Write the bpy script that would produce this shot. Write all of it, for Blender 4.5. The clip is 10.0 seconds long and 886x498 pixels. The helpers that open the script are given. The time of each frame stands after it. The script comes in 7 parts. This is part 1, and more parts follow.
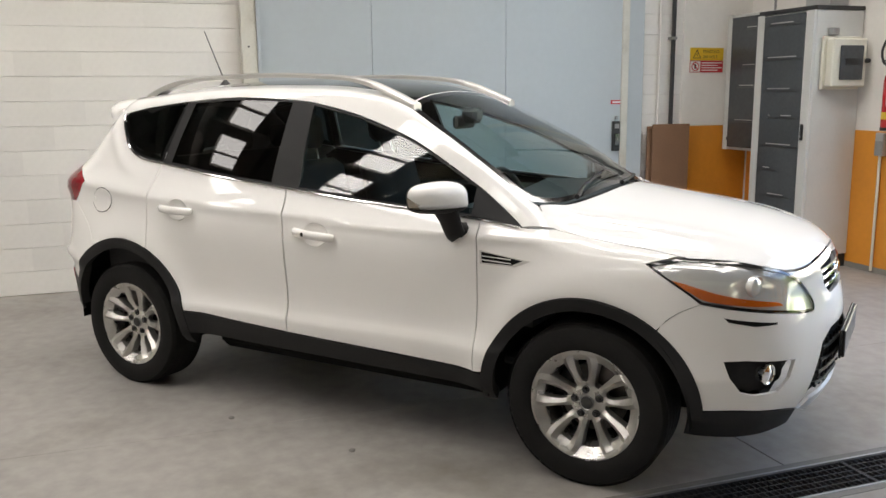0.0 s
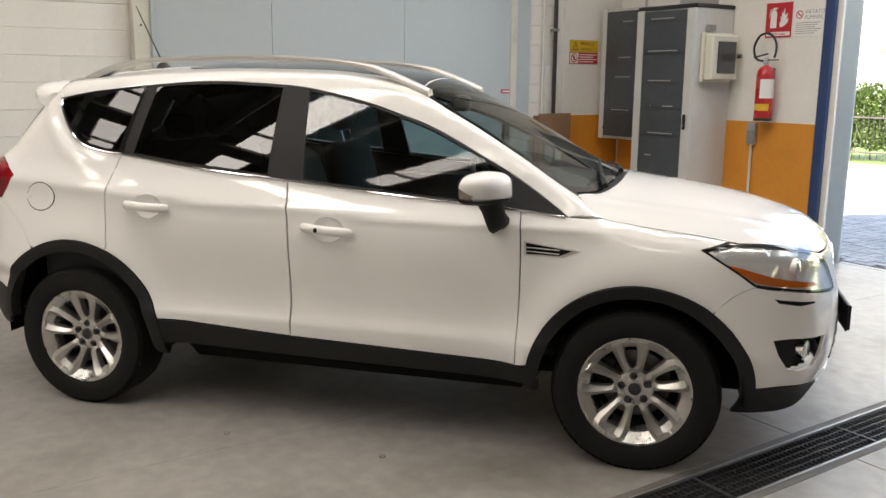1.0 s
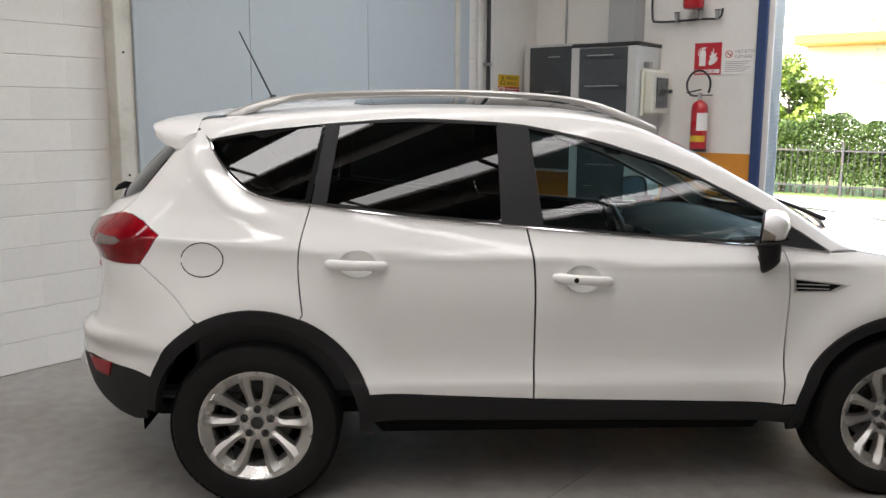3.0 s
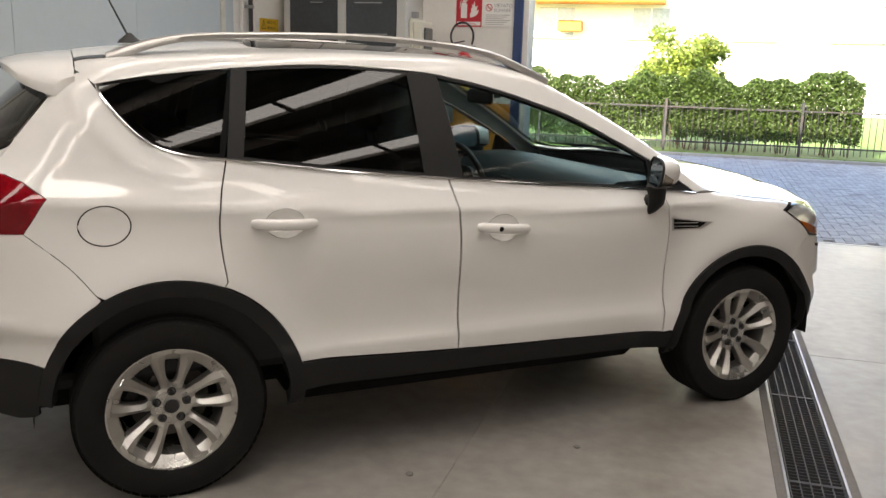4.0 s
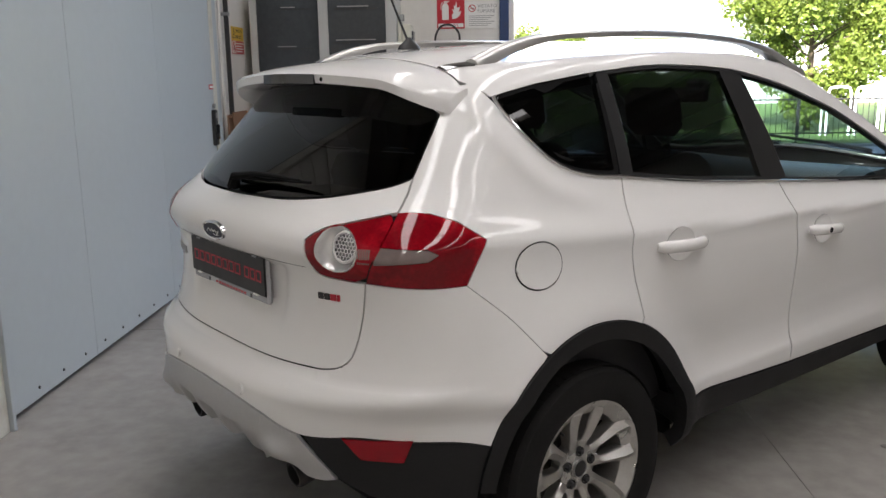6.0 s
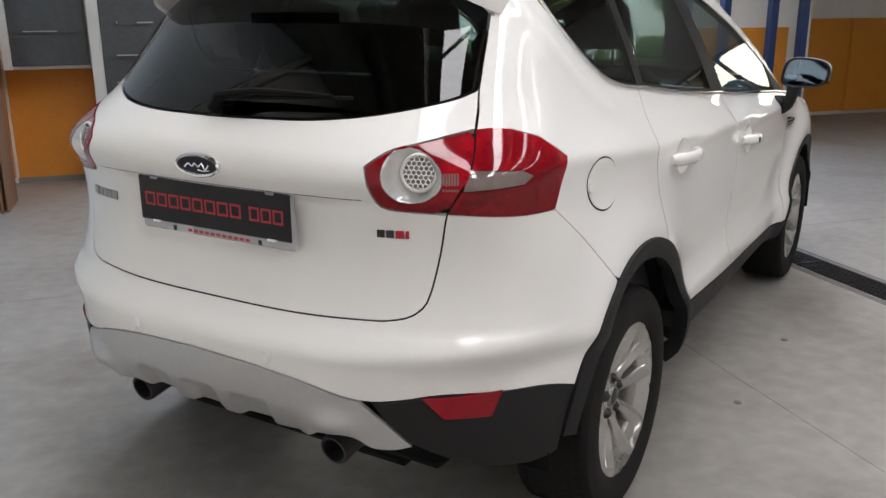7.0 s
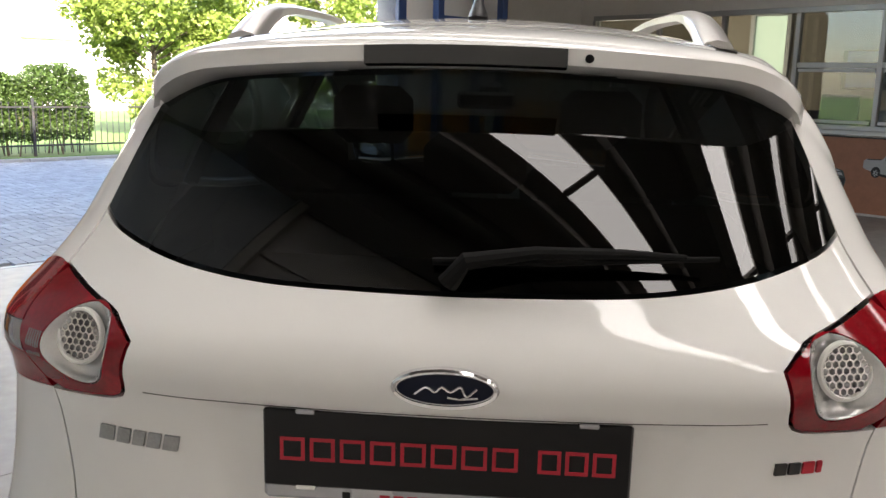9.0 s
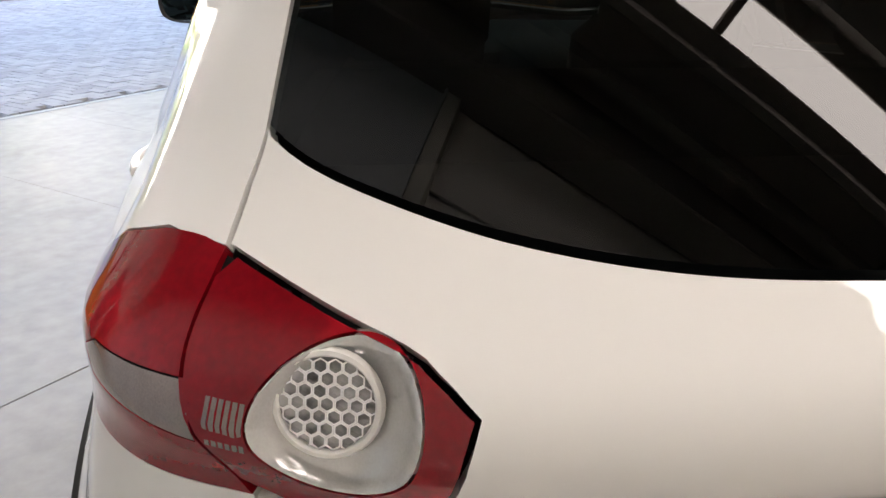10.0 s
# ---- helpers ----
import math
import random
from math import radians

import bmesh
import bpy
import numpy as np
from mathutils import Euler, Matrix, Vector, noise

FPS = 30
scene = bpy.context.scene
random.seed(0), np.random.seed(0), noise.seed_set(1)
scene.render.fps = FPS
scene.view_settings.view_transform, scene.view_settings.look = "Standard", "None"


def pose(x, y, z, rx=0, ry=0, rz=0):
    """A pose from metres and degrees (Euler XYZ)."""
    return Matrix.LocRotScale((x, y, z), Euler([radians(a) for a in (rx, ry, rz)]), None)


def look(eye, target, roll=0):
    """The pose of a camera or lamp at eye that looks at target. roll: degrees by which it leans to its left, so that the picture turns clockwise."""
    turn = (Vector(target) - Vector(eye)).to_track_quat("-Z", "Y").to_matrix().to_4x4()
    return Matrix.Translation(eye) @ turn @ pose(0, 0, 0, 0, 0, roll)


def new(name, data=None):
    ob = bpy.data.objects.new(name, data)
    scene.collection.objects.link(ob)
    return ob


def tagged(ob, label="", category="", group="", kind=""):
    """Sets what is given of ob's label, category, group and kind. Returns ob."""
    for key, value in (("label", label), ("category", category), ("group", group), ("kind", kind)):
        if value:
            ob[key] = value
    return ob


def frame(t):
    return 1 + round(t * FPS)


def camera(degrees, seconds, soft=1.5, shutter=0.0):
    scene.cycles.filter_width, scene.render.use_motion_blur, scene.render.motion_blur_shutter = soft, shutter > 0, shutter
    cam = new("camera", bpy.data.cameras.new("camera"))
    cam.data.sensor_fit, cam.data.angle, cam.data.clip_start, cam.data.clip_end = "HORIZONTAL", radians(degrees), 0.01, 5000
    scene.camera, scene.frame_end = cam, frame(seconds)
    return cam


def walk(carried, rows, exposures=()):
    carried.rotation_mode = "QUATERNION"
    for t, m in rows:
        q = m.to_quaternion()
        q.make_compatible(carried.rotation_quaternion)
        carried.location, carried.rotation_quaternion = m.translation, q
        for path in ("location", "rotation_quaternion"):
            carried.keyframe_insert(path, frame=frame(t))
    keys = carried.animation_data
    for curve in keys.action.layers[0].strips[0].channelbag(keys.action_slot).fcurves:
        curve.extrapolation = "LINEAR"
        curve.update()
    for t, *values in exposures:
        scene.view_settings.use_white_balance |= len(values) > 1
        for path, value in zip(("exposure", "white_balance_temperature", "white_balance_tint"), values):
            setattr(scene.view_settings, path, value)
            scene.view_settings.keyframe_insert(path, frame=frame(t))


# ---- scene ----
# ---- camera and walk ----
cam = camera(54.84, 10.0, soft=1.5)
# seconds, x, y, z, pitch, roll, yaw
ROWS = [
    (0, 2.511, -4.026, 1.617, -10.47, -0.56, 29.98),
    (0.5, 2.014, -4.217, 1.630, -10.70, -0.75, 22.17),
    (1, 1.482, -4.311, 1.612, -11.26, 0.40, 15.62),
    (1.5, 0.937, -4.421, 1.612, -11.36, 0.34, 8.44),
    (2, 0.388, -4.391, 1.606, -10.37, -0.52, 5.40),
    (2.2, 0.153, -4.382, 1.624, -9.75, -0.28, 4.65),
    (3.3, -1.043, -4.162, 1.613, -9.00, 0.84, -7.72),
    (3.5, -1.238, -4.103, 1.594, -9.66, 1.48, -12.00),
    (4, -1.681, -3.931, 1.603, -12.10, 1.61, -24.60),
    (4.5, -2.116, -3.616, 1.607, -12.09, 0.29, -29.32),
    (5, -2.598, -3.302, 1.600, -10.78, -0.30, -30.17),
    (5.5, -2.942, -2.891, 1.575, -9.92, -0.85, -32.43),
    (6, -3.236, -2.521, 1.577, -11.65, -0.93, -38.58),
    (6.2, -3.342, -2.363, 1.572, -13.41, -0.57, -42.32),
    (7.3, -3.725, -1.330, 1.463, -15.78, -0.38, -64.20),
    (7.5, -3.775, -1.140, 1.480, -15.89, -0.22, -67.46),
    (8, -3.681, -0.701, 1.477, -15.69, 0.00, -73.28),
    (8.2, -3.633, -0.557, 1.500, -13.72, 0.01, -76.45),
    (8.5, -3.537, -0.355, 1.516, -10.26, 0.37, -81.21),
    (9, -3.271, -0.074, 1.520, -10.97, 1.39, -85.86),
    (9.3, -3.055, 0.092, 1.507, -15.12, 1.98, -87.54),
    (9.5, -2.939, 0.214, 1.495, -17.46, 2.18, -89.41),
    (9.7, -2.810, 0.372, 1.453, -19.05, 2.32, -93.49),
    (9.9, -2.667, 0.518, 1.461, -20.26, 2.09, -97.40),
    (10, -2.615, 0.596, 1.472, -20.92, 1.40, -99.90),
]


def heading(x, y, z, pitch, roll, yaw):
    p, a = radians(pitch), radians(yaw)
    ahead = Vector((-math.sin(a) * math.cos(p), math.cos(a) * math.cos(p), math.sin(p)))
    return look((x, y, z), Vector((x, y, z)) + ahead, roll)


walk(cam, [(t, heading(*row)) for t, *row in ROWS], exposures=[(0, 2.85, 6600, 12), (1, 2.68, 6900, 13), (1.5, 2.6, 7500, 13), (2, 2.53, 7000, 14), (3.5, 2.55, 6300, 14), (4, 2.43, 6950, 14.5), (4.5, 2.35, 7200, 15), (5, 2.3, 6450, 15), (5.5, 2.3, 6350, 15), (6, 2.3, 6300, 15), (7.5, 3.07, 6050, 13), (8.5, 3.02, 6000, 13), (9, 2.63, 6600, 14), (9.5, 2.9, 7200, 14), (10, 2.97, 6900, 17)])

# The hall stands turned against the car: ROOM takes hall coordinates (x along the gate wall, y towards it) to the world.
ROOM = pose(0, 0, 0, 0, 0, -41)

# ---- world, sun, large lights ----
world = bpy.data.worlds.new("sky")
scene.world = world
world.use_nodes = True
sky = world.node_tree.nodes.new("ShaderNodeTexSky")
sky.sky_type, sky.sun_disc = "NISHITA", False
sky.sun_elevation, sky.sun_rotation = radians(33), radians(41 + 205)
world.node_tree.links.new(sky.outputs[0], world.node_tree.nodes["Background"].inputs[0])
world.node_tree.nodes["Background"].inputs[1].default_value = 0.15

sun = new("sun", bpy.data.lights.new("sun", "SUN"))
sun.data.energy, sun.data.angle, sun.data.color = 5.0, radians(0.5), (1, .95, .86)
sun.matrix_world = ROOM @ look((0, 0, 0), (.42 * .839, .91 * .839, -.545))

HALL = (-3.05, 8.9, -9.0, 4.62, 5.0)  # x from, x to, y from, y to, height
STRIPS = ((-1.2, .46), (.75, .46), (2.5, .34), (4.4, .40), (6.3, .15))  # x and width
for sx, wide in STRIPS:
    lamp = new("skylight_daylight", bpy.data.lights.new("skylight_daylight", "AREA"))
    lit = 3.75 if sx < 4 else -1.0  # where the strip ends
    lamp.data.shape, lamp.data.size, lamp.data.size_y = "RECTANGLE", wide, lit + 8.15
    lamp.data.energy, lamp.data.color = (58 if sx < 0 else 80 if sx < 2 else 45) * wide * (lit + 8.15) / 11.9, (1, .97, .92)
    lamp.matrix_world = ROOM @ pose(sx, (lit - 8.15) / 2, 5.10)

gate_light = new("gateway_daylight", bpy.data.lights.new("gateway_daylight", "AREA"))
gate_light.data.shape, gate_light.data.size, gate_light.data.size_y = "RECTANGLE", 3.9, 1.0
gate_light.data.energy, gate_light.data.color = 10, (.80, .90, 1)
gate_light.matrix_world = ROOM @ look((1.6, 4.75, 3.7), (1.6, 2.2, 0))

# ---- materials ----


def nodes_of(name):
    m = bpy.data.materials.new(name)
    m.use_nodes = True
    t = m.node_tree
    return m, t, t.nodes["Principled BSDF"]


def surface(name, color, rough=.5, metal=0.0, vary=.08, scale=6.0, bump=0.0, bump_scale=60.0, coat=0.0, stain=None, stain_scale=1.2, stain_amount=.5, rough_vary=.1, island=0.0, spec=.5):
    """A surface whose colour wanders at a large and a small scale, with relief, an optional stain colour, and uneven gloss."""
    m, t, b = nodes_of(name)
    new_node, link = t.nodes.new, t.links.new
    co = new_node("ShaderNodeTexCoord")
    big, small = new_node("ShaderNodeTexNoise"), new_node("ShaderNodeTexNoise")
    big.inputs["Scale"].default_value, small.inputs["Scale"].default_value = scale, scale * 14
    big.inputs["Detail"].default_value, small.inputs["Detail"].default_value = 5, 4
    for n in (big, small):
        link(co.outputs["Object"], n.inputs["Vector"])
    both = new_node("ShaderNodeMath")
    both.operation = "ADD"
    link(big.outputs["Fac"], both.inputs[0])
    link(small.outputs["Fac"], both.inputs[1])
    value = new_node("ShaderNodeMapRange")
    value.inputs["From Min"].default_value, value.inputs["From Max"].default_value = .6, 1.4
    value.inputs["To Min"].default_value, value.inputs["To Max"].default_value = 1 - vary, 1 + vary
    link(both.outputs[0], value.inputs["Value"])
    last = value.outputs[0]
    if island:
        info = new_node("ShaderNodeObjectInfo") if island < 0 else new_node("ShaderNodeNewGeometry")
        r = new_node("ShaderNodeMapRange")
        r.inputs["To Min"].default_value, r.inputs["To Max"].default_value = 1 - abs(island), 1 + abs(island)
        link(info.outputs["Random" if island < 0 else "Random Per Island"], r.inputs["Value"])
        mul = new_node("ShaderNodeMath")
        mul.operation = "MULTIPLY"
        link(last, mul.inputs[0])
        link(r.outputs[0], mul.inputs[1])
        last = mul.outputs[0]
    col = new_node("ShaderNodeMix")
    col.data_type, col.blend_type = "RGBA", "MULTIPLY"
    col.inputs["Factor"].default_value = 1
    base = new_node("ShaderNodeRGB")
    base.outputs[0].default_value = (*color, 1)
    source = base.outputs[0]
    if stain:
        sn = new_node("ShaderNodeTexNoise")
        sn.inputs["Scale"].default_value, sn.inputs["Detail"].default_value = stain_scale, 8
        sn.inputs["Roughness"].default_value = .65
        link(co.outputs["Object"], sn.inputs["Vector"])
        sr = new_node("ShaderNodeMapRange")
        sr.inputs["From Min"].default_value, sr.inputs["From Max"].default_value = .5, .72
        sr.inputs["To Max"].default_value = stain_amount
        link(sn.outputs["Fac"], sr.inputs["Value"])
        mx = new_node("ShaderNodeMix")
        mx.data_type = "RGBA"
        link(sr.outputs[0], mx.inputs["Factor"])
        link(base.outputs[0], mx.inputs["A"])
        mx.inputs["B"].default_value = (*stain, 1)
        source = mx.outputs["Result"]
    link(source, col.inputs["A"])
    link(last, col.inputs["B"])
    link(col.outputs["Result"], b.inputs["Base Color"])
    rr = new_node("ShaderNodeMapRange")
    rr.inputs["To Min"].default_value, rr.inputs["To Max"].default_value = max(rough - rough_vary, .02), min(rough + rough_vary, 1)
    link(big.outputs["Fac"], rr.inputs["Value"])
    link(rr.outputs[0], b.inputs["Roughness"])
    b.inputs["Metallic"].default_value = metal
    b.inputs["Specular IOR Level"].default_value = spec
    if coat:
        b.inputs["Coat Weight"].default_value, b.inputs["Coat Roughness"].default_value = coat, .012
    if bump:
        bn = new_node("ShaderNodeTexNoise")
        bn.inputs["Scale"].default_value, bn.inputs["Detail"].default_value = bump_scale, 6
        link(co.outputs["Object"], bn.inputs["Vector"])
        bu = new_node("ShaderNodeBump")
        bu.inputs["Strength"].default_value, bu.inputs["Distance"].default_value = bump, .004
        link(bn.outputs["Fac"], bu.inputs["Height"])
        link(bu.outputs[0], b.inputs["Normal"])
    return m


def pane(name, tint, gloss=.045, rough=.0):
    """Thin sheet of glass: tinted straight through, mirror gloss by Fresnel."""
    m, t, b = nodes_of(name)
    t.nodes.remove(b)
    out = t.nodes["Material Output"]
    tr, gl, mx, fr = (t.nodes.new(k) for k in ("ShaderNodeBsdfTransparent", "ShaderNodeBsdfGlossy", "ShaderNodeMixShader", "ShaderNodeLayerWeight"))
    tr.inputs[0].default_value = (*tint, 1)
    gl.inputs["Roughness"].default_value = rough
    gl.inputs["Color"].default_value = (1, 1, 1, 1)
    fr.inputs["Blend"].default_value = .5
    steep, share = t.nodes.new("ShaderNodeMath"), t.nodes.new("ShaderNodeMapRange")
    steep.operation = "POWER"
    steep.inputs[1].default_value = 5
    share.inputs["To Min"].default_value, share.inputs["To Max"].default_value = gloss, 1
    t.links.new(fr.outputs["Facing"], steep.inputs[0])
    t.links.new(steep.outputs[0], share.inputs["Value"])
    t.links.new(share.outputs[0], mx.inputs[0])
    t.links.new(tr.outputs[0], mx.inputs[1])
    t.links.new(gl.outputs[0], mx.inputs[2])
    t.links.new(mx.outputs[0], out.inputs[0])
    return m


PAINT = surface("white_car_paint", (.82, .81, .79), .6, vary=.004, scale=2, coat=1.0, rough_vary=.0, spec=.2)
# Black of seals and trim, and of sheets that paint shade into gaps.
GAP = surface("dark_seal_and_gap_shade", (.005, .005, .005), .8, spec=.15)
PLASTIC = surface("black_grained_plastic", (.016, .016, .0165), .55, vary=.15, scale=9, bump=.15, bump_scale=900, stain=(.022, .021, .02), stain_scale=4, stain_amount=.25, spec=.25)
GLOSSBLACK = surface("gloss_black_trim", (.008, .008, .009), .12, vary=.02, coat=.6, rough_vary=.03)
CHROME = surface("chrome", (.82, .82, .83), .08, 1.0, vary=.02, rough_vary=.03)
SATIN = surface("satin_silver_paint", (.50, .50, .50), .38, .55, vary=.04, scale=5)
RAIL = surface("satin_aluminium", (.56, .55, .53), .34, .75, vary=.05, scale=8)
ALLOY = surface("silver_alloy", (.56, .55, .525), .28, .88, vary=.06, scale=9, stain=(.35, .32, .29), stain_scale=9, stain_amount=.3)
BRAKE = surface("brake_iron", (.16, .15, .14), .4, .9, vary=.2, scale=20, stain=(.12, .06, .03), stain_scale=8)
TYRE = surface("tyre_rubber", (.011, .0107, .0103), .75, vary=.2, scale=8, bump=.2, bump_scale=300, stain=(.02, .019, .018), stain_scale=5, stain_amount=.35, spec=.2)
DARKGLASS = pane("privacy_glass", (.042, .052, .052), .036)
TINTMIRROR = surface("blue_tinted_mirror", (.20, .26, .30), .03, 1.0, vary=.01, rough_vary=.01)
CLEARGLASS = pane("green_tinted_glass", (.50, .62, .63))
SCREEN = pane("windscreen_glass", (.74, .82, .80))
OFFICEGLASS = pane("window_glass", (.86, .9, .88))
ROOFGLASS = surface("dark_roof_glass", (.01, .011, .011), .04, vary=.02, rough_vary=.02, coat=.5)
# The patchy second red paints the glints of the lamp's inside.
RED = surface("red_lens", (.20, .002, .007), .06, vary=.25, scale=9, coat=.3, spec=.3, stain=(.58, .010, .022), stain_scale=5, stain_amount=.75, rough_vary=.02)
DARKRED = surface("dark_red_lens", (.26, .003, .010), .12, vary=.15, scale=30, coat=.3, spec=.3, rough_vary=.02)
LENSCLEAR = pane("clear_lens", (.94, .95, .95))
LENSWHITE = surface("pale_reflector", (.62, .61, .60), .2, .45, vary=.1, scale=30, coat=.6)
SMOKE = surface("smoky_lens", (.22, .17, .16), .08, .2, vary=.2, scale=40, coat=1.0)
REPEATER = surface("clear_repeater_lens", (.30, .27, .22), .1, .3, vary=.3, scale=40, coat=1.0, stain=(.42, .25, .10), stain_scale=30, stain_amount=.5)
AMBER = surface("amber_lens", (.62, .13, .012), .12, vary=.1, scale=40, coat=.8)
REFLECTOR = surface("lamp_reflector", (.84, .84, .83), .18, .55, vary=.06, scale=25)
BLUE_BADGE = surface("deep_blue_enamel", (.004, .007, .020), .35, coat=.1, spec=.2, rough_vary=.03)
PLATE_BLACK = surface("black_plate", (.007, .0065, .007), .34, vary=.1, scale=20, spec=.3)
PLATE_RED = surface("red_print", (.42, .012, .03), .45, vary=.05)
PLATE_GREY = surface("pale_grey_plate_rim", (.48, .48, .50), .25, .3, vary=.05)
CABIN = surface("charcoal_cabin_plastic", (.022, .022, .024), .6, vary=.1, bump=.1, bump_scale=400)
DASH = surface("slate_dashboard", (.035, .042, .047), .5, vary=.1, bump=.1, bump_scale=500)
CLOTH = surface("dark_seat_cloth", (.025, .025, .028), .9, vary=.2, scale=20, bump=.3, bump_scale=600)
FLOOR = surface("polished_grey_concrete", (.30, .284, .264), .42, vary=.22, scale=.8, bump=.03, bump_scale=40, stain=(.19, .172, .148), stain_scale=1.1, stain_amount=.8, rough_vary=.14, spec=.35)
JOINT = surface("floor_joint_filler", (.19, .18, .165), .8, vary=.2)
WHITEWALL = surface("white_wall_paint", (.78, .755, .71), .7, vary=.035, scale=1.5, bump=.12, bump_scale=70, stain=(.62, .59, .54), stain_scale=.8, stain_amount=.35)
BLOCKS = surface("white_painted_block", (.78, .76, .72), .7, vary=.03, scale=2, bump=.3, bump_scale=90, island=-.035, stain=(.66, .63, .57), stain_scale=1.3, stain_amount=.35)
MORTAR = surface("painted_mortar", (.76, .74, .70), .85, vary=.05)
ORANGE = surface("orange_wall_paint", (.68, .27, .028), .55, vary=.06, scale=1.6, bump=.12, bump_scale=60, stain=(.42, .16, .03), stain_scale=1.1, stain_amount=.4)
SLIDE = surface("pale_blue_door_sheet", (.45, .49, .512), .42, vary=.03, scale=1.2, stain=(.43, .475, .50), stain_scale=.9, stain_amount=.4)
CREAM = surface("cream_steel_frame", (.62, .60, .53), .5, vary=.06, scale=3, stain=(.30, .25, .18), stain_scale=2.2, stain_amount=.5)
BLUESTEEL = surface("blue_steel_paint", (.022, .05, .14), .4, vary=.12, scale=4, stain=(.12, .07, .05), stain_scale=3, stain_amount=.3)
CABGREY = surface("light_grey_cabinet_paint", (.58, .58, .555), .45, vary=.03, scale=3, stain=(.50, .49, .46), stain_scale=2)
CABDARK = surface("smoked_cabinet_door", (.055, .060, .064), .2, vary=.2, scale=2, coat=.3, stain=(.07, .073, .078), stain_scale=3)
CABBLACK = surface("black_cabinet_trim", (.02, .02, .02), .45, vary=.1)
BOXCREAM = surface("ivory_plastic", (.68, .66, .56), .5, vary=.03)
CARD = surface("brown_cardboard", (.23, .125, .07), .85, vary=.12, scale=5, bump=.15, bump_scale=120, stain=(.16, .085, .05), stain_scale=2.5)
STEEL = surface("galvanised_steel", (.36, .36, .355), .46, .8, vary=.2, scale=12)
DARKSTEEL = surface("dark_steel", (.05, .05, .052), .5, .5, vary=.2, scale=10, stain=(.10, .07, .05), stain_scale=6, stain_amount=.4)
SIGNRED = surface("sign_red", (.50, .018, .03), .4, vary=.03)
SIGNWHITE = surface("sign_white", (.78, .77, .74), .45, vary=.03)
SIGNYELLOW = surface("sign_yellow", (.66, .42, .025), .45, vary=.04)
SIGNBLACK = surface("sign_black", (.02, .02, .02), .5)
SIGNGREY = surface("sign_grey_print", (.32, .31, .30), .5)
EXTRED = surface("extinguisher_red", (.45, .012, .018), .28, vary=.05, coat=.6)
CEIL = surface("grey_concrete_ceiling", (.26, .24, .215), .85, vary=.1, scale=1.5, bump=.2)
PAVER = surface("grey_concrete_paver", (.33, .33, .335), .85, vary=.1, scale=5, bump=.3, bump_scale=120, island=.14, stain=(.19, .185, .18), stain_scale=.8)
PAVER_ONE = surface("grey_concrete_paver_single", (.33, .33, .335), .85, vary=.1, scale=5, bump=.3, bump_scale=120, island=-.14)
SAND = surface("joint_sand", (.13, .125, .115), .95, vary=.15)
EDGING = surface("drain_edging", (.17, .16, .15), .85, vary=.15, scale=4, bump=.3, stain=(.10, .095, .085), stain_scale=3)
KERB = surface("kerb_concrete", (.24, .23, .215), .85, vary=.12, scale=4, bump=.3, stain=(.16, .15, .13), stain_scale=3)
GRASS = surface("lawn", (.10, .17, .03), .9, vary=.3, scale=3, bump=.5, bump_scale=60)


def foliage(name, color, island):
    """Leaf surface that lets some sunlight through."""
    m = surface(name, color, .5, vary=.2, scale=5, island=island)
    t = m.node_tree
    b, out = t.nodes["Principled BSDF"], t.nodes["Material Output"]
    tl, mx = t.nodes.new("ShaderNodeBsdfTranslucent"), t.nodes.new("ShaderNodeMixShader")
    t.links.new(b.inputs["Base Color"].links[0].from_socket, tl.inputs[0])
    mx.inputs[0].default_value = .35
    t.links.new(b.outputs[0], mx.inputs[1])
    t.links.new(tl.outputs[0], mx.inputs[2])
    t.links.new(mx.outputs[0], out.inputs[0])
    return m


LEAF = foliage("hedge_leaf", (.055, .092, .015), .6)
LEAFTREE = foliage("tree_leaf", (.19, .25, .04), .4)
BARK = surface("bark", (.10, .07, .045), .9, vary=.25, scale=8, bump=.6, bump_scale=40)
FENCE = surface("dark_fence_iron", (.035, .034, .033), .6, .4, vary=.15, stain=(.10, .06, .04), stain_scale=8)
FACADE = surface("white_render", (.82, .79, .73), .8, vary=.05, scale=.5, bump=.15, bump_scale=30)
AWNING = surface("orange_awning", (.62, .20, .03), .8, vary=.05)
SHUTTER = surface("grey_window_glass", (.42, .45, .46), .15, vary=.3, scale=.7)
ALUFRAME = surface("grey_aluminium_frame", (.44, .44, .435), .42, .4, vary=.04)
OFFICEWALL = surface("beige_office_wall", (.30, .26, .21), .8, vary=.06, scale=.8)
POSTERBASE = surface("terracotta_poster_ground", (.36, .155, .085), .5, vary=.15, scale=1.2)
POSTERCAR = surface("poster_dark_green", (.05, .075, .07), .4, vary=.2, scale=4)
POSTERSILVER = surface("poster_silver", (.42, .43, .44), .4, vary=.2, scale=4)
POSTERDARK = surface("poster_black", (.012, .012, .013), .4)
# Glows by itself to stand for daylight; only a wall lies behind the pane.
DAYGLOW, day_tree, day_shader = nodes_of("daylight_glow")
day_shader.inputs["Base Color"].default_value = (.6, .65, .5, 1)
day_shader.inputs["Emission Color"].default_value = (.85, 1, .72, 1)
day_shader.inputs["Emission Strength"].default_value = .12
SCREENPIC = surface("display_blue", (.12, .16, .34), .2, vary=.4, scale=5)

# ---- mesh helpers ----


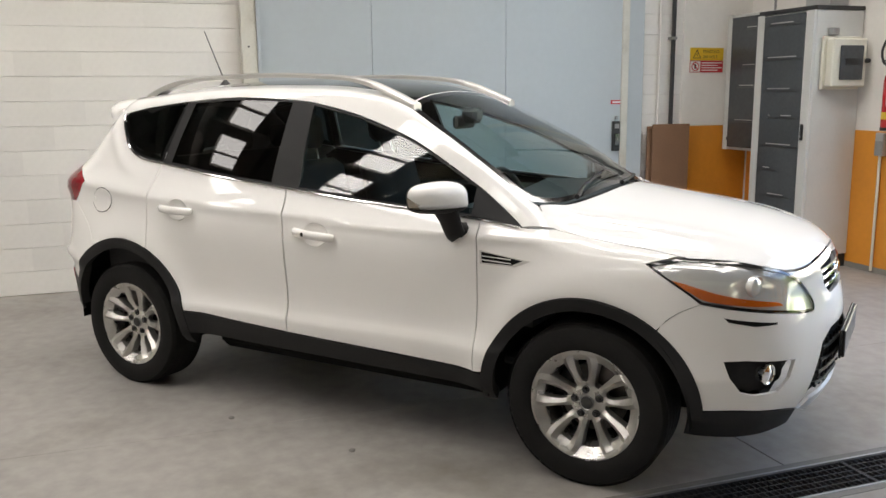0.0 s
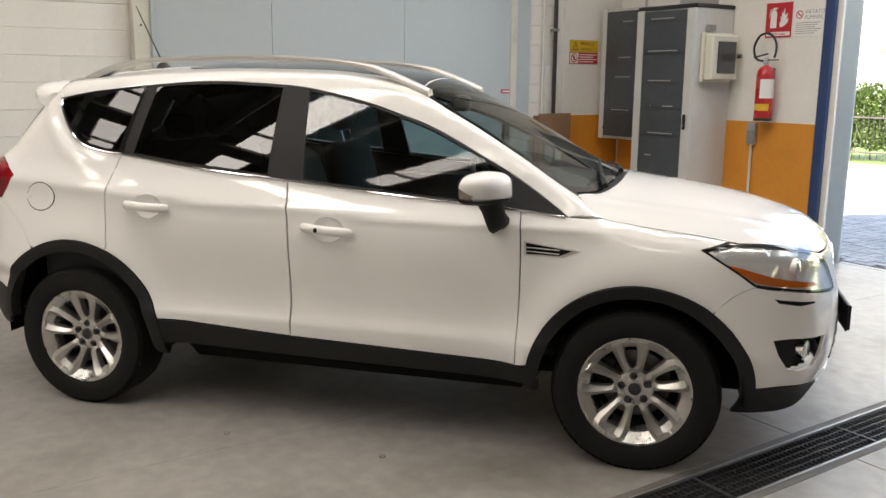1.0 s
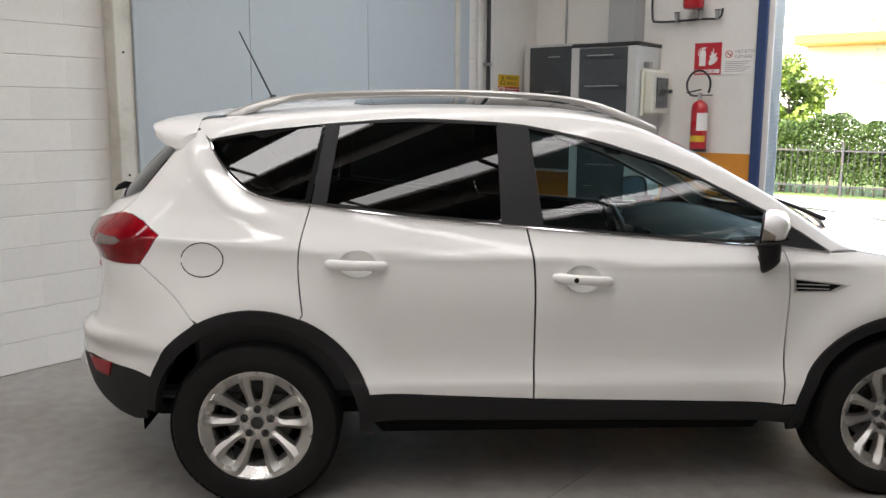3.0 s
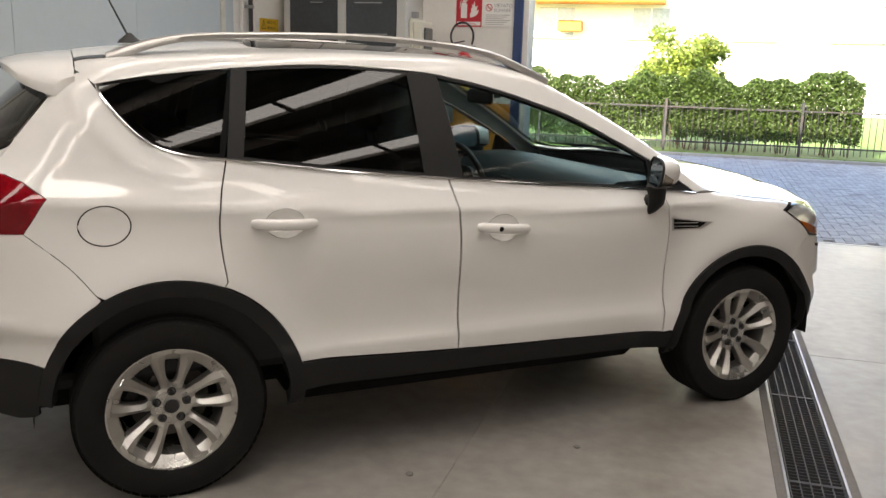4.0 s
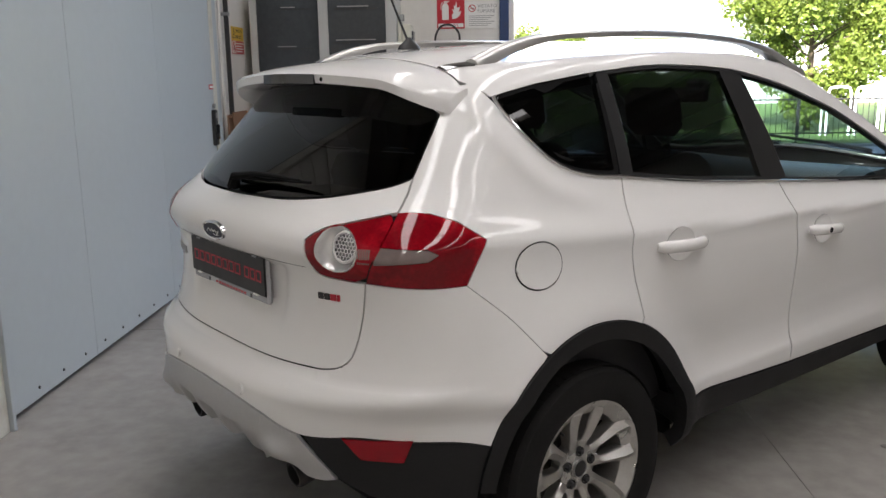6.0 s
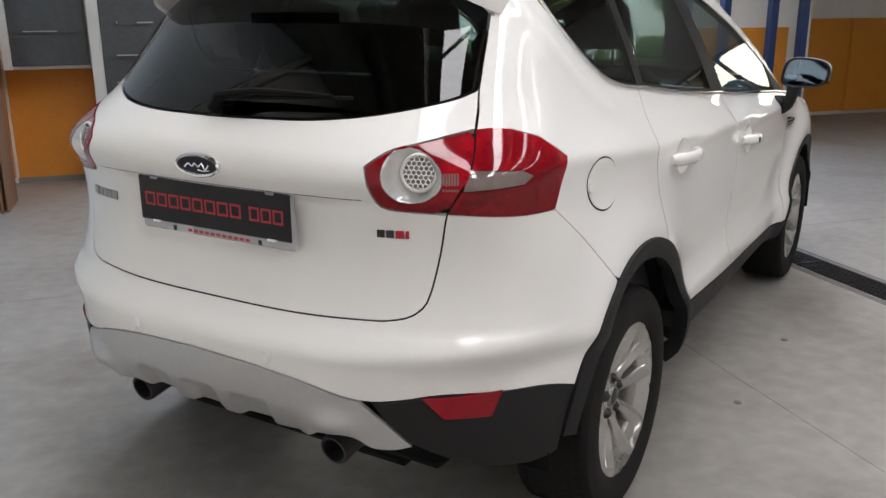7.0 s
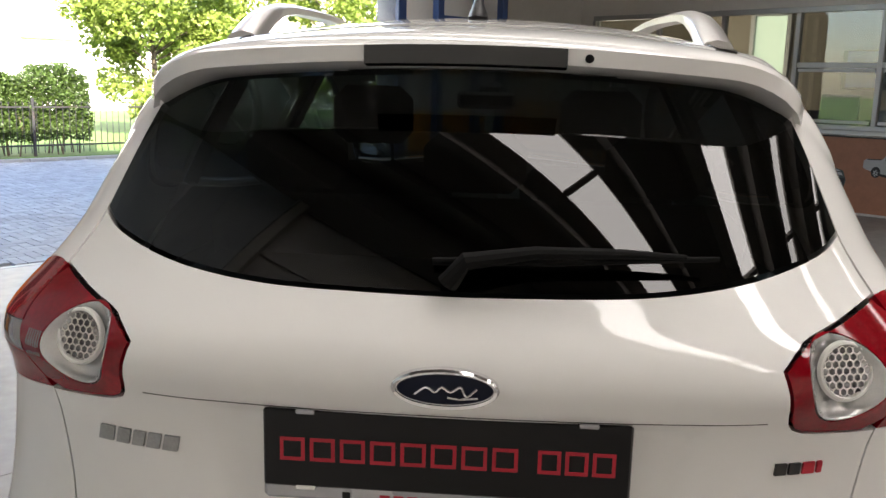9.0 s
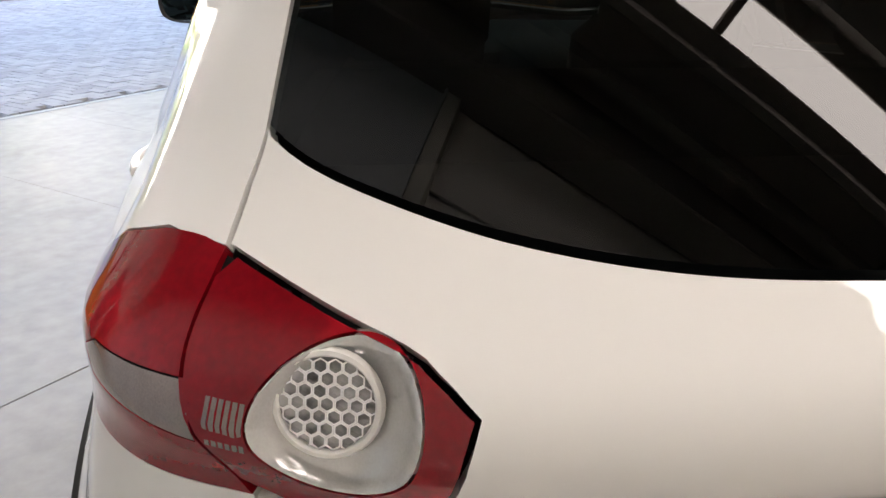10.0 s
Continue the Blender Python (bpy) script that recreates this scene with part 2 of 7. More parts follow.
class Geo:
    """Collects vertices and faces of one mesh."""

    def __init__(self):
        self.v, self.f = [], []

    def add(self, verts, faces, m=None):
        n = len(self.v)
        self.v += [tuple(m @ Vector(p)) if m else tuple(p) for p in verts]
        self.f += [tuple(i + n for i in q) for q in faces]
        return self

    def box(self, x0, x1, y0, y1, z0, z1, c=.004, m=None):
        """A box with chamfered edges."""
        c = min(c, (x1 - x0) * .45, (y1 - y0) * .45, (z1 - z0) * .45)
        lo, hi = (x0, y0, z0), (x1, y1, z1)
        verts, at = [], {}
        for sx in (0, 1):
            for sy in (0, 1):
                for sz in (0, 1):
                    for a in range(3):
                        s = (sx, sy, sz)
                        at[sx, sy, sz, a] = len(verts)
                        verts.append(tuple((hi[k] if s[k] else lo[k]) if k == a else ((hi[k] - c) if s[k] else (lo[k] + c)) for k in range(3)))
        faces = []
        for a in range(3):
            b, d = (a + 1) % 3, (a + 2) % 3
            for s in (0, 1):
                q = []
                for i, j in ((0, 0), (1, 0), (1, 1), (0, 1)):
                    k = [0, 0, 0]
                    k[a], k[b], k[d] = s, i, j
                    q.append(at[(*k, a)])
                faces.append(q if s else q[::-1])
            for i in (0, 1):
                for j in (0, 1):
                    k0, k1 = [0, 0, 0], [0, 0, 0]
                    k0[b], k0[d], k1[b], k1[d] = i, j, i, j
                    k1[a] = 1
                    q = [at[(*k0, b)], at[(*k1, b)], at[(*k1, d)], at[(*k0, d)]]
                    faces.append(q if i == j else q[::-1])
        for sx in (0, 1):
            for sy in (0, 1):
                for sz in (0, 1):
                    q = [at[sx, sy, sz, a] for a in range(3)]
                    faces.append(q if (sx + sy + sz) % 2 else q[::-1])
        return self.add(verts, faces, m)

    def lathe(self, profile, n=24, m=None, span=360.0):
        """Turns (radius, height) pairs round z."""
        full = span > 359
        cols = n if full else n + 1
        verts = [(r * math.cos(radians(span) * i / n), r * math.sin(radians(span) * i / n), h) for i in range(cols) for r, h in profile]
        k = len(profile)
        faces = [(i * k + j, ((i + 1) % cols) * k + j, ((i + 1) % cols) * k + j + 1, i * k + j + 1) for i in range(n) for j in range(k - 1)]
        return self.add(verts, faces, m)

    def tube(self, path, radius, n=10, m=None, flat=1.0, cap=True):
        """A round bar along a path; radius may vary along it."""
        pts = [Vector(p) for p in path]
        radii = radius if isinstance(radius, (list, tuple)) else [radius] * len(pts)
        verts, side = [], None
        for i, p in enumerate(pts):
            d = (pts[min(i + 1, len(pts) - 1)] - pts[max(i - 1, 0)]).normalized()
            side = d.cross(Vector((0, 0, 1)) if abs(d.z) < .95 else Vector((0, 1, 0))).normalized() if side is None else (side - d * side.dot(d)).normalized()
            up = side.cross(d)
            verts += [p + side * (math.cos(2 * math.pi * k / n) * radii[i]) + up * (math.sin(2 * math.pi * k / n) * radii[i] * flat) for k in range(n)]
        faces = [(i * n + k, i * n + (k + 1) % n, (i + 1) * n + (k + 1) % n, (i + 1) * n + k) for i in range(len(pts) - 1) for k in range(n)]
        if cap:
            faces += [tuple(range(n))[::-1], tuple(range((len(pts) - 1) * n, len(pts) * n))]
        return self.add(verts, faces, m)

    def loft(self, rings, m=None, closed=True, cap=True):
        """Skins rings of equally many points."""
        k = len(rings[0])
        verts = [p for r in rings for p in r]
        last = k if closed else k - 1
        faces = [(i * k + j, i * k + (j + 1) % k, (i + 1) * k + (j + 1) % k, (i + 1) * k + j) for i in range(len(rings) - 1) for j in range(last)]
        if cap and closed:
            faces += [tuple(range(k))[::-1], tuple(range((len(rings) - 1) * k, len(rings) * k))]
        return self.add(verts, faces, m)

    def plate(self, outline, z0, z1, m=None):
        """A flat shape (x, y outline) with thickness."""
        n = len(outline)
        verts = [(x, y, z) for z in (z0, z1) for x, y in outline]
        faces = [tuple(range(n))[::-1], tuple(range(n, 2 * n))] + [(i, (i + 1) % n, n + (i + 1) % n, n + i) for i in range(n)]
        return self.add(verts, faces, m)

    def mesh(self, name, mat, smooth=30.0):
        me = bpy.data.meshes.new(name)
        me.from_pydata([tuple(p) for p in self.v], [], self.f)
        bm = bmesh.new()
        bm.from_mesh(me)
        bmesh.ops.recalc_face_normals(bm, faces=bm.faces)
        bm.to_mesh(me)
        bm.free()
        me.materials.append(mat)
        if smooth:
            me.polygons.foreach_set("use_smooth", [True] * len(me.polygons))
            me.set_sharp_from_angle(angle=radians(smooth))
        return me


def part(name, geo, mat, parent=None, label="", m=None, smooth=30.0, kind=""):
    """One mesh object under a thing or under a part (or on its own)."""
    ob = new(name, geo.mesh(name, mat, smooth) if isinstance(geo, Geo) else geo)
    if m is not None:
        ob.matrix_basis = m
    if parent is not None:
        ob.parent = parent
    return tagged(ob, label, kind=kind)


def thing(name, label, category, m=None, group="", kind=""):
    """An empty at the base of a thing that carries its parts."""
    ob = new(name)
    ob.empty_display_size = .1
    ob.matrix_world = m if m is not None else Matrix()
    return tagged(ob, label, category, group, kind)


def solid(name, geo, mat, label, category, m=None, group="", kind="", smooth=30.0):
    """A thing that is one mesh."""
    ob = new(name, geo.mesh(name, mat, smooth))
    ob.matrix_world = m if m is not None else Matrix()
    return tagged(ob, label, category, group, kind)


def words(name, text, size, mat, parent, m, align="LEFT"):
    """Raised lettering in the built-in font, lying in its own xy plane."""
    cu = bpy.data.curves.new(name, "FONT")
    cu.body, cu.size, cu.extrude, cu.align_x = text, size, .0006, align
    tmp = bpy.data.objects.new(name, cu)
    scene.collection.objects.link(tmp)
    bpy.context.view_layer.update()
    me = bpy.data.meshes.new_from_object(tmp.evaluated_get(bpy.context.evaluated_depsgraph_get()))
    bpy.data.objects.remove(tmp)
    me.materials.clear()
    me.materials.append(mat)
    ob = new(name, me)
    ob.matrix_basis = m
    ob.parent = parent
    return ob


def cat(pts, step=.02):
    """A smooth curve through the points."""
    out = []
    p = [np.array(q, float) for q in pts]
    p = [2 * p[0] - p[1]] + p + [2 * p[-1] - p[-2]]
    for i in range(1, len(p) - 2):
        n = max(2, int(np.linalg.norm(p[i + 1] - p[i]) / step))
        for k in range(n):
            t = k / n
            out.append(.5 * (2 * p[i] + (p[i + 1] - p[i - 1]) * t + (2 * p[i - 1] - 5 * p[i] + 4 * p[i + 1] - p[i + 2]) * t**2
                             + (3 * p[i] - p[i - 1] - 3 * p[i + 1] + p[i + 2]) * t**3))
    return [tuple(q) for q in out] + [tuple(p[-2])]


def arc(cx, cz, r, a0, a1, n=40, sx=1.0):
    return [(cx + sx * r * math.cos(radians(a0 + (a1 - a0) * i / n)), cz + r * math.sin(radians(a0 + (a1 - a0) * i / n))) for i in range(n + 1)]


def dense(loop, step):
    out = []
    for a, b in zip(loop, loop[1:] + loop[:1]):
        d = math.dist(a, b)
        if d < 1e-6:
            continue
        n = max(1, int(math.ceil(d / step)))
        out += [(a[0] + (b[0] - a[0]) * k / n, a[1] + (b[1] - a[1]) * k / n) for k in range(n)]
    return out


def inset(loop, d):
    """Draws a closed loop in by d."""
    p = np.array(loop)
    t = np.roll(p, -1, 0) - np.roll(p, 1, 0)
    t /= np.linalg.norm(t, axis=1, keepdims=True) + 1e-9
    area = np.sum(p[:, 0] * np.roll(p[:, 1], -1) - np.roll(p[:, 0], -1) * p[:, 1])
    n = np.stack([-t[:, 1], t[:, 0]], 1) * (1 if area > 0 else -1)
    return [tuple(q) for q in p + n * d]


def within(pts, loops):
    inside = np.zeros(len(pts), bool)
    x, y = pts[:, 0], pts[:, 1]
    for loop in loops:
        l = np.array(loop)
        for (x0, y0), (x1, y1) in zip(l, np.roll(l, -1, 0)):
            if y0 == y1:
                continue
            inside ^= ((y0 > y) != (y1 > y)) & (x < (x1 - x0) * (y - y0) / (y1 - y0) + x0)
    return inside


def sheet(name, loops, chart, mat, gap=.003, step=.03, depth=.014, lift=0.0, mirror=False, bulge=None, field=None):
    """A panel pressed to the body's skin: outlines in a chart, drawn in by gap, with edges folded inwards by depth."""
    from mathutils.geometry import delaunay_2d_cdt
    loops = [inset(dense(l, step), gap if i == 0 else -gap) for i, l in enumerate(loops)]
    pts = [p for l in loops for p in l]
    edges, n = [], 0
    for l in loops:
        edges += [(n + i, n + (i + 1) % len(l)) for i in range(len(l))]
        n += len(l)
    a = np.array(pts)
    lo, hi = a.min(0), a.max(0)
    gx, gy = np.meshgrid(np.arange(lo[0], hi[0], step), np.arange(lo[1], hi[1], step * .87))
    gx[1::2] += step / 2
    g = np.stack([gx.ravel(), gy.ravel()], 1)
    g = g[within(g, loops)]
    if len(g):
        keep = np.ones(len(g), bool)
        for i in range(0, len(a), 200):
            keep &= (np.linalg.norm(g[:, None] - a[None, i:i + 200], axis=2) > step * .5).all(1)
        g = g[keep]
    every = [Vector(p) for p in pts] + [Vector(p) for p in g]
    v2, _, f2, _, _, _ = delaunay_2d_cdt(every, edges, [], 0, 1e-7)
    v2 = np.array([tuple(v) for v in v2])
    f2 = np.array([f for f in f2 if len(f) == 3])
    f2 = f2[within(v2[f2].mean(1), loops)]
    p = chart(v2[:, 0], v2[:, 1])
    nor = slope(p) if field is None else field(p)
    p = p + nor * lift
    if bulge is not None:
        p = p + nor * bulge(v2[:, 0], v2[:, 1])[:, None]
        tri = np.cross(p[f2[:, 1]] - p[f2[:, 0]], p[f2[:, 2]] - p[f2[:, 0]])
        acc = np.zeros_like(p)
        flip = np.sign((tri * nor[f2[:, 0]]).sum(1))[:, None]
        for k in range(3):
            np.add.at(acc, f2[:, k], tri * flip)
        nor = acc / (np.linalg.norm(acc, axis=1, keepdims=True) + 1e-12)
    tri = np.cross(p[f2[:, 1]] - p[f2[:, 0]], p[f2[:, 2]] - p[f2[:, 0]])
    wrong = (tri * nor[f2[:, 0]]).sum(1) < 0
    f2[wrong] = f2[wrong][:, ::-1]
    verts, faces, normals = list(p), [tuple(f) for f in f2], list(nor)
    count = {}
    for f in faces:
        for i, j in ((f[0], f[1]), (f[1], f[2]), (f[2], f[0])):
            count[i, j] = count.get((i, j), 0) + 1
    if depth:
        for i, j in list(count):
            if (j, i) not in count:
                k = len(verts)
                side = np.cross(p[j] - p[i], nor[i])
                side /= np.linalg.norm(side) + 1e-12
                verts += [p[i], p[j], p[j] - nor[j] * depth, p[i] - nor[i] * depth]
                normals += [side] * 4
                faces.append((k + 3, k + 2, k + 1, k))
                faces[-1] = (k + 1, k, k + 3, k + 2)
    verts, normals = np.array(verts), np.array(normals)
    if mirror:
        verts, normals = verts * (1, -1, 1), normals * (1, -1, 1)
        faces = [f[::-1] for f in faces]
    me = bpy.data.meshes.new(name)
    me.from_pydata([tuple(q) for q in verts], [], [tuple(int(i) for i in f) for f in faces])
    me.polygons.foreach_set("use_smooth", [True] * len(me.polygons))
    me.normals_split_custom_set_from_vertices([tuple(q) for q in normals])
    me.materials.append(mat)
    return me


# ---- the hall ----
X0, X1, Y0, Y1, ZC = HALL


def setting(name, geo, mat, label, parent=None):
    ob = solid(name, geo, mat, label, name.split("_")[0], ROOM, kind="structure")
    return ob


base = Geo().box(X0 - .3, X1 + .3, Y0 - .3, 6.5, -.3, -.06, 0)
setting("floor_base", base, JOINT, "dark bed under the concrete floor slabs")
DRAIN = (1.77, 1.99)
XJ = [(X0 - .3, .4592), (.4608, DRAIN[0] - .05), (DRAIN[1] + .05, 5.3), (5.306, X1 + .3)]
YJ = [(Y0 - .3, -4.3), (-4.294, 1.137), (1.143, 4.9)]
floor = Geo()
for xa, xb in XJ:
    for ya, yb in YJ:
        floor.box(xa, xb, ya, yb, -.06, 0, .0015)
floor.box(DRAIN[0] - .05, DRAIN[1] + .05, 3.402, 4.9, -.06, 0, .0015)
floor.box(5.306, X1 + .3, 4.906, 6.5, -.06, 0, .002)
setting("floor", floor, FLOOR, "polished grey concrete floor with saw-cut joints and faint stains")

# drain channel with gratings
channel = Geo().box(DRAIN[0] - .05, DRAIN[0] - .012, Y0, 3.4, -.06, .001, .002).box(DRAIN[1] + .012, DRAIN[1] + .05, Y0, 3.4, -.06, .001, .002)
setting("drain_curb", channel, EDGING, "worn concrete edging along the floor drain")
lip = Geo().box(DRAIN[0] - .012, DRAIN[0], Y0, 3.4, -.06, .003, .001).box(DRAIN[1], DRAIN[1] + .012, Y0, 3.4, -.06, .003, .001)
setting("drain_frame", lip, STEEL, "galvanised steel angle frame of the floor drain")
drain = thing("floor_drain", "long floor drain covered by dark steel gratings", "drain", ROOM)
grate = Geo()
for i in range(6):
    gx = DRAIN[0] + .006 + i * (DRAIN[1] - DRAIN[0] - .016) / 5
    grate.box(gx, gx + .004, .004, .994, -.028, -.001, .0008)
for i in range(34):
    gy = .006 + i * .0298
    grate.box(DRAIN[0] + .004, DRAIN[1] - .004, gy, gy + .004, -.022, -.002, .0008)
grate.box(DRAIN[0] + .002, DRAIN[1] - .002, 0, .008, -.03, 0, .001).box(DRAIN[0] + .002, DRAIN[1] - .002, .99, .998, -.03, 0, .001)
grate_mesh = grate.mesh("grating", DARKSTEEL)
for i in range(12):
    part("grating", grate_mesh, DARKSTEEL, drain, m=pose(0, Y0 + .4 + i, 0))

# gate wall (north) with the open gateway
GATE = (-.42, 3.6, 4.3)
wn = Geo().box(X0 - .3, GATE[0], Y1, Y1 + .3, 0, ZC, .006).box(GATE[0], GATE[1], Y1, Y1 + .3, GATE[2], ZC, .006).box(GATE[1], 5.3, Y1, Y1 + .3, 0, ZC, .006)
setting("wall_north", wn, WHITEWALL, "white painted wall with an open gateway to the yard")
wj = Geo().box(5.0, 5.3, Y1 + .3, 6.5, 0, ZC, .006).box(5.3, X1 + .3, 6.2, 6.5, 0, ZC, .006)
setting("wall_northeast", wj, WHITEWALL, "white painted wall set back beside the offices")
ob_band = Geo().box(-2.99, -.565, Y1 - .005, Y1, .05, 1.24, .001)
setting("wall_band_north", ob_band, ORANGE, "orange paint band along the lower gate wall")
setting("wall_band_northeast", Geo().box(GATE[1] + .2, 5.0, Y1 - .005, Y1, .05, 1.24, .001).box(5.3, 7.3, 6.194, 6.2, .05, 1.3, .001).box(7.302, X1, 6.15, 6.2, .05, 1.3, .003), ORANGE, "orange paint band on the set-back wall")
setting("baseboard_north", Geo().box(-3.0, -.57, Y1 - .012, Y1, 0, .05, .002), KERB, "grey dirty skirting under the orange band")
# west wall of painted blocks, sliding door, pilaster
setting("wall_west", Geo().box(X0 - .3, X0, Y0 - .3, Y1, 0, ZC, .006), MORTAR, "white painted concrete block wall")
setting("wall_west_upper", Geo().box(X0, X0 + .02, Y0, -.58, 3.2, ZC, .004).box(X0, X0 + .02, -.6, 3.9, 4.7, ZC, .004), WHITEWALL, "white painted upper wall")
west = bpy.data.objects["wall_west"]
setting("wall_band_west", Geo().box(X0 - .02, X0 - .004 + .04, 3.8, Y1 - .006, .05, 1.24, .002), ORANGE, "orange paint band beside the cabinets")
setting("pilaster", Geo().box(X0 - .02, X0 + .03, 3.8, Y1, 1.24, ZC, .006), WHITEWALL, "white painted pilaster")
# south and east, plain
setting("wall_south", Geo().box(X0 - .3, X1 + .3, Y0 - .3, Y0, 0, ZC, .006), WHITEWALL, "plain white wall behind the hall")
setting("wall_east", Geo().box(X1, X1 + .2, Y0, 6.2, 0, 1.02, .004).box(X1, X1 + .2, Y0, 6.2, 2.6, ZC, .004).box(X1, X1 + .2, Y0, -2.6, 1.02, 2.6, .004).box(X1, X1 + .2, 5.96, 6.2, 1.02, 2.6, .004), WHITEWALL, "white office wall above and below the windows")
setting("wall_band_east", Geo().box(X1 - .006, X1, 3.82, 6.15, .05, .985, .001), ORANGE, "orange paint band under the office windows")
# ceiling with skylight strips
ceil = Geo()
edges = [X0 - .3] + [e for sx, wide in STRIPS for e in (sx - wide / 2, sx + wide / 2)] + [X1 + .3]
for a, b in zip(edges[::2], edges[1::2]):
    ceil.box(a, b, Y0 - .3, 6.5, ZC, ZC + .25, .01)
for sx, wide in STRIPS:
    ceil.box(sx - wide / 2, sx + wide / 2, Y0 - .3, -8.15, ZC, ZC + .25, .01).box(sx - wide / 2, sx + wide / 2, 3.75 if sx < 4 else -1.0, 6.5, ZC, ZC + .25, .01)
    for k in range(4):
        ceil.box(sx - wide / 2, sx + wide / 2, -7.24 + k * 2.4, -7.16 + k * 2.4, ZC + .02, ZC + .08, .01)
setting("ceiling", ceil, CEIL, "dark concrete ceiling with long skylight strips")
# Unseen wall top, added so that the hall's shadow reaches the hedge.
setting("roof_parapet", Geo().box(X0 - .3, X1 + .3, Y1 + .02, Y1 + .3, ZC + .36, 6.9, .02), FACADE, "unseen white parapet added over the gate wall to shade the yard")
# Unseen sheet, added to stop sun and sky light at the skylight openings.
setting("ceiling_cover", Geo().box(X0 - .3, X1 + .3, Y0 - .3, 6.5, ZC + .3, ZC + .36, .01), CEIL, "unseen cover added over the skylights to keep sun and sky out")
beams = Geo()
for by in (-5.7, 3.9):
    beams.box(X0, X1, by - .25, by + .25, ZC - .12, ZC, .02)
# Unseen edge beams, added to darken what the rear window mirrors.
beams.box(X0 + .03, X0 + .4, Y0, 3.6, ZC - .85, ZC, .02).box(X0 + .4, 5.0, Y1 - .35, Y1 - .01, ZC - .62, ZC - .001, .02)
for rx in (-2.35, -1.75, -.62, .12, 1.35, 1.95, 3.05, 3.75, 5.05, 5.65, 7.2, 8.0):
    beams.loft([[(rx - .05, y, ZC - .34), (rx + .05, y, ZC - .34), (rx + .09, y, ZC), (rx - .09, y, ZC)] for y in (Y0, 3.64)])
setting("ceiling_beams", beams, CEIL, "dark concrete roof beams, with unseen edge beams added to dim reflections")

# blue gate posts
for px, w in ((GATE[0] - .145, .145), (GATE[1], .18)):
    post = thing("gate_post", "dark blue painted steel gate post", "gate post", ROOM, "posts of the gateway", "structure")
    part("post", Geo().box(px, px + w * .62, Y1 - .05, Y1 + .30, 0, GATE[2], .008), BLUESTEEL, post)
    part("guide_rail", Geo().box(px + w * .62, px + w, Y1 + .02, Y1 + .28, 0, GATE[2], .004), SLIDE, post, "pale grey guide rail")
hook = thing("gate_hinge", "rusty steel hinge eye on the blue gate post", "hinge", ROOM)
part("eye", Geo().tube([(GATE[0] - .17, Y1 - .055, .36), (GATE[0] - .06, Y1 - .075, .36)], .014), DARKSTEEL, hook)
frame_blue = thing("lift_frame", "blue painted steel frame standing by the gateway", "steel frame", ROOM)
for fx in (3.95, 4.55, 4.95):
    part("upright", Geo().box(fx, fx + .09, 4.35, 4.44, 0, 2.9, .006), BLUESTEEL, frame_blue)
for fz in (2.15, 2.5, 2.85):
    part("crossbar", Geo().box(3.95, 5.04, 4.36, 4.43, fz, fz + .07, .005), BLUESTEEL, frame_blue)
setting("threshold", Geo().box(GATE[0], GATE[1], Y1 + .28, Y1 + .34, -.03, .004, .003), STEEL, "steel threshold strip in the gateway")

# sliding door on the west wall
door = thing("sliding_door", "large pale blue-grey sheet steel sliding door, closed", "sliding door", ROOM)
for ya, yb in ((-.42, .55), (.553, 1.83), (1.833, 3.06)):
    part("door_panel", Geo().box(X0 + .03, X0 + .085, ya, yb, .03, 4.6, .003), SLIDE, door)
part("edge_strip", Geo().box(X0 + .025, X0 + .095, 3.06, 3.14, .03, 4.6, .006), CREAM, door, "cream edge strip")
bolt = Geo().lathe([(0, .006), (.007, .005), (.009, 0)], 8).mesh("bolt", DARKSTEEL)
for i in range(14):
    part("bolt", bolt, DARKSTEEL, door, m=pose(X0 + .085, -.36 + i * .255, .085, 0, 90, 0))
handle = part("handle", Geo().box(X0 + .085, X0 + .115, 2.97, 3.05, 1.02, 1.31, .006), CABBLACK, door, "black recessed pull handle")
part("catch", Geo().box(X0 + .115, X0 + .122, 2.985, 3.035, 1.24, 1.285, .002), SIGNGREY, handle)
part("grip", Geo().box(X0 + .115, X0 + .13, 2.985, 3.035, 1.07, 1.19, .004), GLOSSBLACK, handle)
part("latch", Geo().box(X0 + .085, X0 + .11, 3.0, 3.03, 1.325, 1.36, .004), STEEL, door)
sticker = part("sticker", Geo().box(X0 + .085, X0 + .087, 2.95, 3.13, 1.475, 1.515, .0005), SIGNRED, door, "small red warning sticker")
part("print", Geo().box(X0 + .087, X0 + .0876, 2.97, 3.11, 1.487, 1.503, .0002), SIGNWHITE, sticker)
frame_l = thing("door_frame", "cream painted steel post beside the sliding door, worn and stained", "door post", ROOM)
part("post", Geo().box(X0, X0 + .12, -.58, -.45, 0, 4.8, .006), CREAM, frame_l)
part("strip", Geo().box(X0 + .02, X0 + .14, -.45, -.425, 0, 4.8, .003), SLIDE, frame_l)
for bz in (.42, 1.2, 2.0):
    part("bolt", bolt, DARKSTEEL, frame_l, m=pose(X0 + .12, -.52, bz, 0, 90, 0))
frame_r = thing("door_frame", "pale grey steel post at the closing side of the sliding door", "door post", ROOM)
part("post", Geo().box(X0, X0 + .07, 3.14, 3.32, 0, 4.7, .006), SLIDE, frame_r)
pipe = thing("wall_pipe", "dark steel conduit running up the wall", "pipe", ROOM)
part("tube", Geo().tube([(X0 + .06, 3.66, .02), (X0 + .06, 3.66, ZC - .02)], .022, 10), DARKSTEEL, pipe)
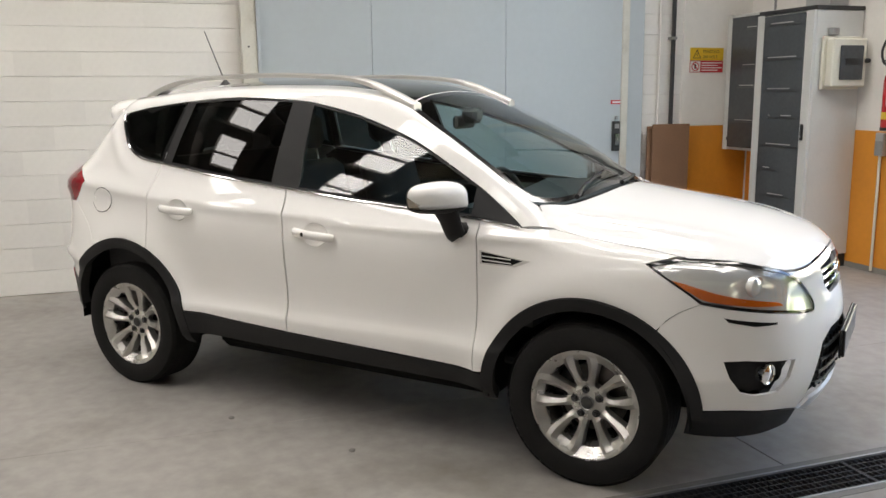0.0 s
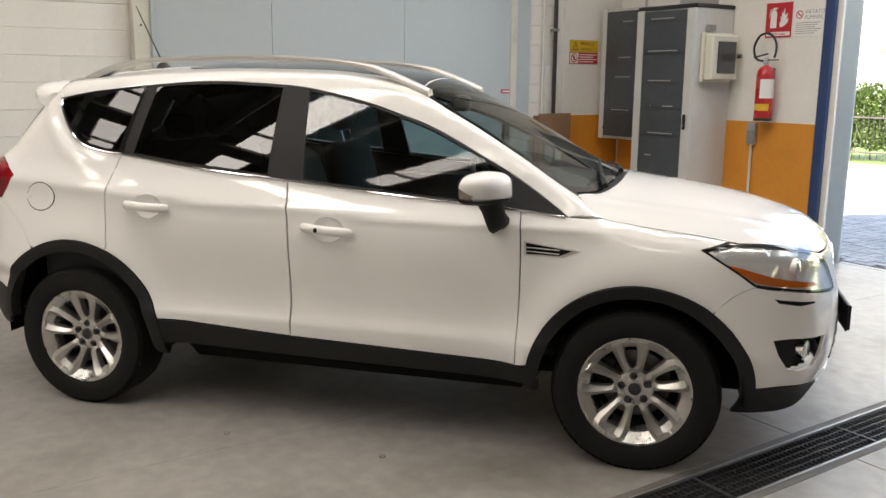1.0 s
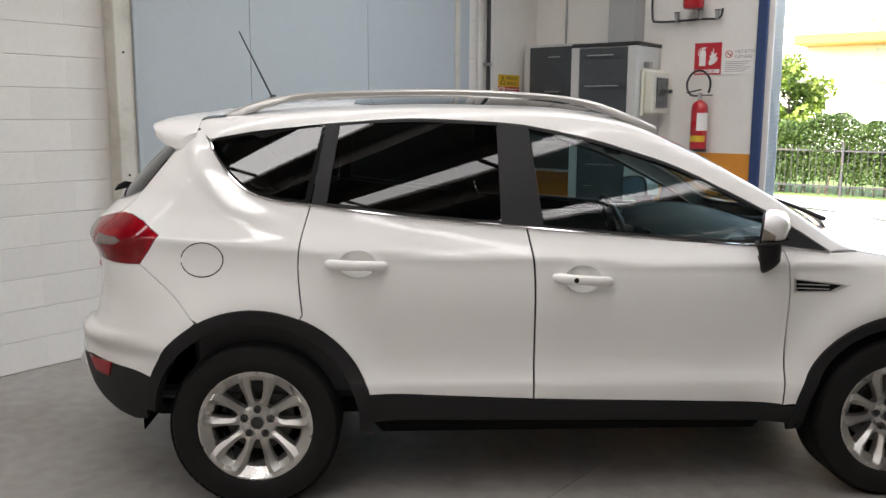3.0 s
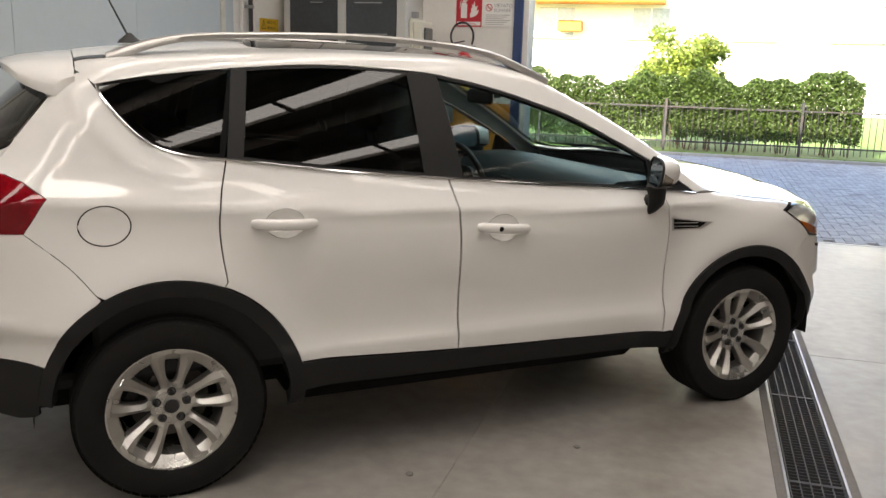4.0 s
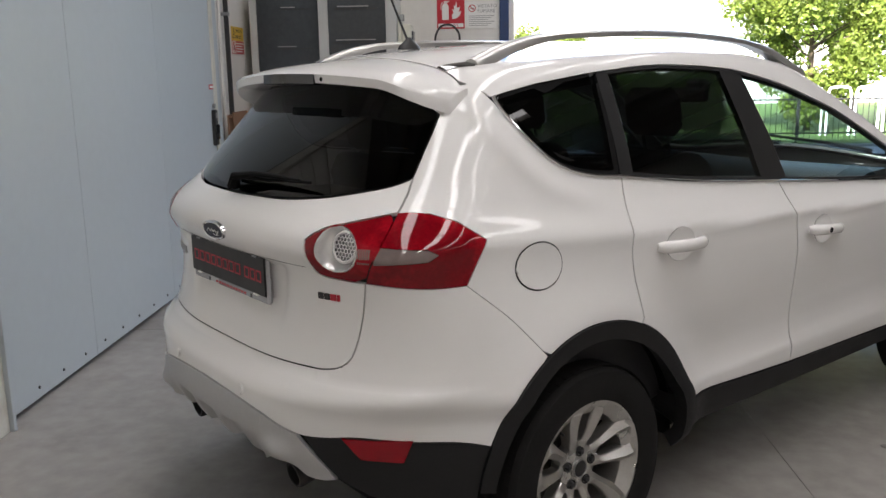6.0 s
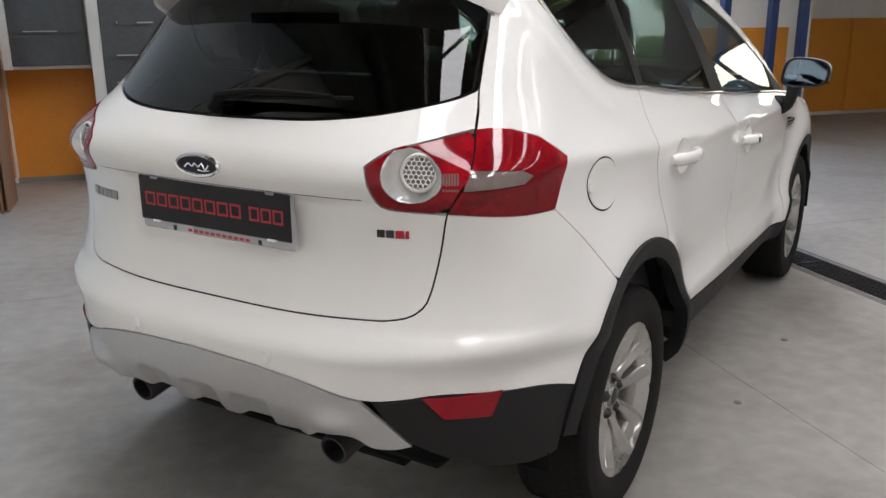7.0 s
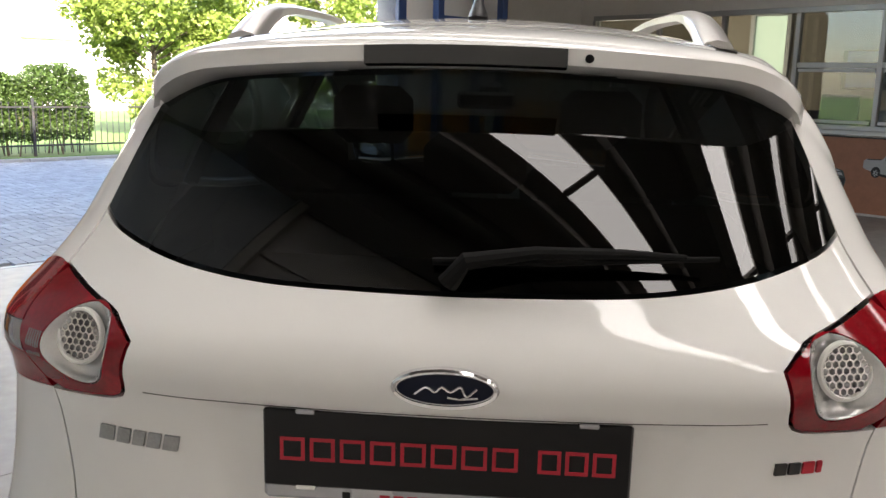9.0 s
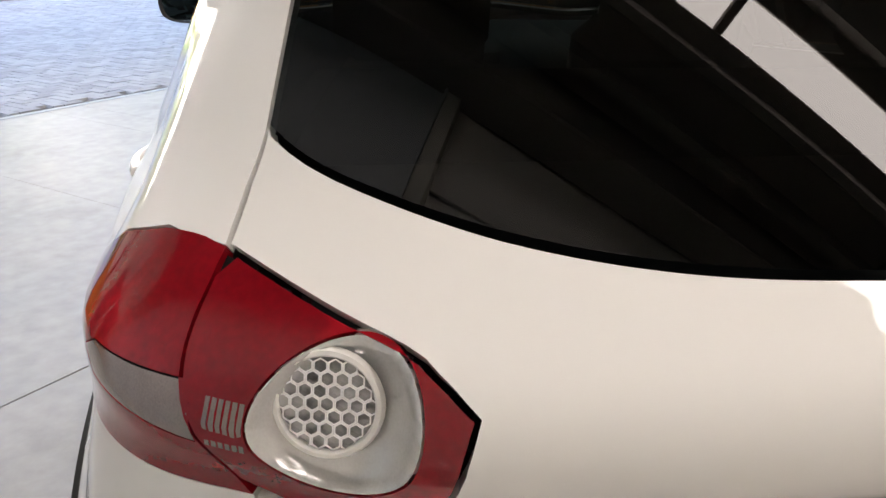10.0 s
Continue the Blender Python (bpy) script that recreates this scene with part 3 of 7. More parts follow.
for cz in (.9, 2.1, 3.3):
    part("clamp", Geo().box(X0 + .0, X0 + .085, 3.63, 3.69, cz, cz + .03, .003), STEEL, pipe)
pipe2 = thing("wall_pipe", "thin white painted conduit beside the door", "pipe", ROOM)
part("tube", Geo().tube([(X0 + .04, 3.52, .02), (X0 + .04, 3.52, ZC - .02)], .014, 8), WHITEWALL, pipe2)

# cardboard sheet leaning behind the car
carton = thing("cardboard", "brown folded cardboard carton leaning on the wall", "cardboard", ROOM)
part("front_sheet", Geo().box(X0 + .10, X0 + .115, 3.36, 3.80, 0, 1.25, .002), CARD, carton)
part("back_sheet", Geo().box(X0 + .135, X0 + .15, 3.40, 3.83, 0, 1.27, .002), CARD, carton)
part("flap", Geo().box(X0 + .116, X0 + .134, 3.38, 3.8, 1.22, 1.24, .002), CARD, carton)

# electrical cabinets
cab1 = thing("wall_cabinet", "shallow grey electrical cabinet with smoked glass door hung on the wall", "cabinet", ROOM)
part("body", Geo().box(-2.94, -2.26, 4.29, Y1 - .006, 1.0, 2.34, .006), CABGREY, cab1)
d1 = part("door", Geo().box(-2.87, -2.28, 4.262, 4.288, 1.03, 2.31, .004), CABDARK, cab1, "smoked glass door")
part("frame_strip", Geo().box(-2.94, -2.872, 4.262, 4.289, 1.0, 2.34, .003), CABGREY, cab1)
for k, zz in enumerate((1.28, 1.62, 1.82, 2.18)):
    part("breaker_panel", Geo().box(-2.80 + .05 * k, -2.34, 4.2605, 4.262, zz, zz + .012, .0004), CABBLACK, d1)
    part("label_row", Geo().box(-2.76 + .04 * k, -2.5, 4.2600, 4.262, zz + .022, zz + .03, .0004), SIGNGREY, d1)
part("hinge", Geo().tube([(-2.86, 4.255, 1.1), (-2.86, 4.255, 1.13)], .008, 8), CABBLACK, d1)
cab2 = thing("switch_cabinet", "tall light grey switch cabinet with smoked glass door and black plinth", "cabinet", ROOM)
part("plinth", Geo().box(-2.25, -1.54, 4.12, Y1 - .013, 0, .12, .003), CABBLACK, cab2)
part("body", Geo().box(-2.25, -1.53, 4.10, Y1 - .007, .12, 2.275, .006), CABGREY, cab2)
part("top", Geo().box(-2.255, -1.52, 4.085, Y1 - .007, 2.275, 2.31, .004), CABBLACK, cab2, "black top cover")
part("frame_strip", Geo().box(-2.25, -2.16, 4.07, 4.099, .12, 2.27, .003), CABGREY, cab2)
part("frame_strip", Geo().box(-1.625, -1.53, 4.07, 4.099, .12, 2.27, .003), CABGREY, cab2)
d2 = part("door", Geo().box(-2.158, -1.627, 4.072, 4.098, .14, 2.26, .004), CABDARK, cab2, "smoked glass door")
part("door_handle", Geo().box(-1.60, -1.572, 4.052, 4.07, 1.16, 1.30, .004), CABBLACK, cab2, "black door handle")
part("key_hole", Geo().box(-1.592, -1.58, 4.05, 4.052, 1.19, 1.2, .0005), STEEL, cab2)
for k, (zz, a, b) in enumerate(((.62, -2.02, -1.7), (.86, -2.1, -1.9), (1.08, -2.08, -1.65), (1.34, -2.05, -1.95), (1.34, -1.9, -1.66), (1.58, -2.1, -1.7), (1.86, -2.12, -1.64), (2.16, -2.1, -1.7))):
    part("breaker_panel", Geo().box(a, b, 4.0705, 4.072, zz, zz + .016, .0004), CABBLACK, d2)
    part("label_row", Geo().box(a + .03, b - .08, 4.0702, 4.072, zz + .026, zz + .036, .0004), SIGNGREY, d2)
swbox = thing("switch_box", "ivory plastic breaker box with smoked window on the cabinet side", "switch box", ROOM)
part("back_plate", Geo().box(-1.523, -1.49, 4.16, 4.57, 1.60, 2.05, .006), BOXCREAM, swbox)
part("case", Geo().box(-1.49, -1.40, 4.18, 4.55, 1.62, 2.03, .012), BOXCREAM, swbox)
win = part("window", Geo().box(-1.40, -1.385, 4.25, 4.50, 1.68, 1.97, .006), CABDARK, swbox, "smoked window flap")
part("breaker", Geo().box(-1.385, -1.382, 4.30, 4.44, 1.80, 1.86, .001), CABBLACK, win)
part("knob", Geo().lathe([(0, .03), (.018, .03), (.022, .0)], 12), CABBLACK, swbox, m=pose(-1.39, 4.535, 1.84, 0, 90, 0))
part("bracket", Geo().box(-1.523, -1.47, 4.22, 4.3, 2.06, 2.12, .004), STEEL, swbox)
duct = thing("cable_duct", "grey cable trunking rising from the cabinet", "duct", ROOM)
part("trunk", Geo().box(-2.02, -1.72, 4.40, Y1 - .006, 2.315, ZC - .01, .006), ALUFRAME, duct)
conduit = thing("wall_pipe", "thin cable conduit above the wall cabinet", "pipe", ROOM)
part("tube", Geo().tube([(-2.6, 4.55, 2.35), (-2.6, 4.55, ZC - .02)], .012, 8), STEEL, conduit)

# signs and extinguisher on the gate wall (their faces lie in x-z, so stand them up)


def upright(x, y, z):
    return pose(x, y, z, 90, 0, 0)


fs = thing("fire_sign", "red fire extinguisher sign with white pictograms", "sign", ROOM @ upright(-1.175, Y1 - .004, 2.0))
part("panel", Geo().box(0, .27, 0, .305, 0, .004, .001), SIGNRED, fs)
bottle = Geo().plate([(.05, .085), (.115, .085), (.115, .215), (.10, .24), (.065, .24), (.05, .215)], .004, .0048).plate([(.068, .243), (.098, .243), (.125, .262), (.07, .262)], .004, .0048)
part("bottle_symbol", bottle, SIGNWHITE, fs)
part("hose_symbol", Geo().plate([(.046, .23), (.06, .252), (.056, .257), (.04, .235), (.036, .18), (.042, .18)], .004, .0048), SIGNWHITE, fs)
flame = cat([(.15, .09), (.19, .10), (.225, .13), (.235, .17), (.215, .16), (.225, .21), (.20, .195), (.19, .255), (.178, .21), (.165, .225), (.168, .18), (.15, .185), (.16, .15), (.145, .13)], .01)
part("flame_symbol", Geo().plate(flame, .004, .0048), SIGNWHITE, fs)
part("text_band", Geo().box(.012, .258, .014, .05, .004, .0046, .0003), SIGNWHITE, fs)
words("lettering", "N. ESTINTORE", .028, SIGNRED, fs, pose(.03, .021, .0050))
ns = thing("no_smoking_sign", "white no smoking sign with small print", "sign", ROOM @ upright(-.885, Y1 - .004, 2.0))
part("panel", Geo().box(0, .29, 0, .245, 0, .003, .001), SIGNWHITE, ns)
words("lettering", "VIETATO\nFUMARE", .047, SIGNGREY, ns, pose(.105, .195, .0032))
part("ban_ring", Geo().lathe([(.028, 0), (.036, 0), (.036, .0008), (.028, .0008), (.028, 0)], 24), SIGNRED, ns, m=pose(.053, .19, .003))
part("ban_bar", Geo().box(-.028, .028, -.004, .004, 0, .0008, .0002), SIGNRED, ns, m=pose(.053, .19, .0034, 0, 0, -45))
part("cigarette", Geo().box(-.02, .02, -.003, .003, 0, .0006, .0002), SIGNBLACK, ns, m=pose(.053, .188, .003))
for k in range(6):
    part("print_line", Geo().box(.02, .27 - .03 * (k % 3), .115 - k * .018, .121 - k * .018, .003, .0036, .0002), SIGNGREY, ns)
ext = thing("fire_extinguisher", "red fire extinguisher hanging on the white wall", "extinguisher", ROOM @ pose(-1.055, Y1 - .11, 1.26))
part("cylinder", Geo().lathe([(0, 0), (.07, .0), (.078, .012), (.08, .03), (.08, .40), (.073, .445), (.05, .475), (.025, .488), (.02, .5), (0, .5)], 28), EXTRED, ext)
part("label", Geo().lathe([(.0806, .2), (.0806, .37)], 14, span=130), SIGNWHITE, ext, "white instruction label", m=pose(0, 0, 0, 0, 0, -85))
part("label", Geo().lathe([(.0806, .09), (.0806, .15)], 14, span=130), SIGNYELLOW, ext, "yellow label strip", m=pose(0, 0, 0, 0, 0, -150))
part("base_ring", Geo().lathe([(.074, -.004), (.082, -.004), (.082, .022), (.078, .024)], 28), CABBLACK, ext)
part("valve", Geo().lathe([(0, .56), (.018, .56), (.02, .54), (.022, .49), (0, .49)], 14), CHROME, ext)
part("lever", Geo().box(-.02, .13, -.012, .012, .575, .587, .003, pose(0, 0, 0, 0, -12, 0)), DARKSTEEL, ext)
part("handle", Geo().box(-.01, .12, -.012, .012, .535, .545, .003), DARKSTEEL, ext)
part("gauge", Geo().lathe([(0, .012), (.016, .012), (.017, 0), (0, 0)], 14), CHROME, ext, m=pose(0, -.024, .525, 90, 0, 0))
part("hose", Geo().tube(cat([(-.01, -.01, .53), (-.10, -.015, .55), (-.135, -.015, .65), (-.08, -.015, .755), (.02, -.015, .77), (.09, -.015, .70), (.10, -.015, .62), (.085, -.015, .56)], .02), .0105, 10), CABBLACK, ext, "black rubber hose")
part("bracket", Geo().box(-.02, .02, .075, .105, .42, .47, .003), DARKSTEEL, ext)
jb = thing("junction_box", "small grey junction box with conduit on the orange band", "junction box", ROOM)
part("box", Geo().box(-1.262, -1.172, Y1 - .055, Y1 - .006, 1.03, 1.23, .006), ALUFRAME, jb)
part("lid", Geo().box(-1.255, -1.179, Y1 - .061, Y1 - .055, 1.04, 1.16, .003), STEEL, jb)
part("conduit", Geo().tube([(-1.217, Y1 - .03, 1.03), (-1.217, Y1 - .03, .02)], .012, 8), BOXCREAM, jb)
air = thing("air_pipe", "steel compressed air pipe with valves on the wall", "pipe", ROOM)
part("pipe_run", Geo().tube(cat([(-1.62, Y1 - .05, 2.95), (-1.62, Y1 - .05, 2.6), (-1.55, Y1 - .05, 2.53), (-1.1, Y1 - .05, 2.53), (-.93, Y1 - .05, 2.53), (-.9, Y1 - .05, 2.62)], .03), .011, 8), DARKSTEEL, air)
for vx, vz in ((-1.36, 2.55), (-1.12, 2.56), (-.95, 2.55)):
    v = part("valve", Geo().lathe([(0, .05), (.022, .05), (.026, .03), (.02, .0), (.024, -.03), (0, -.03)], 12), STEEL, air, m=pose(vx, Y1 - .05, vz))
    part("valve_handle", Geo().box(-.03, .03, -.006, .006, .052, .062, .002), DARKSTEEL, v)
part("drum", Geo().lathe([(0, 0), (.09, .005), (.10, .03), (.10, .14), (.06, .2), (0, .21)], 20), EXTRED, air, "red air filter bowl", m=pose(-1.16, Y1 - .13, 2.62))
ys = thing("danger_sign", "yellow and red high voltage warning sign", "sign", ROOM @ pose(X0 + .034, 3.88, 1.78, 90, 0, 90))
part("upper_panel", Geo().box(0, .40, .12, .245, 0, .003, .001), SIGNYELLOW, ys)
part("lower_panel", Geo().box(0, .40, 0, .118, 0, .003, .001), SIGNRED, ys)
part("symbol_field", Geo().box(.006, .125, .006, .112, .003, .0036, .0003), SIGNWHITE, ys)
part("warning_triangle", Geo().plate([(.03, .14), (.13, .14), (.08, .23)], .003, .004), SIGNBLACK, ys)
part("triangle_field", Geo().plate([(.044, .148), (.116, .148), (.08, .213)], .004, .0045), SIGNYELLOW, ys)
part("bolt_symbol", Geo().plate([(.078, .152), (.09, .178), (.082, .178), (.086, .2), (.07, .172), (.079, .172)], .0045, .005), SIGNBLACK, ys)
part("ban_ring", Geo().lathe([(.036, 0), (.046, 0), (.046, .0008), (.036, .0008), (.036, 0)], 20), SIGNRED, ys, m=pose(.065, .06, .0037))
part("ban_bar", Geo().box(-.036, .036, -.005, .005, 0, .0008, .0002), SIGNRED, ys, m=pose(.065, .06, .0039, 0, 0, -45))
part("hand_symbol", Geo().box(-.012, .012, -.022, .022, 0, .0005, .0002), SIGNBLACK, ys, m=pose(.065, .06, .0036))
words("lettering", "PERICOLO", .042, SIGNBLACK, ys, pose(.15, .195, .0032))
words("lettering", "380 VOLT", .042, SIGNBLACK, ys, pose(.15, .14, .0032))
for k in range(4):
    part("print_line", Geo().box(.14, .385 - .05 * (k % 2), .09 - k * .024, .10 - k * .024, .003, .0036, .0002), SIGNWHITE, ys)


# ---- car skin: one smooth implicit surface, x ahead, y to the left, z up ----
def ramp(v, table):
    """Smooth curve through (v, value) pairs."""
    xs, ys = np.array(table, float).T
    m = np.gradient(ys, xs)
    v = np.clip(v, xs[0], xs[-1])
    i = np.clip(np.searchsorted(xs, v) - 1, 0, len(xs) - 2)
    h = xs[i + 1] - xs[i]
    t = (v - xs[i]) / h
    return ((2 * t**3 - 3 * t**2 + 1) * ys[i] + (t**3 - 2 * t**2 + t) * h * m[i]
            + (-2 * t**3 + 3 * t**2) * ys[i + 1] + (t**3 - t**2) * h * m[i + 1])


SECTION = [(.1, .72), (.25, .77), (.34, .838), (.44, .868), (.50, .874), (.525, .873), (.55, .863), (.60, .854), (.68, .855), (.8, .866), (.90, .871), (.96, .868), (1.0, .8645), (1.022, .8655), (1.034, .866), (1.046, .8595), (1.08, .836),
           (1.12, .811), (1.17, .787), (1.3, .730), (1.45, .652), (1.55, .597), (1.65, .535), (1.8, .42)]
BELT = [(-2.3, .105), (-1.7, .08), (-1.2, .0535), (-.7, .026), (-.23, 0), (.4, -.035), (.9, -.062), (1.4, -.078), (2.3, -.085)]
PLAN = [(-2.3, .93), (-1.9, .945), (-1.6, .967), (-1.3, .987), (-1.0, 1.0), (.6, 1.0), (1.1, .995), (1.5, .985), (1.8, .955), (2.3, .87)]
REAR = [(.1, -1.95), (.25, -2.08), (.36, -2.165), (.5, -2.205), (.6, -2.213), (.66, -2.211), (.695, -2.203), (.715, -2.184), (.737, -2.150), (.765, -2.132), (.82, -2.113), (.95, -2.10),
        (1.03, -2.112), (1.10, -2.142), (1.15, -2.128), (1.2, -2.082), (1.26, -2.02), (1.4, -1.885), (1.52, -1.765), (1.6, -1.67), (1.75, -1.45)]
NOSE = [(.1, 2.02), (.25, 2.12), (.4, 2.195), (.55, 2.215), (.7, 2.205), (.8, 2.18), (.9, 2.16), (1.0, 2.10), (1.2, 1.8)]
CREST = [(-2.4, 1.52), (-1.9, 1.59), (-1.5, 1.645), (-1.0, 1.683), (-.4, 1.692), (0, 1.673), (.25, 1.628), (.5, 1.515), (.8, 1.345),
         (1.0, 1.235), (1.12, 1.182), (1.3, 1.152), (1.6, 1.11), (1.9, 1.045), (2.1, .97), (2.2, .91), (2.35, .78)]


def smax(a, b, k):
    h = np.clip(.5 + .5 * (a - b) / k, 0, 1)
    return b + (a - b) * h + k * h * (1 - h)


def skin(x, y, z):
    """Below zero inside the body."""
    ay = np.abs(y)
    up = np.clip((z - .85) / .3, 0, 1)
    w = ramp(z - ramp(x, BELT) * up * up * (3 - 2 * up), SECTION) * ramp(x, PLAN)
    for cx in (1.345, -1.345):  # swollen arches
        r = np.hypot(x - cx, (z - .36) * .95)
        w = w + .043 * np.exp(-((r - .44) / .105) ** 2) * np.clip((z - .2) / .15, 0, 1)
    aft = np.clip((-1.3 - x) / .4, 0, 1)
    high = np.clip((z - .9) / .2, 0, 1)
    w = w + aft * aft * (3 - 2 * aft) * (.055 * np.clip((1.0 - z) / .42, 0, 1) * np.clip((z - .2) / .2, 0, 1) - .012 * high * high * (3 - 2 * high))
    side = ay - w
    round_up = np.clip((z - 1.08) / .2, 0, 1)
    round_up = round_up * round_up * (3 - 2 * round_up)
    tuck = np.clip((.74 - z) / .12, 0, 1)
    rear = ramp(z, REAR) + (.09 + .13 * round_up) * y * y + (.38 + .12 * round_up + .28 * tuck * tuck * (3 - 2 * tuck)) * y**4 - x
    hollow = 1 / (1 + np.exp((ay - .335 - .25 * (z - .95)) / .010)) / (1 + np.exp((z - 1.043) / .005)) / (1 + np.exp((.865 - z) / .018))
    rear = rear + .014 * hollow  # recess of the plate
    nose = x - ramp(z, NOSE) + .30 * y * y + .22 * y**4
    top = (z - ramp(x, CREST) + (.17 - .08 * np.exp(-((x - .8) / .3) ** 2)) * y * y + .05 * y**4) * .9
    kt = .06 - .032 * np.clip((z - 1.10) / .12, 0, 1)
    return smax(smax(smax(side, rear * .9, .11), nose * .9, .15), top, kt)


XF, XB, RB = 1.45, -1.35, .85


def belt_ray(s):
    """Chart round the body: s runs along x on the flank and turns round the nose and the tail; origin and heading (right side)."""
    s = np.asarray(s, float)
    ta, tb = np.clip((s - XF) / RB, 0, None), np.clip((XB - s) / RB, 0, None)
    ox = np.clip(s, XB, XF)
    a = ta - tb
    return ox, np.sin(a), -np.cos(a)


def shoot(ox, oy, oz, dx, dy, dz, far=2.2):
    """Distance along the rays from inside to the skin."""
    lo, hi = np.zeros_like(ox) + .02, np.zeros_like(ox) + far
    for _ in range(40):
        mid = (lo + hi) / 2
        inside = skin(ox + dx * mid, oy + dy * mid, oz + dz * mid) < 0
        lo, hi = np.where(inside, mid, lo), np.where(inside, hi, mid)
    return lo


def on_belt(s, z):
    ox, dx, dy = belt_ray(s)
    z = np.asarray(z, float) + 0 * ox
    d = shoot(ox, 0 * ox, z, dx, dy, 0 * ox)
    return np.stack([ox + dx * d, dy * d, z], -1)


def on_top(x, y):
    x, y = np.asarray(x, float), np.asarray(y, float)
    d = shoot(x, y, .6 + 0 * x, 0 * x, 0 * x, 1 + 0 * x, 1.6)
    return np.stack([x, y, .6 + d], -1)


def slope(p):
    e = 2e-3
    g = np.stack([skin(*(p + e * d).T) - skin(*(p - e * d).T) for d in np.eye(3)], -1)
    return g / np.linalg.norm(g, axis=-1, keepdims=True)

# ---- the car: panels pressed to the skin ----
car = thing("car", "white five-door compact SUV with silver roof rails and black sill cladding", "car")
SC = XB - RB * math.pi / 2   # chart's middle at the tail
NC = XF + RB * math.pi / 2   # and at the nose


def pair(name, loops, chart, mat, parent=None, label="", **how):
    """A panel on both flanks."""
    out = []
    for mirror in (False, True):
        out.append(part(name, sheet(name, loops, chart, mat, mirror=mirror, **how), mat, parent[mirror] if isinstance(parent, list) else parent or car, label))
    return out


def both(loop, centre):
    """A half outline in the chart, from the middle outwards and back, closed by its mirror image."""
    return loop + [(2 * centre - a, b) for a, b in reversed(loop)]


def to_belt(p):
    """Chart coordinates of points on the right flank."""
    out = []
    for x, y, z in p:
        s = XF + RB * math.atan2(x - XF, abs(y)) if x > XF else (XB - RB * math.atan2(XB - x, abs(y)) if x < XB else x)
        out.append((float(s), float(z)))
    return out


HOOD_SIDE = cat([(1.175, .782), (1.4, .778), (1.57, .768), (1.72, .760)])
HOOD_FRONT = cat([(1.72, .760), (1.84, .70), (1.96, .628), (2.045, .53), (2.10, .38), (2.125, .18), (2.13, 0)])
SIDE_B = to_belt(on_top(np.array([q[0] for q in HOOD_SIDE]), np.array([q[1] for q in HOOD_SIDE])))
FRONT_B = to_belt(on_top(np.array([q[0] for q in HOOD_FRONT]), np.array([q[1] for q in HOOD_FRONT])))

# shared lines of the flank, (s, z)
B_GAP = cat([(-.233, 1.163), (-.212, 1.05), (-.203, .93), (-.2, .7), (-.201, .452)])
F_GAP = cat([(.842, 1.078), (.852, .98), (.856, .86), (.85, .6), (.846, .42)])
R_GAP = cat([(-1.113, 1.254), (-1.148, 1.12), (-1.16, 1.02), (-1.155, .92), (-1.142, .818)])
RA, FA = (-1.345, .352), (1.345, .345)
R_OUT, R_IN, F_OUT, F_IN = .487, .428, .458, .402
BELT_LINE = cat([(-1.113, 1.254), (-.7, 1.204), (-.233, 1.163), (.2, 1.125), (.6, 1.096), (.842, 1.078), (1.04, 1.056)])
TOP_LINE = cat([(1.04, 1.056), (.90, 1.148), (.76, 1.231), (.446, 1.387), (.25, 1.456), (.076, 1.508), (-.12, 1.55), (-.3, 1.576), (-.68, 1.593), (-1.0, 1.576), (-1.3, 1.545), (-1.5, 1.52), (-1.6, 1.505)])
Q_LINE = cat([(-1.6, 1.505), (-1.575, 1.47), (-1.50, 1.40), (-1.42, 1.335), (-1.34, 1.293), (-1.24, 1.268), (-1.113, 1.254)])


def cut(line, a, b):
    """The stretch of a line between two s values."""
    lo, hi = min(a, b), max(a, b)
    mid = [q for q in line if lo + 1e-4 < q[0] < hi - 1e-4]
    mid.sort(key=lambda q: q[0] if a < b else -q[0])
    f = sorted(line)
    at = lambda s: (s, float(np.interp(s, [q[0] for q in f], [q[1] for q in f])))
    return [at(a)] + mid + [at(b)]


SILL = cat([(.90, .418), (.846, .42), (.3, .436), (-.2, .452), (-.6, .471), (-.91, .488)])


def rear_arc(r, a0, a1, n):
    """An arc round the rear wheel, carried into the chart where the flank turns in."""
    out = arc(*RA, r, a0, a1, n)
    return [(a if a > RA[0] else XB + .005 - RB * math.atan((RA[0] - a) * .95 / .88), b) for a, b in out]


# rear door, front door
ra_pts = [p for p in rear_arc(R_OUT, 16, 67, 24)]
def cup(hs, hz):
    return arc(hs + .004, hz, .052, 90, 450, 36, 1.35)[:-1]


doors_r = pair("rear_door", [cut(BELT_LINE, -.233, -1.113)[0:] + R_GAP[1:] + ra_pts[::-1] + [(-.873, .486)] + cut(SILL, -.86, -.201) + B_GAP[::-1][1:-1], cup(-.925, 1.018)], on_belt, PAINT, gap=.0042)
doors_f = pair("front_door", [cut(BELT_LINE, .842, -.233) + B_GAP[1:] + cut(SILL, -.2, .846)[1:] + F_GAP[::-1][1:-1], cup(-.012, .955)], on_belt, PAINT, gap=.0042)
# fender
fa_pts = arc(*FA, F_OUT, 170, 52, 44)
pair("front_fender", [F_GAP + [(.9, .43)] + fa_pts + cat([(1.64, .728), (1.70, .775), (1.779, .813)])[1:] + [(1.70, .88), (1.655, .915), (1.575, .955)] + [q for q in SIDE_B[::-1] if q[0] < 1.70] + [(1.04, 1.054)] + cut(BELT_LINE, 1.03, .842)[:-1]], on_belt, PAINT, gap=.0015)
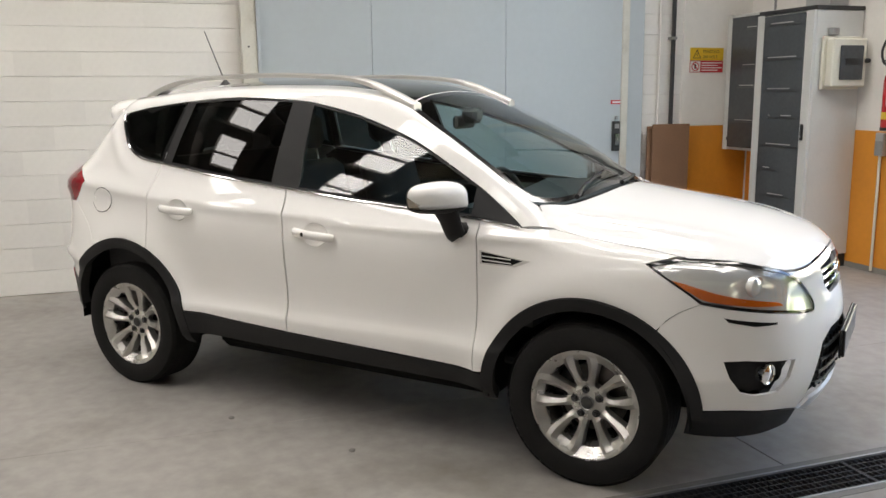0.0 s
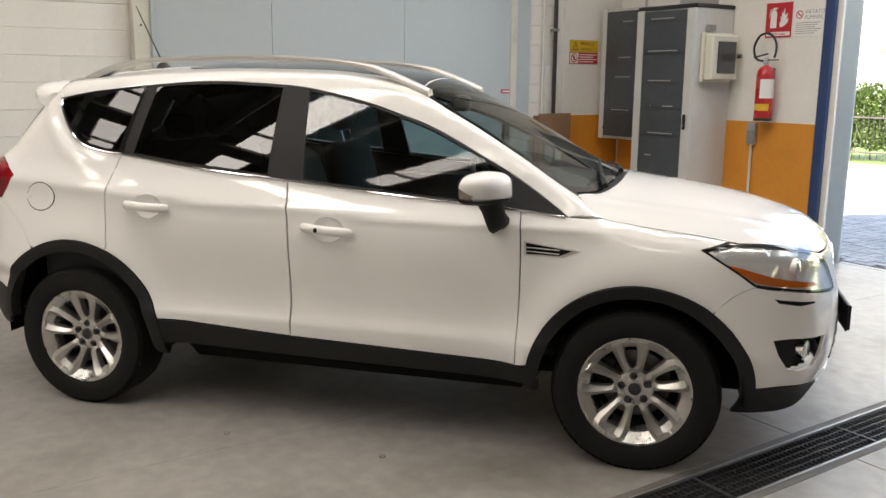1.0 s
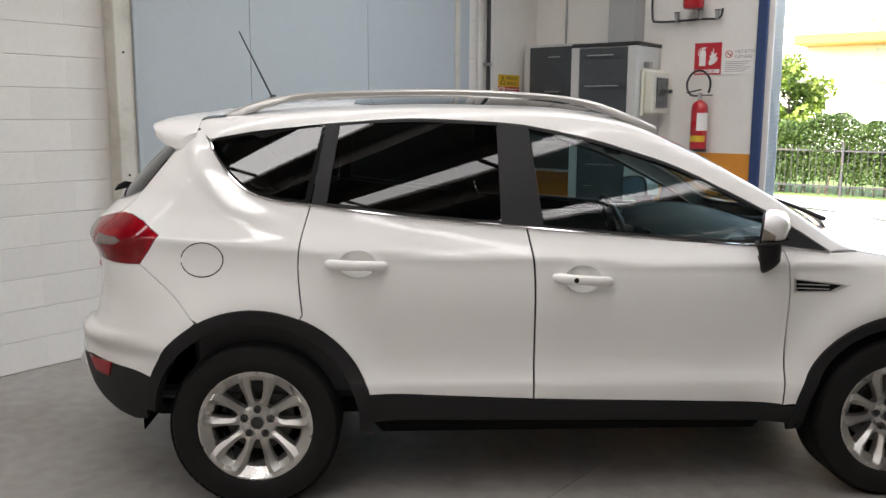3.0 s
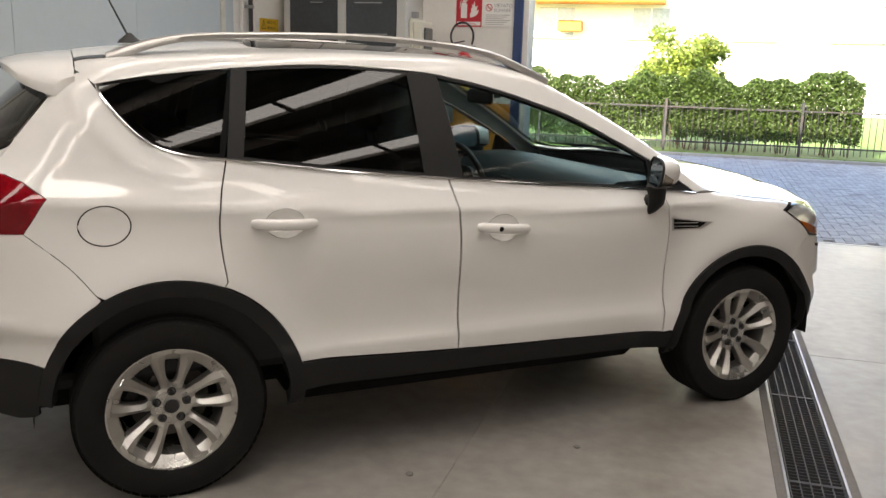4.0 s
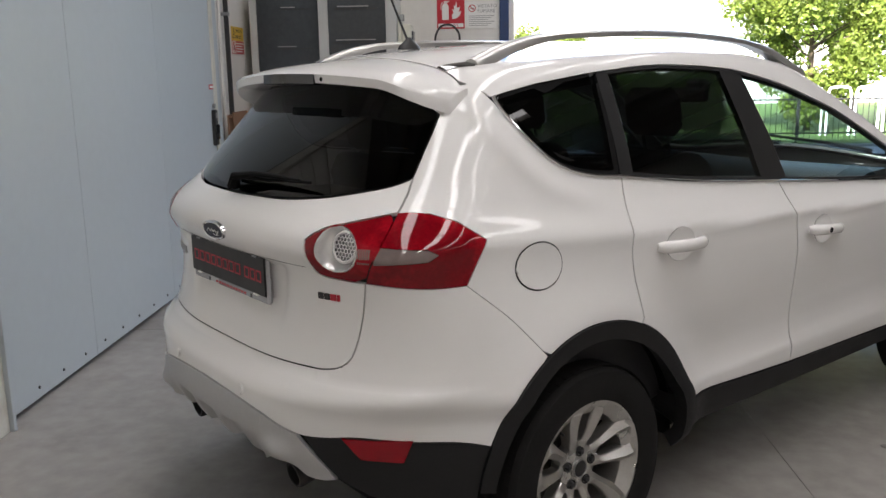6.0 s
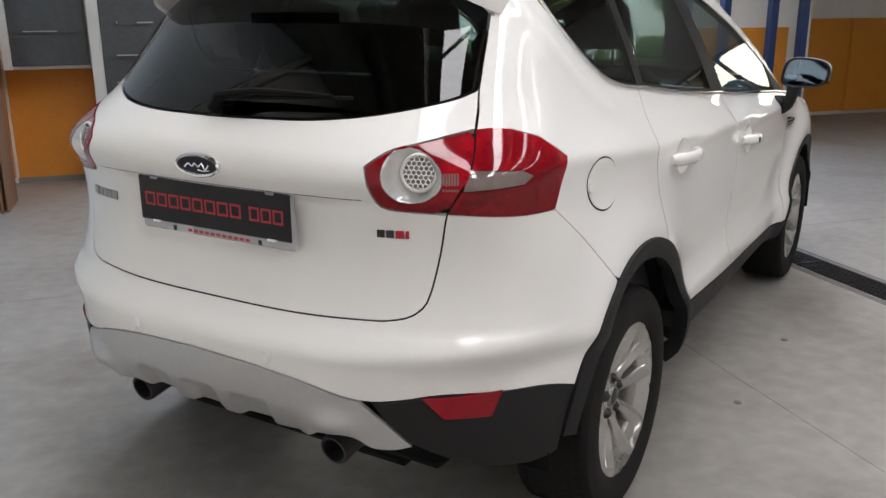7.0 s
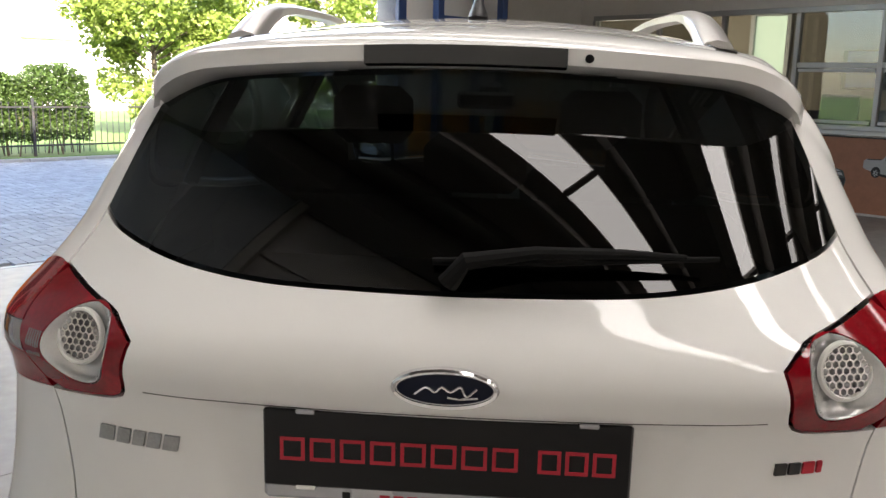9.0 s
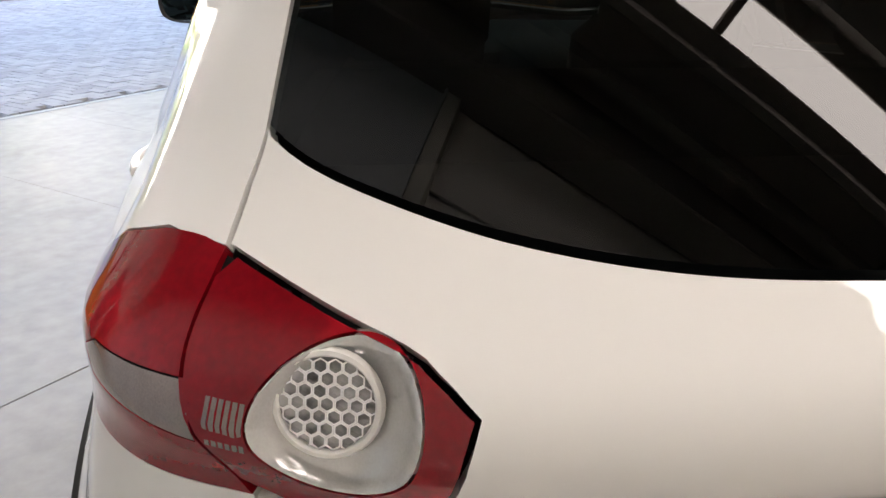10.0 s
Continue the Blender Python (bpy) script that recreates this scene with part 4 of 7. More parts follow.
# quarter panel and C pillar
LAMP_FRONT = [(-1.86, 1.205), (-1.79, 1.183), (-1.712, 1.13), (-1.775, 1.014)]
G_SIDE = cat([(-1.903, 1.292), (-1.866, 1.36), (-1.828, 1.42), (-1.782, 1.49), (-1.748, 1.535)])
BUMP_GAP = cat([(-1.775, 1.014), (-1.65, .90), (-1.553, .787)])
WINDOW_EDGE = np.array(dense(cat([(-1.5, 1.52), (-1.6, 1.505)]) + Q_LINE, .004))


def pillar_ridge(s, z):
    """A soft ridge that runs round the rear side window and up the pillar."""
    p = np.stack([s, z], 1)
    d = np.min(np.linalg.norm(p[:, None] - WINDOW_EDGE[None], axis=2), axis=1)
    return .0085 * np.exp(-((d - .085) / .036) ** 2) * np.clip((-1.15 - s) / .2, 0, 1) * np.clip((1.53 - z) / .06, 0, 1)


pair("quarter_panel", [R_GAP + rear_arc(R_OUT, 67, 116.5, 24) + BUMP_GAP[::-1][1:] + LAMP_FRONT[::-1][1:] + [(-1.943, 1.207), (-1.918, 1.25)] + G_SIDE + [(-1.66, 1.548)] + Q_LINE[1:-1]], on_belt, PAINT, gap=.0014, step=.016, bulge=pillar_ridge)
# Black sheet added behind the doors; it puts the shade into their gaps.
pair("door_gap_shade", [cut(BELT_LINE, -1.11, 1.0)[1:-1] + [(1.0, .82), (.9, .5), (.8, .43), (-.85, .5), (-1.0, .8), (-1.2, .92), (-1.2, 1.2)]], on_belt, GAP, lift=-.024, depth=0, step=.06)
# glass of the flanks: one even curved surface for a whole flank, one for the tail
def even(basis, grad, p, value):
    """Least-squares surface over sample points; returns value and slope functions."""
    c = np.linalg.lstsq(basis(p), value, rcond=None)[0]
    return (lambda q: basis(q) @ c), (lambda q: grad(q) @ c)


ss, ww = np.meshgrid(np.linspace(-1.5, .9, 40), np.linspace(.02, .85, 14))
lo = np.interp(ss, [q[0] for q in sorted(BELT_LINE)], [q[1] for q in sorted(BELT_LINE)])
hi = np.interp(ss, [q[0] for q in sorted(TOP_LINE)], [q[1] for q in sorted(TOP_LINE)])
pp = on_belt(ss.ravel(), (lo + (hi - lo) * ww).ravel())
one = lambda q: np.ones(len(q))
fb = lambda q: np.stack([one(q), q[:, 0], q[:, 0] ** 2, q[:, 0] ** 3, q[:, 2], q[:, 2] ** 2, q[:, 0] * q[:, 2]], 1)
fx = lambda q: np.stack([0 * one(q), one(q), 2 * q[:, 0], 3 * q[:, 0] ** 2, 0 * one(q), 0 * one(q), q[:, 2]], 1)
fz = lambda q: np.stack([0 * one(q), 0 * one(q), 0 * one(q), 0 * one(q), one(q), 2 * q[:, 2], q[:, 0]], 1)
flank, flank_x = even(fb, fx, pp, pp[:, 1])
flank_z = even(fb, fz, pp, pp[:, 1])[1]


def on_flank(s, z):
    p = on_belt(s, z)
    p[:, 1] = flank(p) + .003
    return p


def flank_normal(p):
    n = np.stack([flank_x(p), -one(p), flank_z(p)], 1)
    return n / np.linalg.norm(n, axis=1, keepdims=True)


pair("front_window", [cut(cut(TOP_LINE, -.24, .80), -.215, .80) + [(.80, 1.10)] + cut(BELT_LINE, .79, -.17)], on_flank, CLEARGLASS, depth=0, field=flank_normal, gap=.012)
pair("rear_window", [cut(TOP_LINE, -1.01, -.33) + cut(BELT_LINE, -.325, -1.06)], on_flank, DARKGLASS, depth=0, field=flank_normal, gap=.012)
pair("quarter_window", [cut(TOP_LINE, -1.59, -1.06) + [(-1.128, 1.262)] + [q for q in Q_LINE[::-1] if q[0] < -1.135]], on_flank, DARKGLASS, depth=0, field=flank_normal, gap=.010)
quarter_loop = cut(TOP_LINE, -1.59, -1.06) + [(-1.128, 1.262)] + [q for q in Q_LINE[::-1] if q[0] < -1.135]
pair("quarter_seal", [quarter_loop, inset(dense(quarter_loop, .02), .02)], on_belt, GAP, lift=-.004, depth=0, gap=-.012, step=.02)
# black pillars and frames round the glass
pair("window_frame", [cut(TOP_LINE, -1.06, 1.03) + cut(BELT_LINE, 1.03, -1.11),
                      inset(dense(cut(TOP_LINE, -.215, .80) + [(.80, 1.10)] + cut(BELT_LINE, .79, -.17), .03), .011),
                      inset(dense(cut(TOP_LINE, -1.01, -.33) + cut(BELT_LINE, -.325, -1.06), .03), .011)], on_belt, PLASTIC, lift=-.003, depth=.02, gap=.001)
pair("mirror_triangle", [[(.80, 1.103)] + cut(TOP_LINE, .80, 1.02)[0:] + cut(BELT_LINE, 1.015, .81)], on_belt, PLASTIC, lift=.002)
# chrome line under the windows
def along(line, chart, lift, wide, mirror=False):
    p = chart(np.array([q[0] for q in line]), np.array([q[1] for q in line]))
    return (p + slope(p) * lift) * ((1, -1, 1) if mirror else (1, 1, 1))


chrome_line = cat([(-1.59, 1.503), (-1.565, 1.462), (-1.49, 1.388), (-1.41, 1.323), (-1.33, 1.283), (-1.23, 1.259), (-1.113, 1.246), (-.7, 1.197), (-.233, 1.157), (.2, 1.119), (.6, 1.09), (.842, 1.072), (1.03, 1.052)], .03)
for mirror in (False, True):
    part("chrome_strip", Geo().tube([tuple(q) for q in along(chrome_line, on_belt, .0035, 0, mirror)], .0055, 8), CHROME, car, "thin chrome window strip")
# roof, panoramic glass, windscreen, bonnet (top chart, x and y)
top3 = on_belt(np.array([q[0] for q in TOP_LINE]), np.array([q[1] for q in TOP_LINE]))
side_xy = [(float(p[0]), float(-p[1])) for p in top3]          # from the A pillar's foot to the tail, left side
WSIDE = cat([(.325, .545), (.55, .612), (.80, .672), (1.03, .695)])
COWL = cat([(1.03, .695), (1.12, .54), (1.168, .30), (1.182, 0)])
screen = cat([(.292, 0), (.297, .3), (.318, .51)])[:-1] + WSIDE + COWL[1:]
screen_all = screen + [(x, -y) for x, y in reversed(screen[1:-1])]
part("windscreen", sheet("windscreen", [screen_all], on_top, SCREEN, depth=0, gap=.002), SCREEN, car, "clear windscreen")
part("screen_border", sheet("screen_border", [screen_all, inset(dense(screen_all, .03), .034)], on_top, GLOSSBLACK, depth=0, gap=.0005, lift=.0006), GLOSSBLACK, car, "black screen-printed border")
roof_half = [(-1.60, 0), (-1.60, .46), (-1.60, .555), (-1.578, .592)] + [q for q in side_xy[::-1] if q[0] > -1.56] + [(1.175, .775), (1.06, .695)] + WSIDE[::-1][1:] + [(.318, .51)]
glass_half = [(.28, 0), (.285, .3), (.30, .455), (.1, .452), (-.9, .445), (-.95, .40), (-.96, 0)]
roof_loop = roof_half + cat([(.318, .51), (.297, .3), (.292, 0)])[1:]
roof_loop = roof_loop + [(x, -y) for x, y in reversed(roof_loop[1:-1])]
glass_loop = glass_half + [(x, -y) for x, y in reversed(glass_half[1:-1])]
part("roof", sheet("roof", [roof_loop, glass_loop], on_top, PAINT, gap=.0015, step=.028), PAINT, car)
part("roof_glass", sheet("roof_glass", [glass_loop], on_top, ROOFGLASS, gap=.002, lift=.001), ROOFGLASS, car, "dark panoramic roof glass")
hood_edge = cat([(1.06, .685), (1.15, .53), (1.205, .30), (1.22, 0)])
hood = [(1.22, 0)] + hood_edge[::-1][1:] + cat([(1.06, .685), (1.11, .745), (1.175, .782), (1.4, .778), (1.57, .768), (1.72, .760)])[1:] + HOOD_FRONT[1:]
hood_loop = hood + [(x, -y) for x, y in reversed(hood[1:-1])]


def hood_crease(x, y):
    return .008 * np.exp(-((np.abs(y) - (.62 - .16 * (x - 1.2))) / .05) ** 2) * np.clip((2.1 - x) / .3, 0, 1)


part("bonnet", sheet("bonnet", [hood_loop], on_top, PAINT, gap=.003, step=.025, bulge=hood_crease), PAINT, car)
for mirror in (False, True):
    part("cowl", sheet("cowl", [COWL + hood_edge[::-1]], on_top, PLASTIC, gap=.001, lift=-.012, mirror=mirror), PLASTIC, car, "black scuttle panel")
part("wiper", Geo().tube([(1.16, -.50, 1.155), (1.12, -.30, 1.187), (1.085, 0, 1.215), (1.07, .1, 1.222)], [.012, .009, .007, .004], 8), PLASTIC, car, "black windscreen wiper")
part("wiper", Geo().tube([(1.19, .02, 1.172), (1.16, .25, 1.172), (1.11, .48, 1.165), (1.07, .58, 1.16)], [.012, .009, .007, .004], 8), PLASTIC, car, "black windscreen wiper")

# tail: lamps, tailgate, bumper, skid plate
LAMP_TOP = cat([(-2.200, 1.132), (-2.15, 1.163), (-2.07, 1.182), (-1.945, 1.207), (-1.90, 1.210), (-1.86, 1.205)])
LAMP_LOW = cat([(-1.775, 1.014), (-1.88, 1.014), (-2.026, 1.024), (-2.09, 1.028), (-2.152, 1.034), (-2.176, 1.050), (-2.194, 1.09), (-2.200, 1.132)])
LAMP = LAMP_TOP + LAMP_FRONT[1:] + LAMP_LOW[1:-1]
SPLIT = cat([(-1.945, 1.208), (-1.972, 1.15), (-2.006, 1.08), (-2.026, 1.023)])
HATCH_SIDE = cat([(-2.026, 1.024), (-2.038, .925), (-2.06, .835), (-2.082, .795), (-2.119, .773), (-2.17, .764)])
GLASS_LOW = cat([(-1.903, 1.292), (-1.965, 1.272), (-2.06, 1.254), (-2.2, 1.234), (-2.36, 1.222), (-2.55, 1.219), (SC, 1.218)])
gate_half = [(SC, 1.218)] + GLASS_LOW[::-1][1:] + [(-1.92, 1.25), (-1.945, 1.207)] + [q for q in LAMP_TOP[::-1] if q[0] < -1.95] + [q for q in LAMP_LOW[::-1] if q[0] < -2.03][1:] + HATCH_SIDE + cat([(-2.17, .764), (-2.4, .757), (SC, .757)])[1:]
tailgate = part("tailgate", sheet("tailgate", [both(gate_half, SC)], on_belt, PAINT, gap=.003, step=.016), PAINT, car)
glass_r = [(SC, 1.218)] + GLASS_LOW[::-1][1:] + G_SIDE[1:] + [(-2.0, 1.565), (-2.3, 1.575), (SC, 1.58)]
ss, zz = np.meshgrid(np.linspace(-1.97, SC, 24), np.linspace(1.26, 1.5, 10))
pt = on_belt(ss.ravel(), zz.ravel())
rb = lambda q: np.stack([one(q), q[:, 2], q[:, 2] ** 2, q[:, 1] ** 2, q[:, 1] ** 4, q[:, 1] ** 2 * q[:, 2]], 1)
ry = lambda q: np.stack([0 * one(q), 0 * one(q), 0 * one(q), 2 * q[:, 1], 4 * q[:, 1] ** 3, 2 * q[:, 1] * q[:, 2]], 1)
rz = lambda q: np.stack([0 * one(q), one(q), 2 * q[:, 2], 0 * one(q), 0 * one(q), q[:, 1] ** 2], 1)
tail, tail_y = even(rb, ry, pt, pt[:, 0])
tail_z = even(rb, rz, pt, pt[:, 0])[1]
DOME = .022


def dome(p):
    """Extra roundness of the rear window, nil at its edges, with its slopes along y and z."""
    a, b = p[:, 1] / .64, (p[:, 2] - 1.39) / .19
    fa, fb = np.clip(1 - a * a, 0, 1), np.clip(1 - b * b, 0, 1)
    return -DOME * fa * fb, DOME * 2 * a / .64 * fb, DOME * 2 * b / .19 * fa



def on_tail(s, z):
    p = on_belt(s, z)
    k = np.clip((.66 - np.abs(p[:, 1])) / .05, 0, 1)
    p[:, 0] = p[:, 0] * (1 - k) + (tail(p) + .001 + dome(p)[0]) * k
    return p


def tail_normal(p):
    _, dy, dz = dome(p)
    n = np.stack([-one(p), tail_y(p) + dy, tail_z(p) + dz], 1)
    return n / np.linalg.norm(n, axis=1, keepdims=True)


part("rear_glass", sheet("rear_glass", [both(glass_r, SC)], on_tail, DARKGLASS, depth=0, field=tail_normal, gap=.003, step=.025), DARKGLASS, tailgate, "dark tinted rear window")
BUMP_LOW = cat([(-1.70, .552), (-1.80, .578), (-1.92, .588), (-2.05, .597), (-2.13, .588), (-2.2, .582), (-2.27, .592), (-2.36, .617), (-2.5, .636), (SC, .643)])
bump_half = [(SC, .757)] + cat([(-2.17, .764), (-2.4, .757), (SC, .757)])[::-1][1:] + HATCH_SIDE[::-1][1:] + [q for q in LAMP_LOW[::-1] if -2.02 < q[0]][0:] + BUMP_GAP[1:] + rear_arc(R_OUT, 120.5, 155, 16) + [q for q in BUMP_LOW if q[0] < -1.745]
rear_bumper = part("rear_bumper", sheet("rear_bumper", [both(bump_half, SC)], on_belt, PAINT, gap=.0009, step=.025), PAINT, car)
SKID_LOW = cat([(-2.11, .462), (-2.15, .452), (-2.20, .456), (-2.225, .475), (-2.26, .492), (-2.31, .492), (-2.345, .47), (-2.40, .458), (-2.5, .456), (SC, .452)], .012)
skid_half = [(SC, .643)] + [q for q in BUMP_LOW[::-1] if q[0] < -2.215][1:] + [(-2.17, .53), (-2.11, .462)] + SKID_LOW[1:]


def skid_relief(s, z):
    d = np.abs(s - SC)
    out = .022 * np.exp(-((d - .40) / .05) ** 2 - ((z - .515) / .030) ** 2)       # domes over the tips
    out = out - .035 * np.clip((.545 - z) / .10, 0, 1) ** 1.5 * np.clip((.34 - d) / .04, 0, 1)   # the middle tucks under
    for c in (0, .17):                                                             # pockets
        out = out - .022 / (1 + np.exp((np.abs(d - c) - .052) / .003)) / (1 + np.exp((z - .532) / .003))
    return out


part("skid_plate", sheet("skid_plate", [both(skid_half, SC)], on_belt, SATIN, gap=.002, step=.009, lift=.006, bulge=skid_relief), SATIN, rear_bumper, "silver painted rear skid plate")
pair("rear_cladding", [BUMP_LOW[:1] + [q for q in BUMP_LOW if q[0] > -2.21] + [(-2.17, .53), (-2.11, .462), (-2.03, .415), (-1.92, .372), (-1.83, .358), (-1.775, .366)] + rear_arc(R_OUT, 177, 156, 12)], on_belt, PLASTIC, lift=.001)
pair("reflector", [[(-2.092, .592), (-1.915, .592), (-1.938, .527), (-2.045, .533)]], on_belt, DARKRED, lift=.006, step=.02, label="red rear fog reflector", gap=.001)
# Added black backing that paints shade into the tailgate and bumper gaps.
part("tail_gap_shade", sheet("tail_gap_shade", [both([(SC, 1.20), (-2.2, 1.215), (-1.99, 1.245), (-1.96, 1.20), (-2.05, 1.19), (-2.19, 1.15), (-2.2, 1.0), (-1.85, 1.0), (-1.72, .95), (-1.62, .86), (-1.75, .6), (SC, .6)], SC)], on_belt, GAP, lift=-.026, depth=0, step=.06), GAP, car)
# lamps: housing, clear bowl, honeycomb, red glass
LC = (-2.104, 1.112)
bowl_hole = arc(*LC, .0625, 90, 450, 80)[:-1]
lamps = pair("tail_lamp", [LAMP, bowl_hole], on_belt, GAP, lift=-.006, step=.02, label="red tail lamp with pale round bowl")
inner_lamp = [q for q in LAMP_TOP if q[0] < -1.949] + SPLIT[1:-1] + [q for q in LAMP_LOW if q[0] < -2.03]
outer_lamp = SPLIT[::-1] + [q for q in LAMP_TOP if q[0] > -1.942] + LAMP_FRONT[1:] + [q for q in LAMP_LOW[1:] if q[0] > -2.02]
bar_loop = [(-1.992, 1.128), (-1.87, 1.120), (-1.845, 1.106), (-1.87, 1.090), (-2.0, 1.082)]
pair("inner_lens", [inset(dense(inner_lamp, .02), .001), bowl_hole], on_belt, RED, lamps, "red lens", step=.012, gap=.001, lift=.001)
pair("outer_lens", [outer_lamp, bar_loop], on_belt, RED, lamps, "red wrap-round lens", step=.018, gap=.0015, lift=.001)
pair("smoky_bar", [bar_loop], on_belt, SMOKE, lamps, "smoky clear bar", step=.012, gap=0, lift=.0008)
for k in range(6):
    rib = [(-2.008 - .0055 * k, 1.122), (-2.0115 - .0055 * k, 1.122), (-2.0135 - .0055 * k, 1.083), (-2.010 - .0055 * k, 1.083)]
    pair("reflector_rib", [rib], on_belt, SMOKE, lamps, "smoky rib", step=.02, gap=0, lift=.0018, depth=.003)
LP = on_belt(np.array([LC[0]]), np.array([LC[1]]))
LN = slope(LP)[0]
LT = np.cross((0, 0, 1), LN)                       # across the lamp, outwards
LT = LT / np.linalg.norm(LT)
LU = np.cross(LN, LT)
pair("bowl", [bowl_hole], on_belt, LENSWHITE, lamps, "pale clear lamp bowl", step=.005, gap=.001, field=lambda p: np.tile(LN, (len(p), 1)),
     bulge=lambda s, z: .0005 - .046 * np.clip(1 - (np.hypot(s - LC[0], z - LC[1]) / .058) ** 2, 0, 1) ** .7)
lamp_plane = np.eye(4)
back = LN + np.array((-.45, 0, 0))                 # the comb looks more to the rear than the lens
back = back / np.linalg.norm(back)
across = np.cross((0, 0, 1), back)
across = across / np.linalg.norm(across)
lamp_plane[:3, 0], lamp_plane[:3, 1], lamp_plane[:3, 2], lamp_plane[:3, 3] = across, np.cross(back, across), back, LP[0] - LN * .026 + LT * .014 + LU * .016
lamp_plane = Matrix(lamp_plane.tolist())
comb = Geo()
for row in range(-4, 5):
    for col in range(-4, 5):
        hu, hv = (col + .5 * (row % 2)) * .0118, row * .0102
        if math.hypot(hu, hv) > .036:
            continue
        hexagon = [(math.cos(radians(60 * k + 30)), math.sin(radians(60 * k + 30))) for k in range(6)]
        rim_v = [(hu + .0067 * c, hv + .0067 * d, z) for z in (0,) for c, d in hexagon]
        core_v = [(hu + .0053 * c, hv + .0053 * d, z) for z in (0, -.009) for c, d in hexagon]
        comb.add(rim_v + core_v, [(k, (k + 1) % 6, 6 + (k + 1) % 6, 6 + k) for k in range(6)] + [(6 + k, 6 + (k + 1) % 6, 12 + (k + 1) % 6, 12 + k) for k in range(6)], lamp_plane)
ring_geo = Geo().lathe([(.0385, -.006), (.0385, .001), (.040, .003), (.0435, .002), (.046, -.004)], 40, lamp_plane)
for geo, mat, name, label, kind in ((comb, CHROME, "honeycomb", "silver honeycomb reflector", "stuff"), (ring_geo, SIGNWHITE, "bowl_ring", "pale ring", "")):
    twin = Geo()
    twin.v, twin.f = [(x, -y, z) for x, y, z in geo.v], [f[::-1] for f in geo.f]
    for g, lamp in zip((geo, twin), lamps):
        part(name, g, mat, lamp, label, smooth=0 if kind else 40, kind=kind)
# spoiler with stop lamp
def tail_x(y):
    return -1.862 + .16 * y * y + .28 * y**4


rings = []
for i in range(41):
    y = -.60 + 1.2 * i / 40
    e = max(0, (abs(y) - .44) / .16)
    xr, front = tail_x(y) + .09 * e**4, -1.602
    zt = float(on_top(np.array([front]), np.array([max(min(y, .575), -.575)]))[0, 2]) - .002
    zr = 1.590 - .10 * y * y - .055 * e * e
    low = .034 + .004 * e
    rings.append([(front, y, zt), (front + .3 * (xr - front), y, zt + .3 * (zr - zt) + .004), (front + .7 * (xr - front), y, zt + .7 * (zr - zt) + .006), (xr + .012, y, zr + .001), (xr, y, zr - .008),
                  (xr + .004, y, zr - low), (xr + .03, y, zr - low - .006), (front - .07, y, zr - low - .02), (front, y, zt - .06)])
spoiler = part("spoiler", Geo().loft(rings), PAINT, tailgate, smooth=40)
stop = Geo()
srings = []
for i in range(17):
    y = -.165 + .33 * i / 16
    srings.append([(tail_x(y) - .003, y, 1.582 - .1 * y * y), (tail_x(y) - .003, y, 1.552 - .1 * y * y), (tail_x(y) + .03, y, 1.548 - .1 * y * y), (tail_x(y) + .03, y, 1.584 - .1 * y * y)])
part("stop_lamp", Geo().loft(srings), GLOSSBLACK, spoiler, "dark high-level stop lamp")
part("washer_jet", Geo().lathe([(0, .004), (.006, .003), (.008, 0)], 12), GAP, spoiler, m=pose(tail_x(.2) + .003, -.2, 1.565, 0, -80, 0))
# rear wiper
wiper = part("rear_wiper", Geo().tube([(-2.068, .005, 1.236), (-2.072, -.02, 1.27), (-2.055, -.12, 1.283), (-2.04, -.25, 1.283), (-2.025, -.34, 1.279)], [.022, .018, .013, .010, .005], 10, flat=.75), GAP, tailgate, "black rear wiper")
part("blade", Geo().tube([(-2.045, .03, 1.263), (-2.045, -.15, 1.27), (-2.015, -.39, 1.276)], [.006, .008, .004], 8), GAP, wiper)
# plate, holder, badges
PX = -2.110
plate = part("plate_holder", Geo().box(PX, PX + .018, -.270, .270, .905, 1.048, .006), PLATE_GREY, tailgate, "grey plate holder with printed rim")
board = part("plate", Geo().box(PX - .006, PX + .001, -.2675, .2675, .929, 1.0495, .003), PLATE_BLACK, plate, "black show plate with red bars")


def mark(name, y, z, w, h, mat, parent, x):
    """A plain block mark: a thin open rectangle."""
    t = .15 * h
    g = Geo()
    for ya, yb, za, zb in ((-w / 2, w / 2, h / 2 - t, h / 2), (-w / 2, w / 2, -h / 2, -h / 2 + t), (-w / 2, -w / 2 + t, -h / 2 + t, h / 2 - t), (w / 2 - t, w / 2, -h / 2 + t, h / 2 - t)):
        g.box(x - .001, x + .0002, y + ya, y + yb, z + za, z + zb, .0002)
    return part(name, g, mat, parent)


for i in range(8):
    mark("red_bar", .224 - .0445 * i, .989, .037, .036, PLATE_RED, board, PX - .006)
for y in (-.151, -.190, -.229):
    mark("red_bar", y, .989, .033, .036, PLATE_RED, board, PX - .006)
for i in range(11):
    part("rim_print", Geo().box(PX - .0008, PX + .001, -.125 + .0205 * i, -.110 + .0205 * i, .912, .920, .0002), PLATE_RED, plate)
for y in (.145, -.16):
    part("rim_mark", Geo().box(PX - .0008, PX + .001, y - .006, y + .006, .91, .922, .0002), PLATE_BLACK, plate)
for y in (.205, -.205):
    part("clip", Geo().box(PX - .008, PX + .012, y - .014, y + .014, 1.043, 1.0505, .002), PLATE_GREY, plate)
    part("clip", Geo().box(PX - .009, PX + .0, y - .014, y + .014, .926, .932, .001), SIGNWHITE, plate)
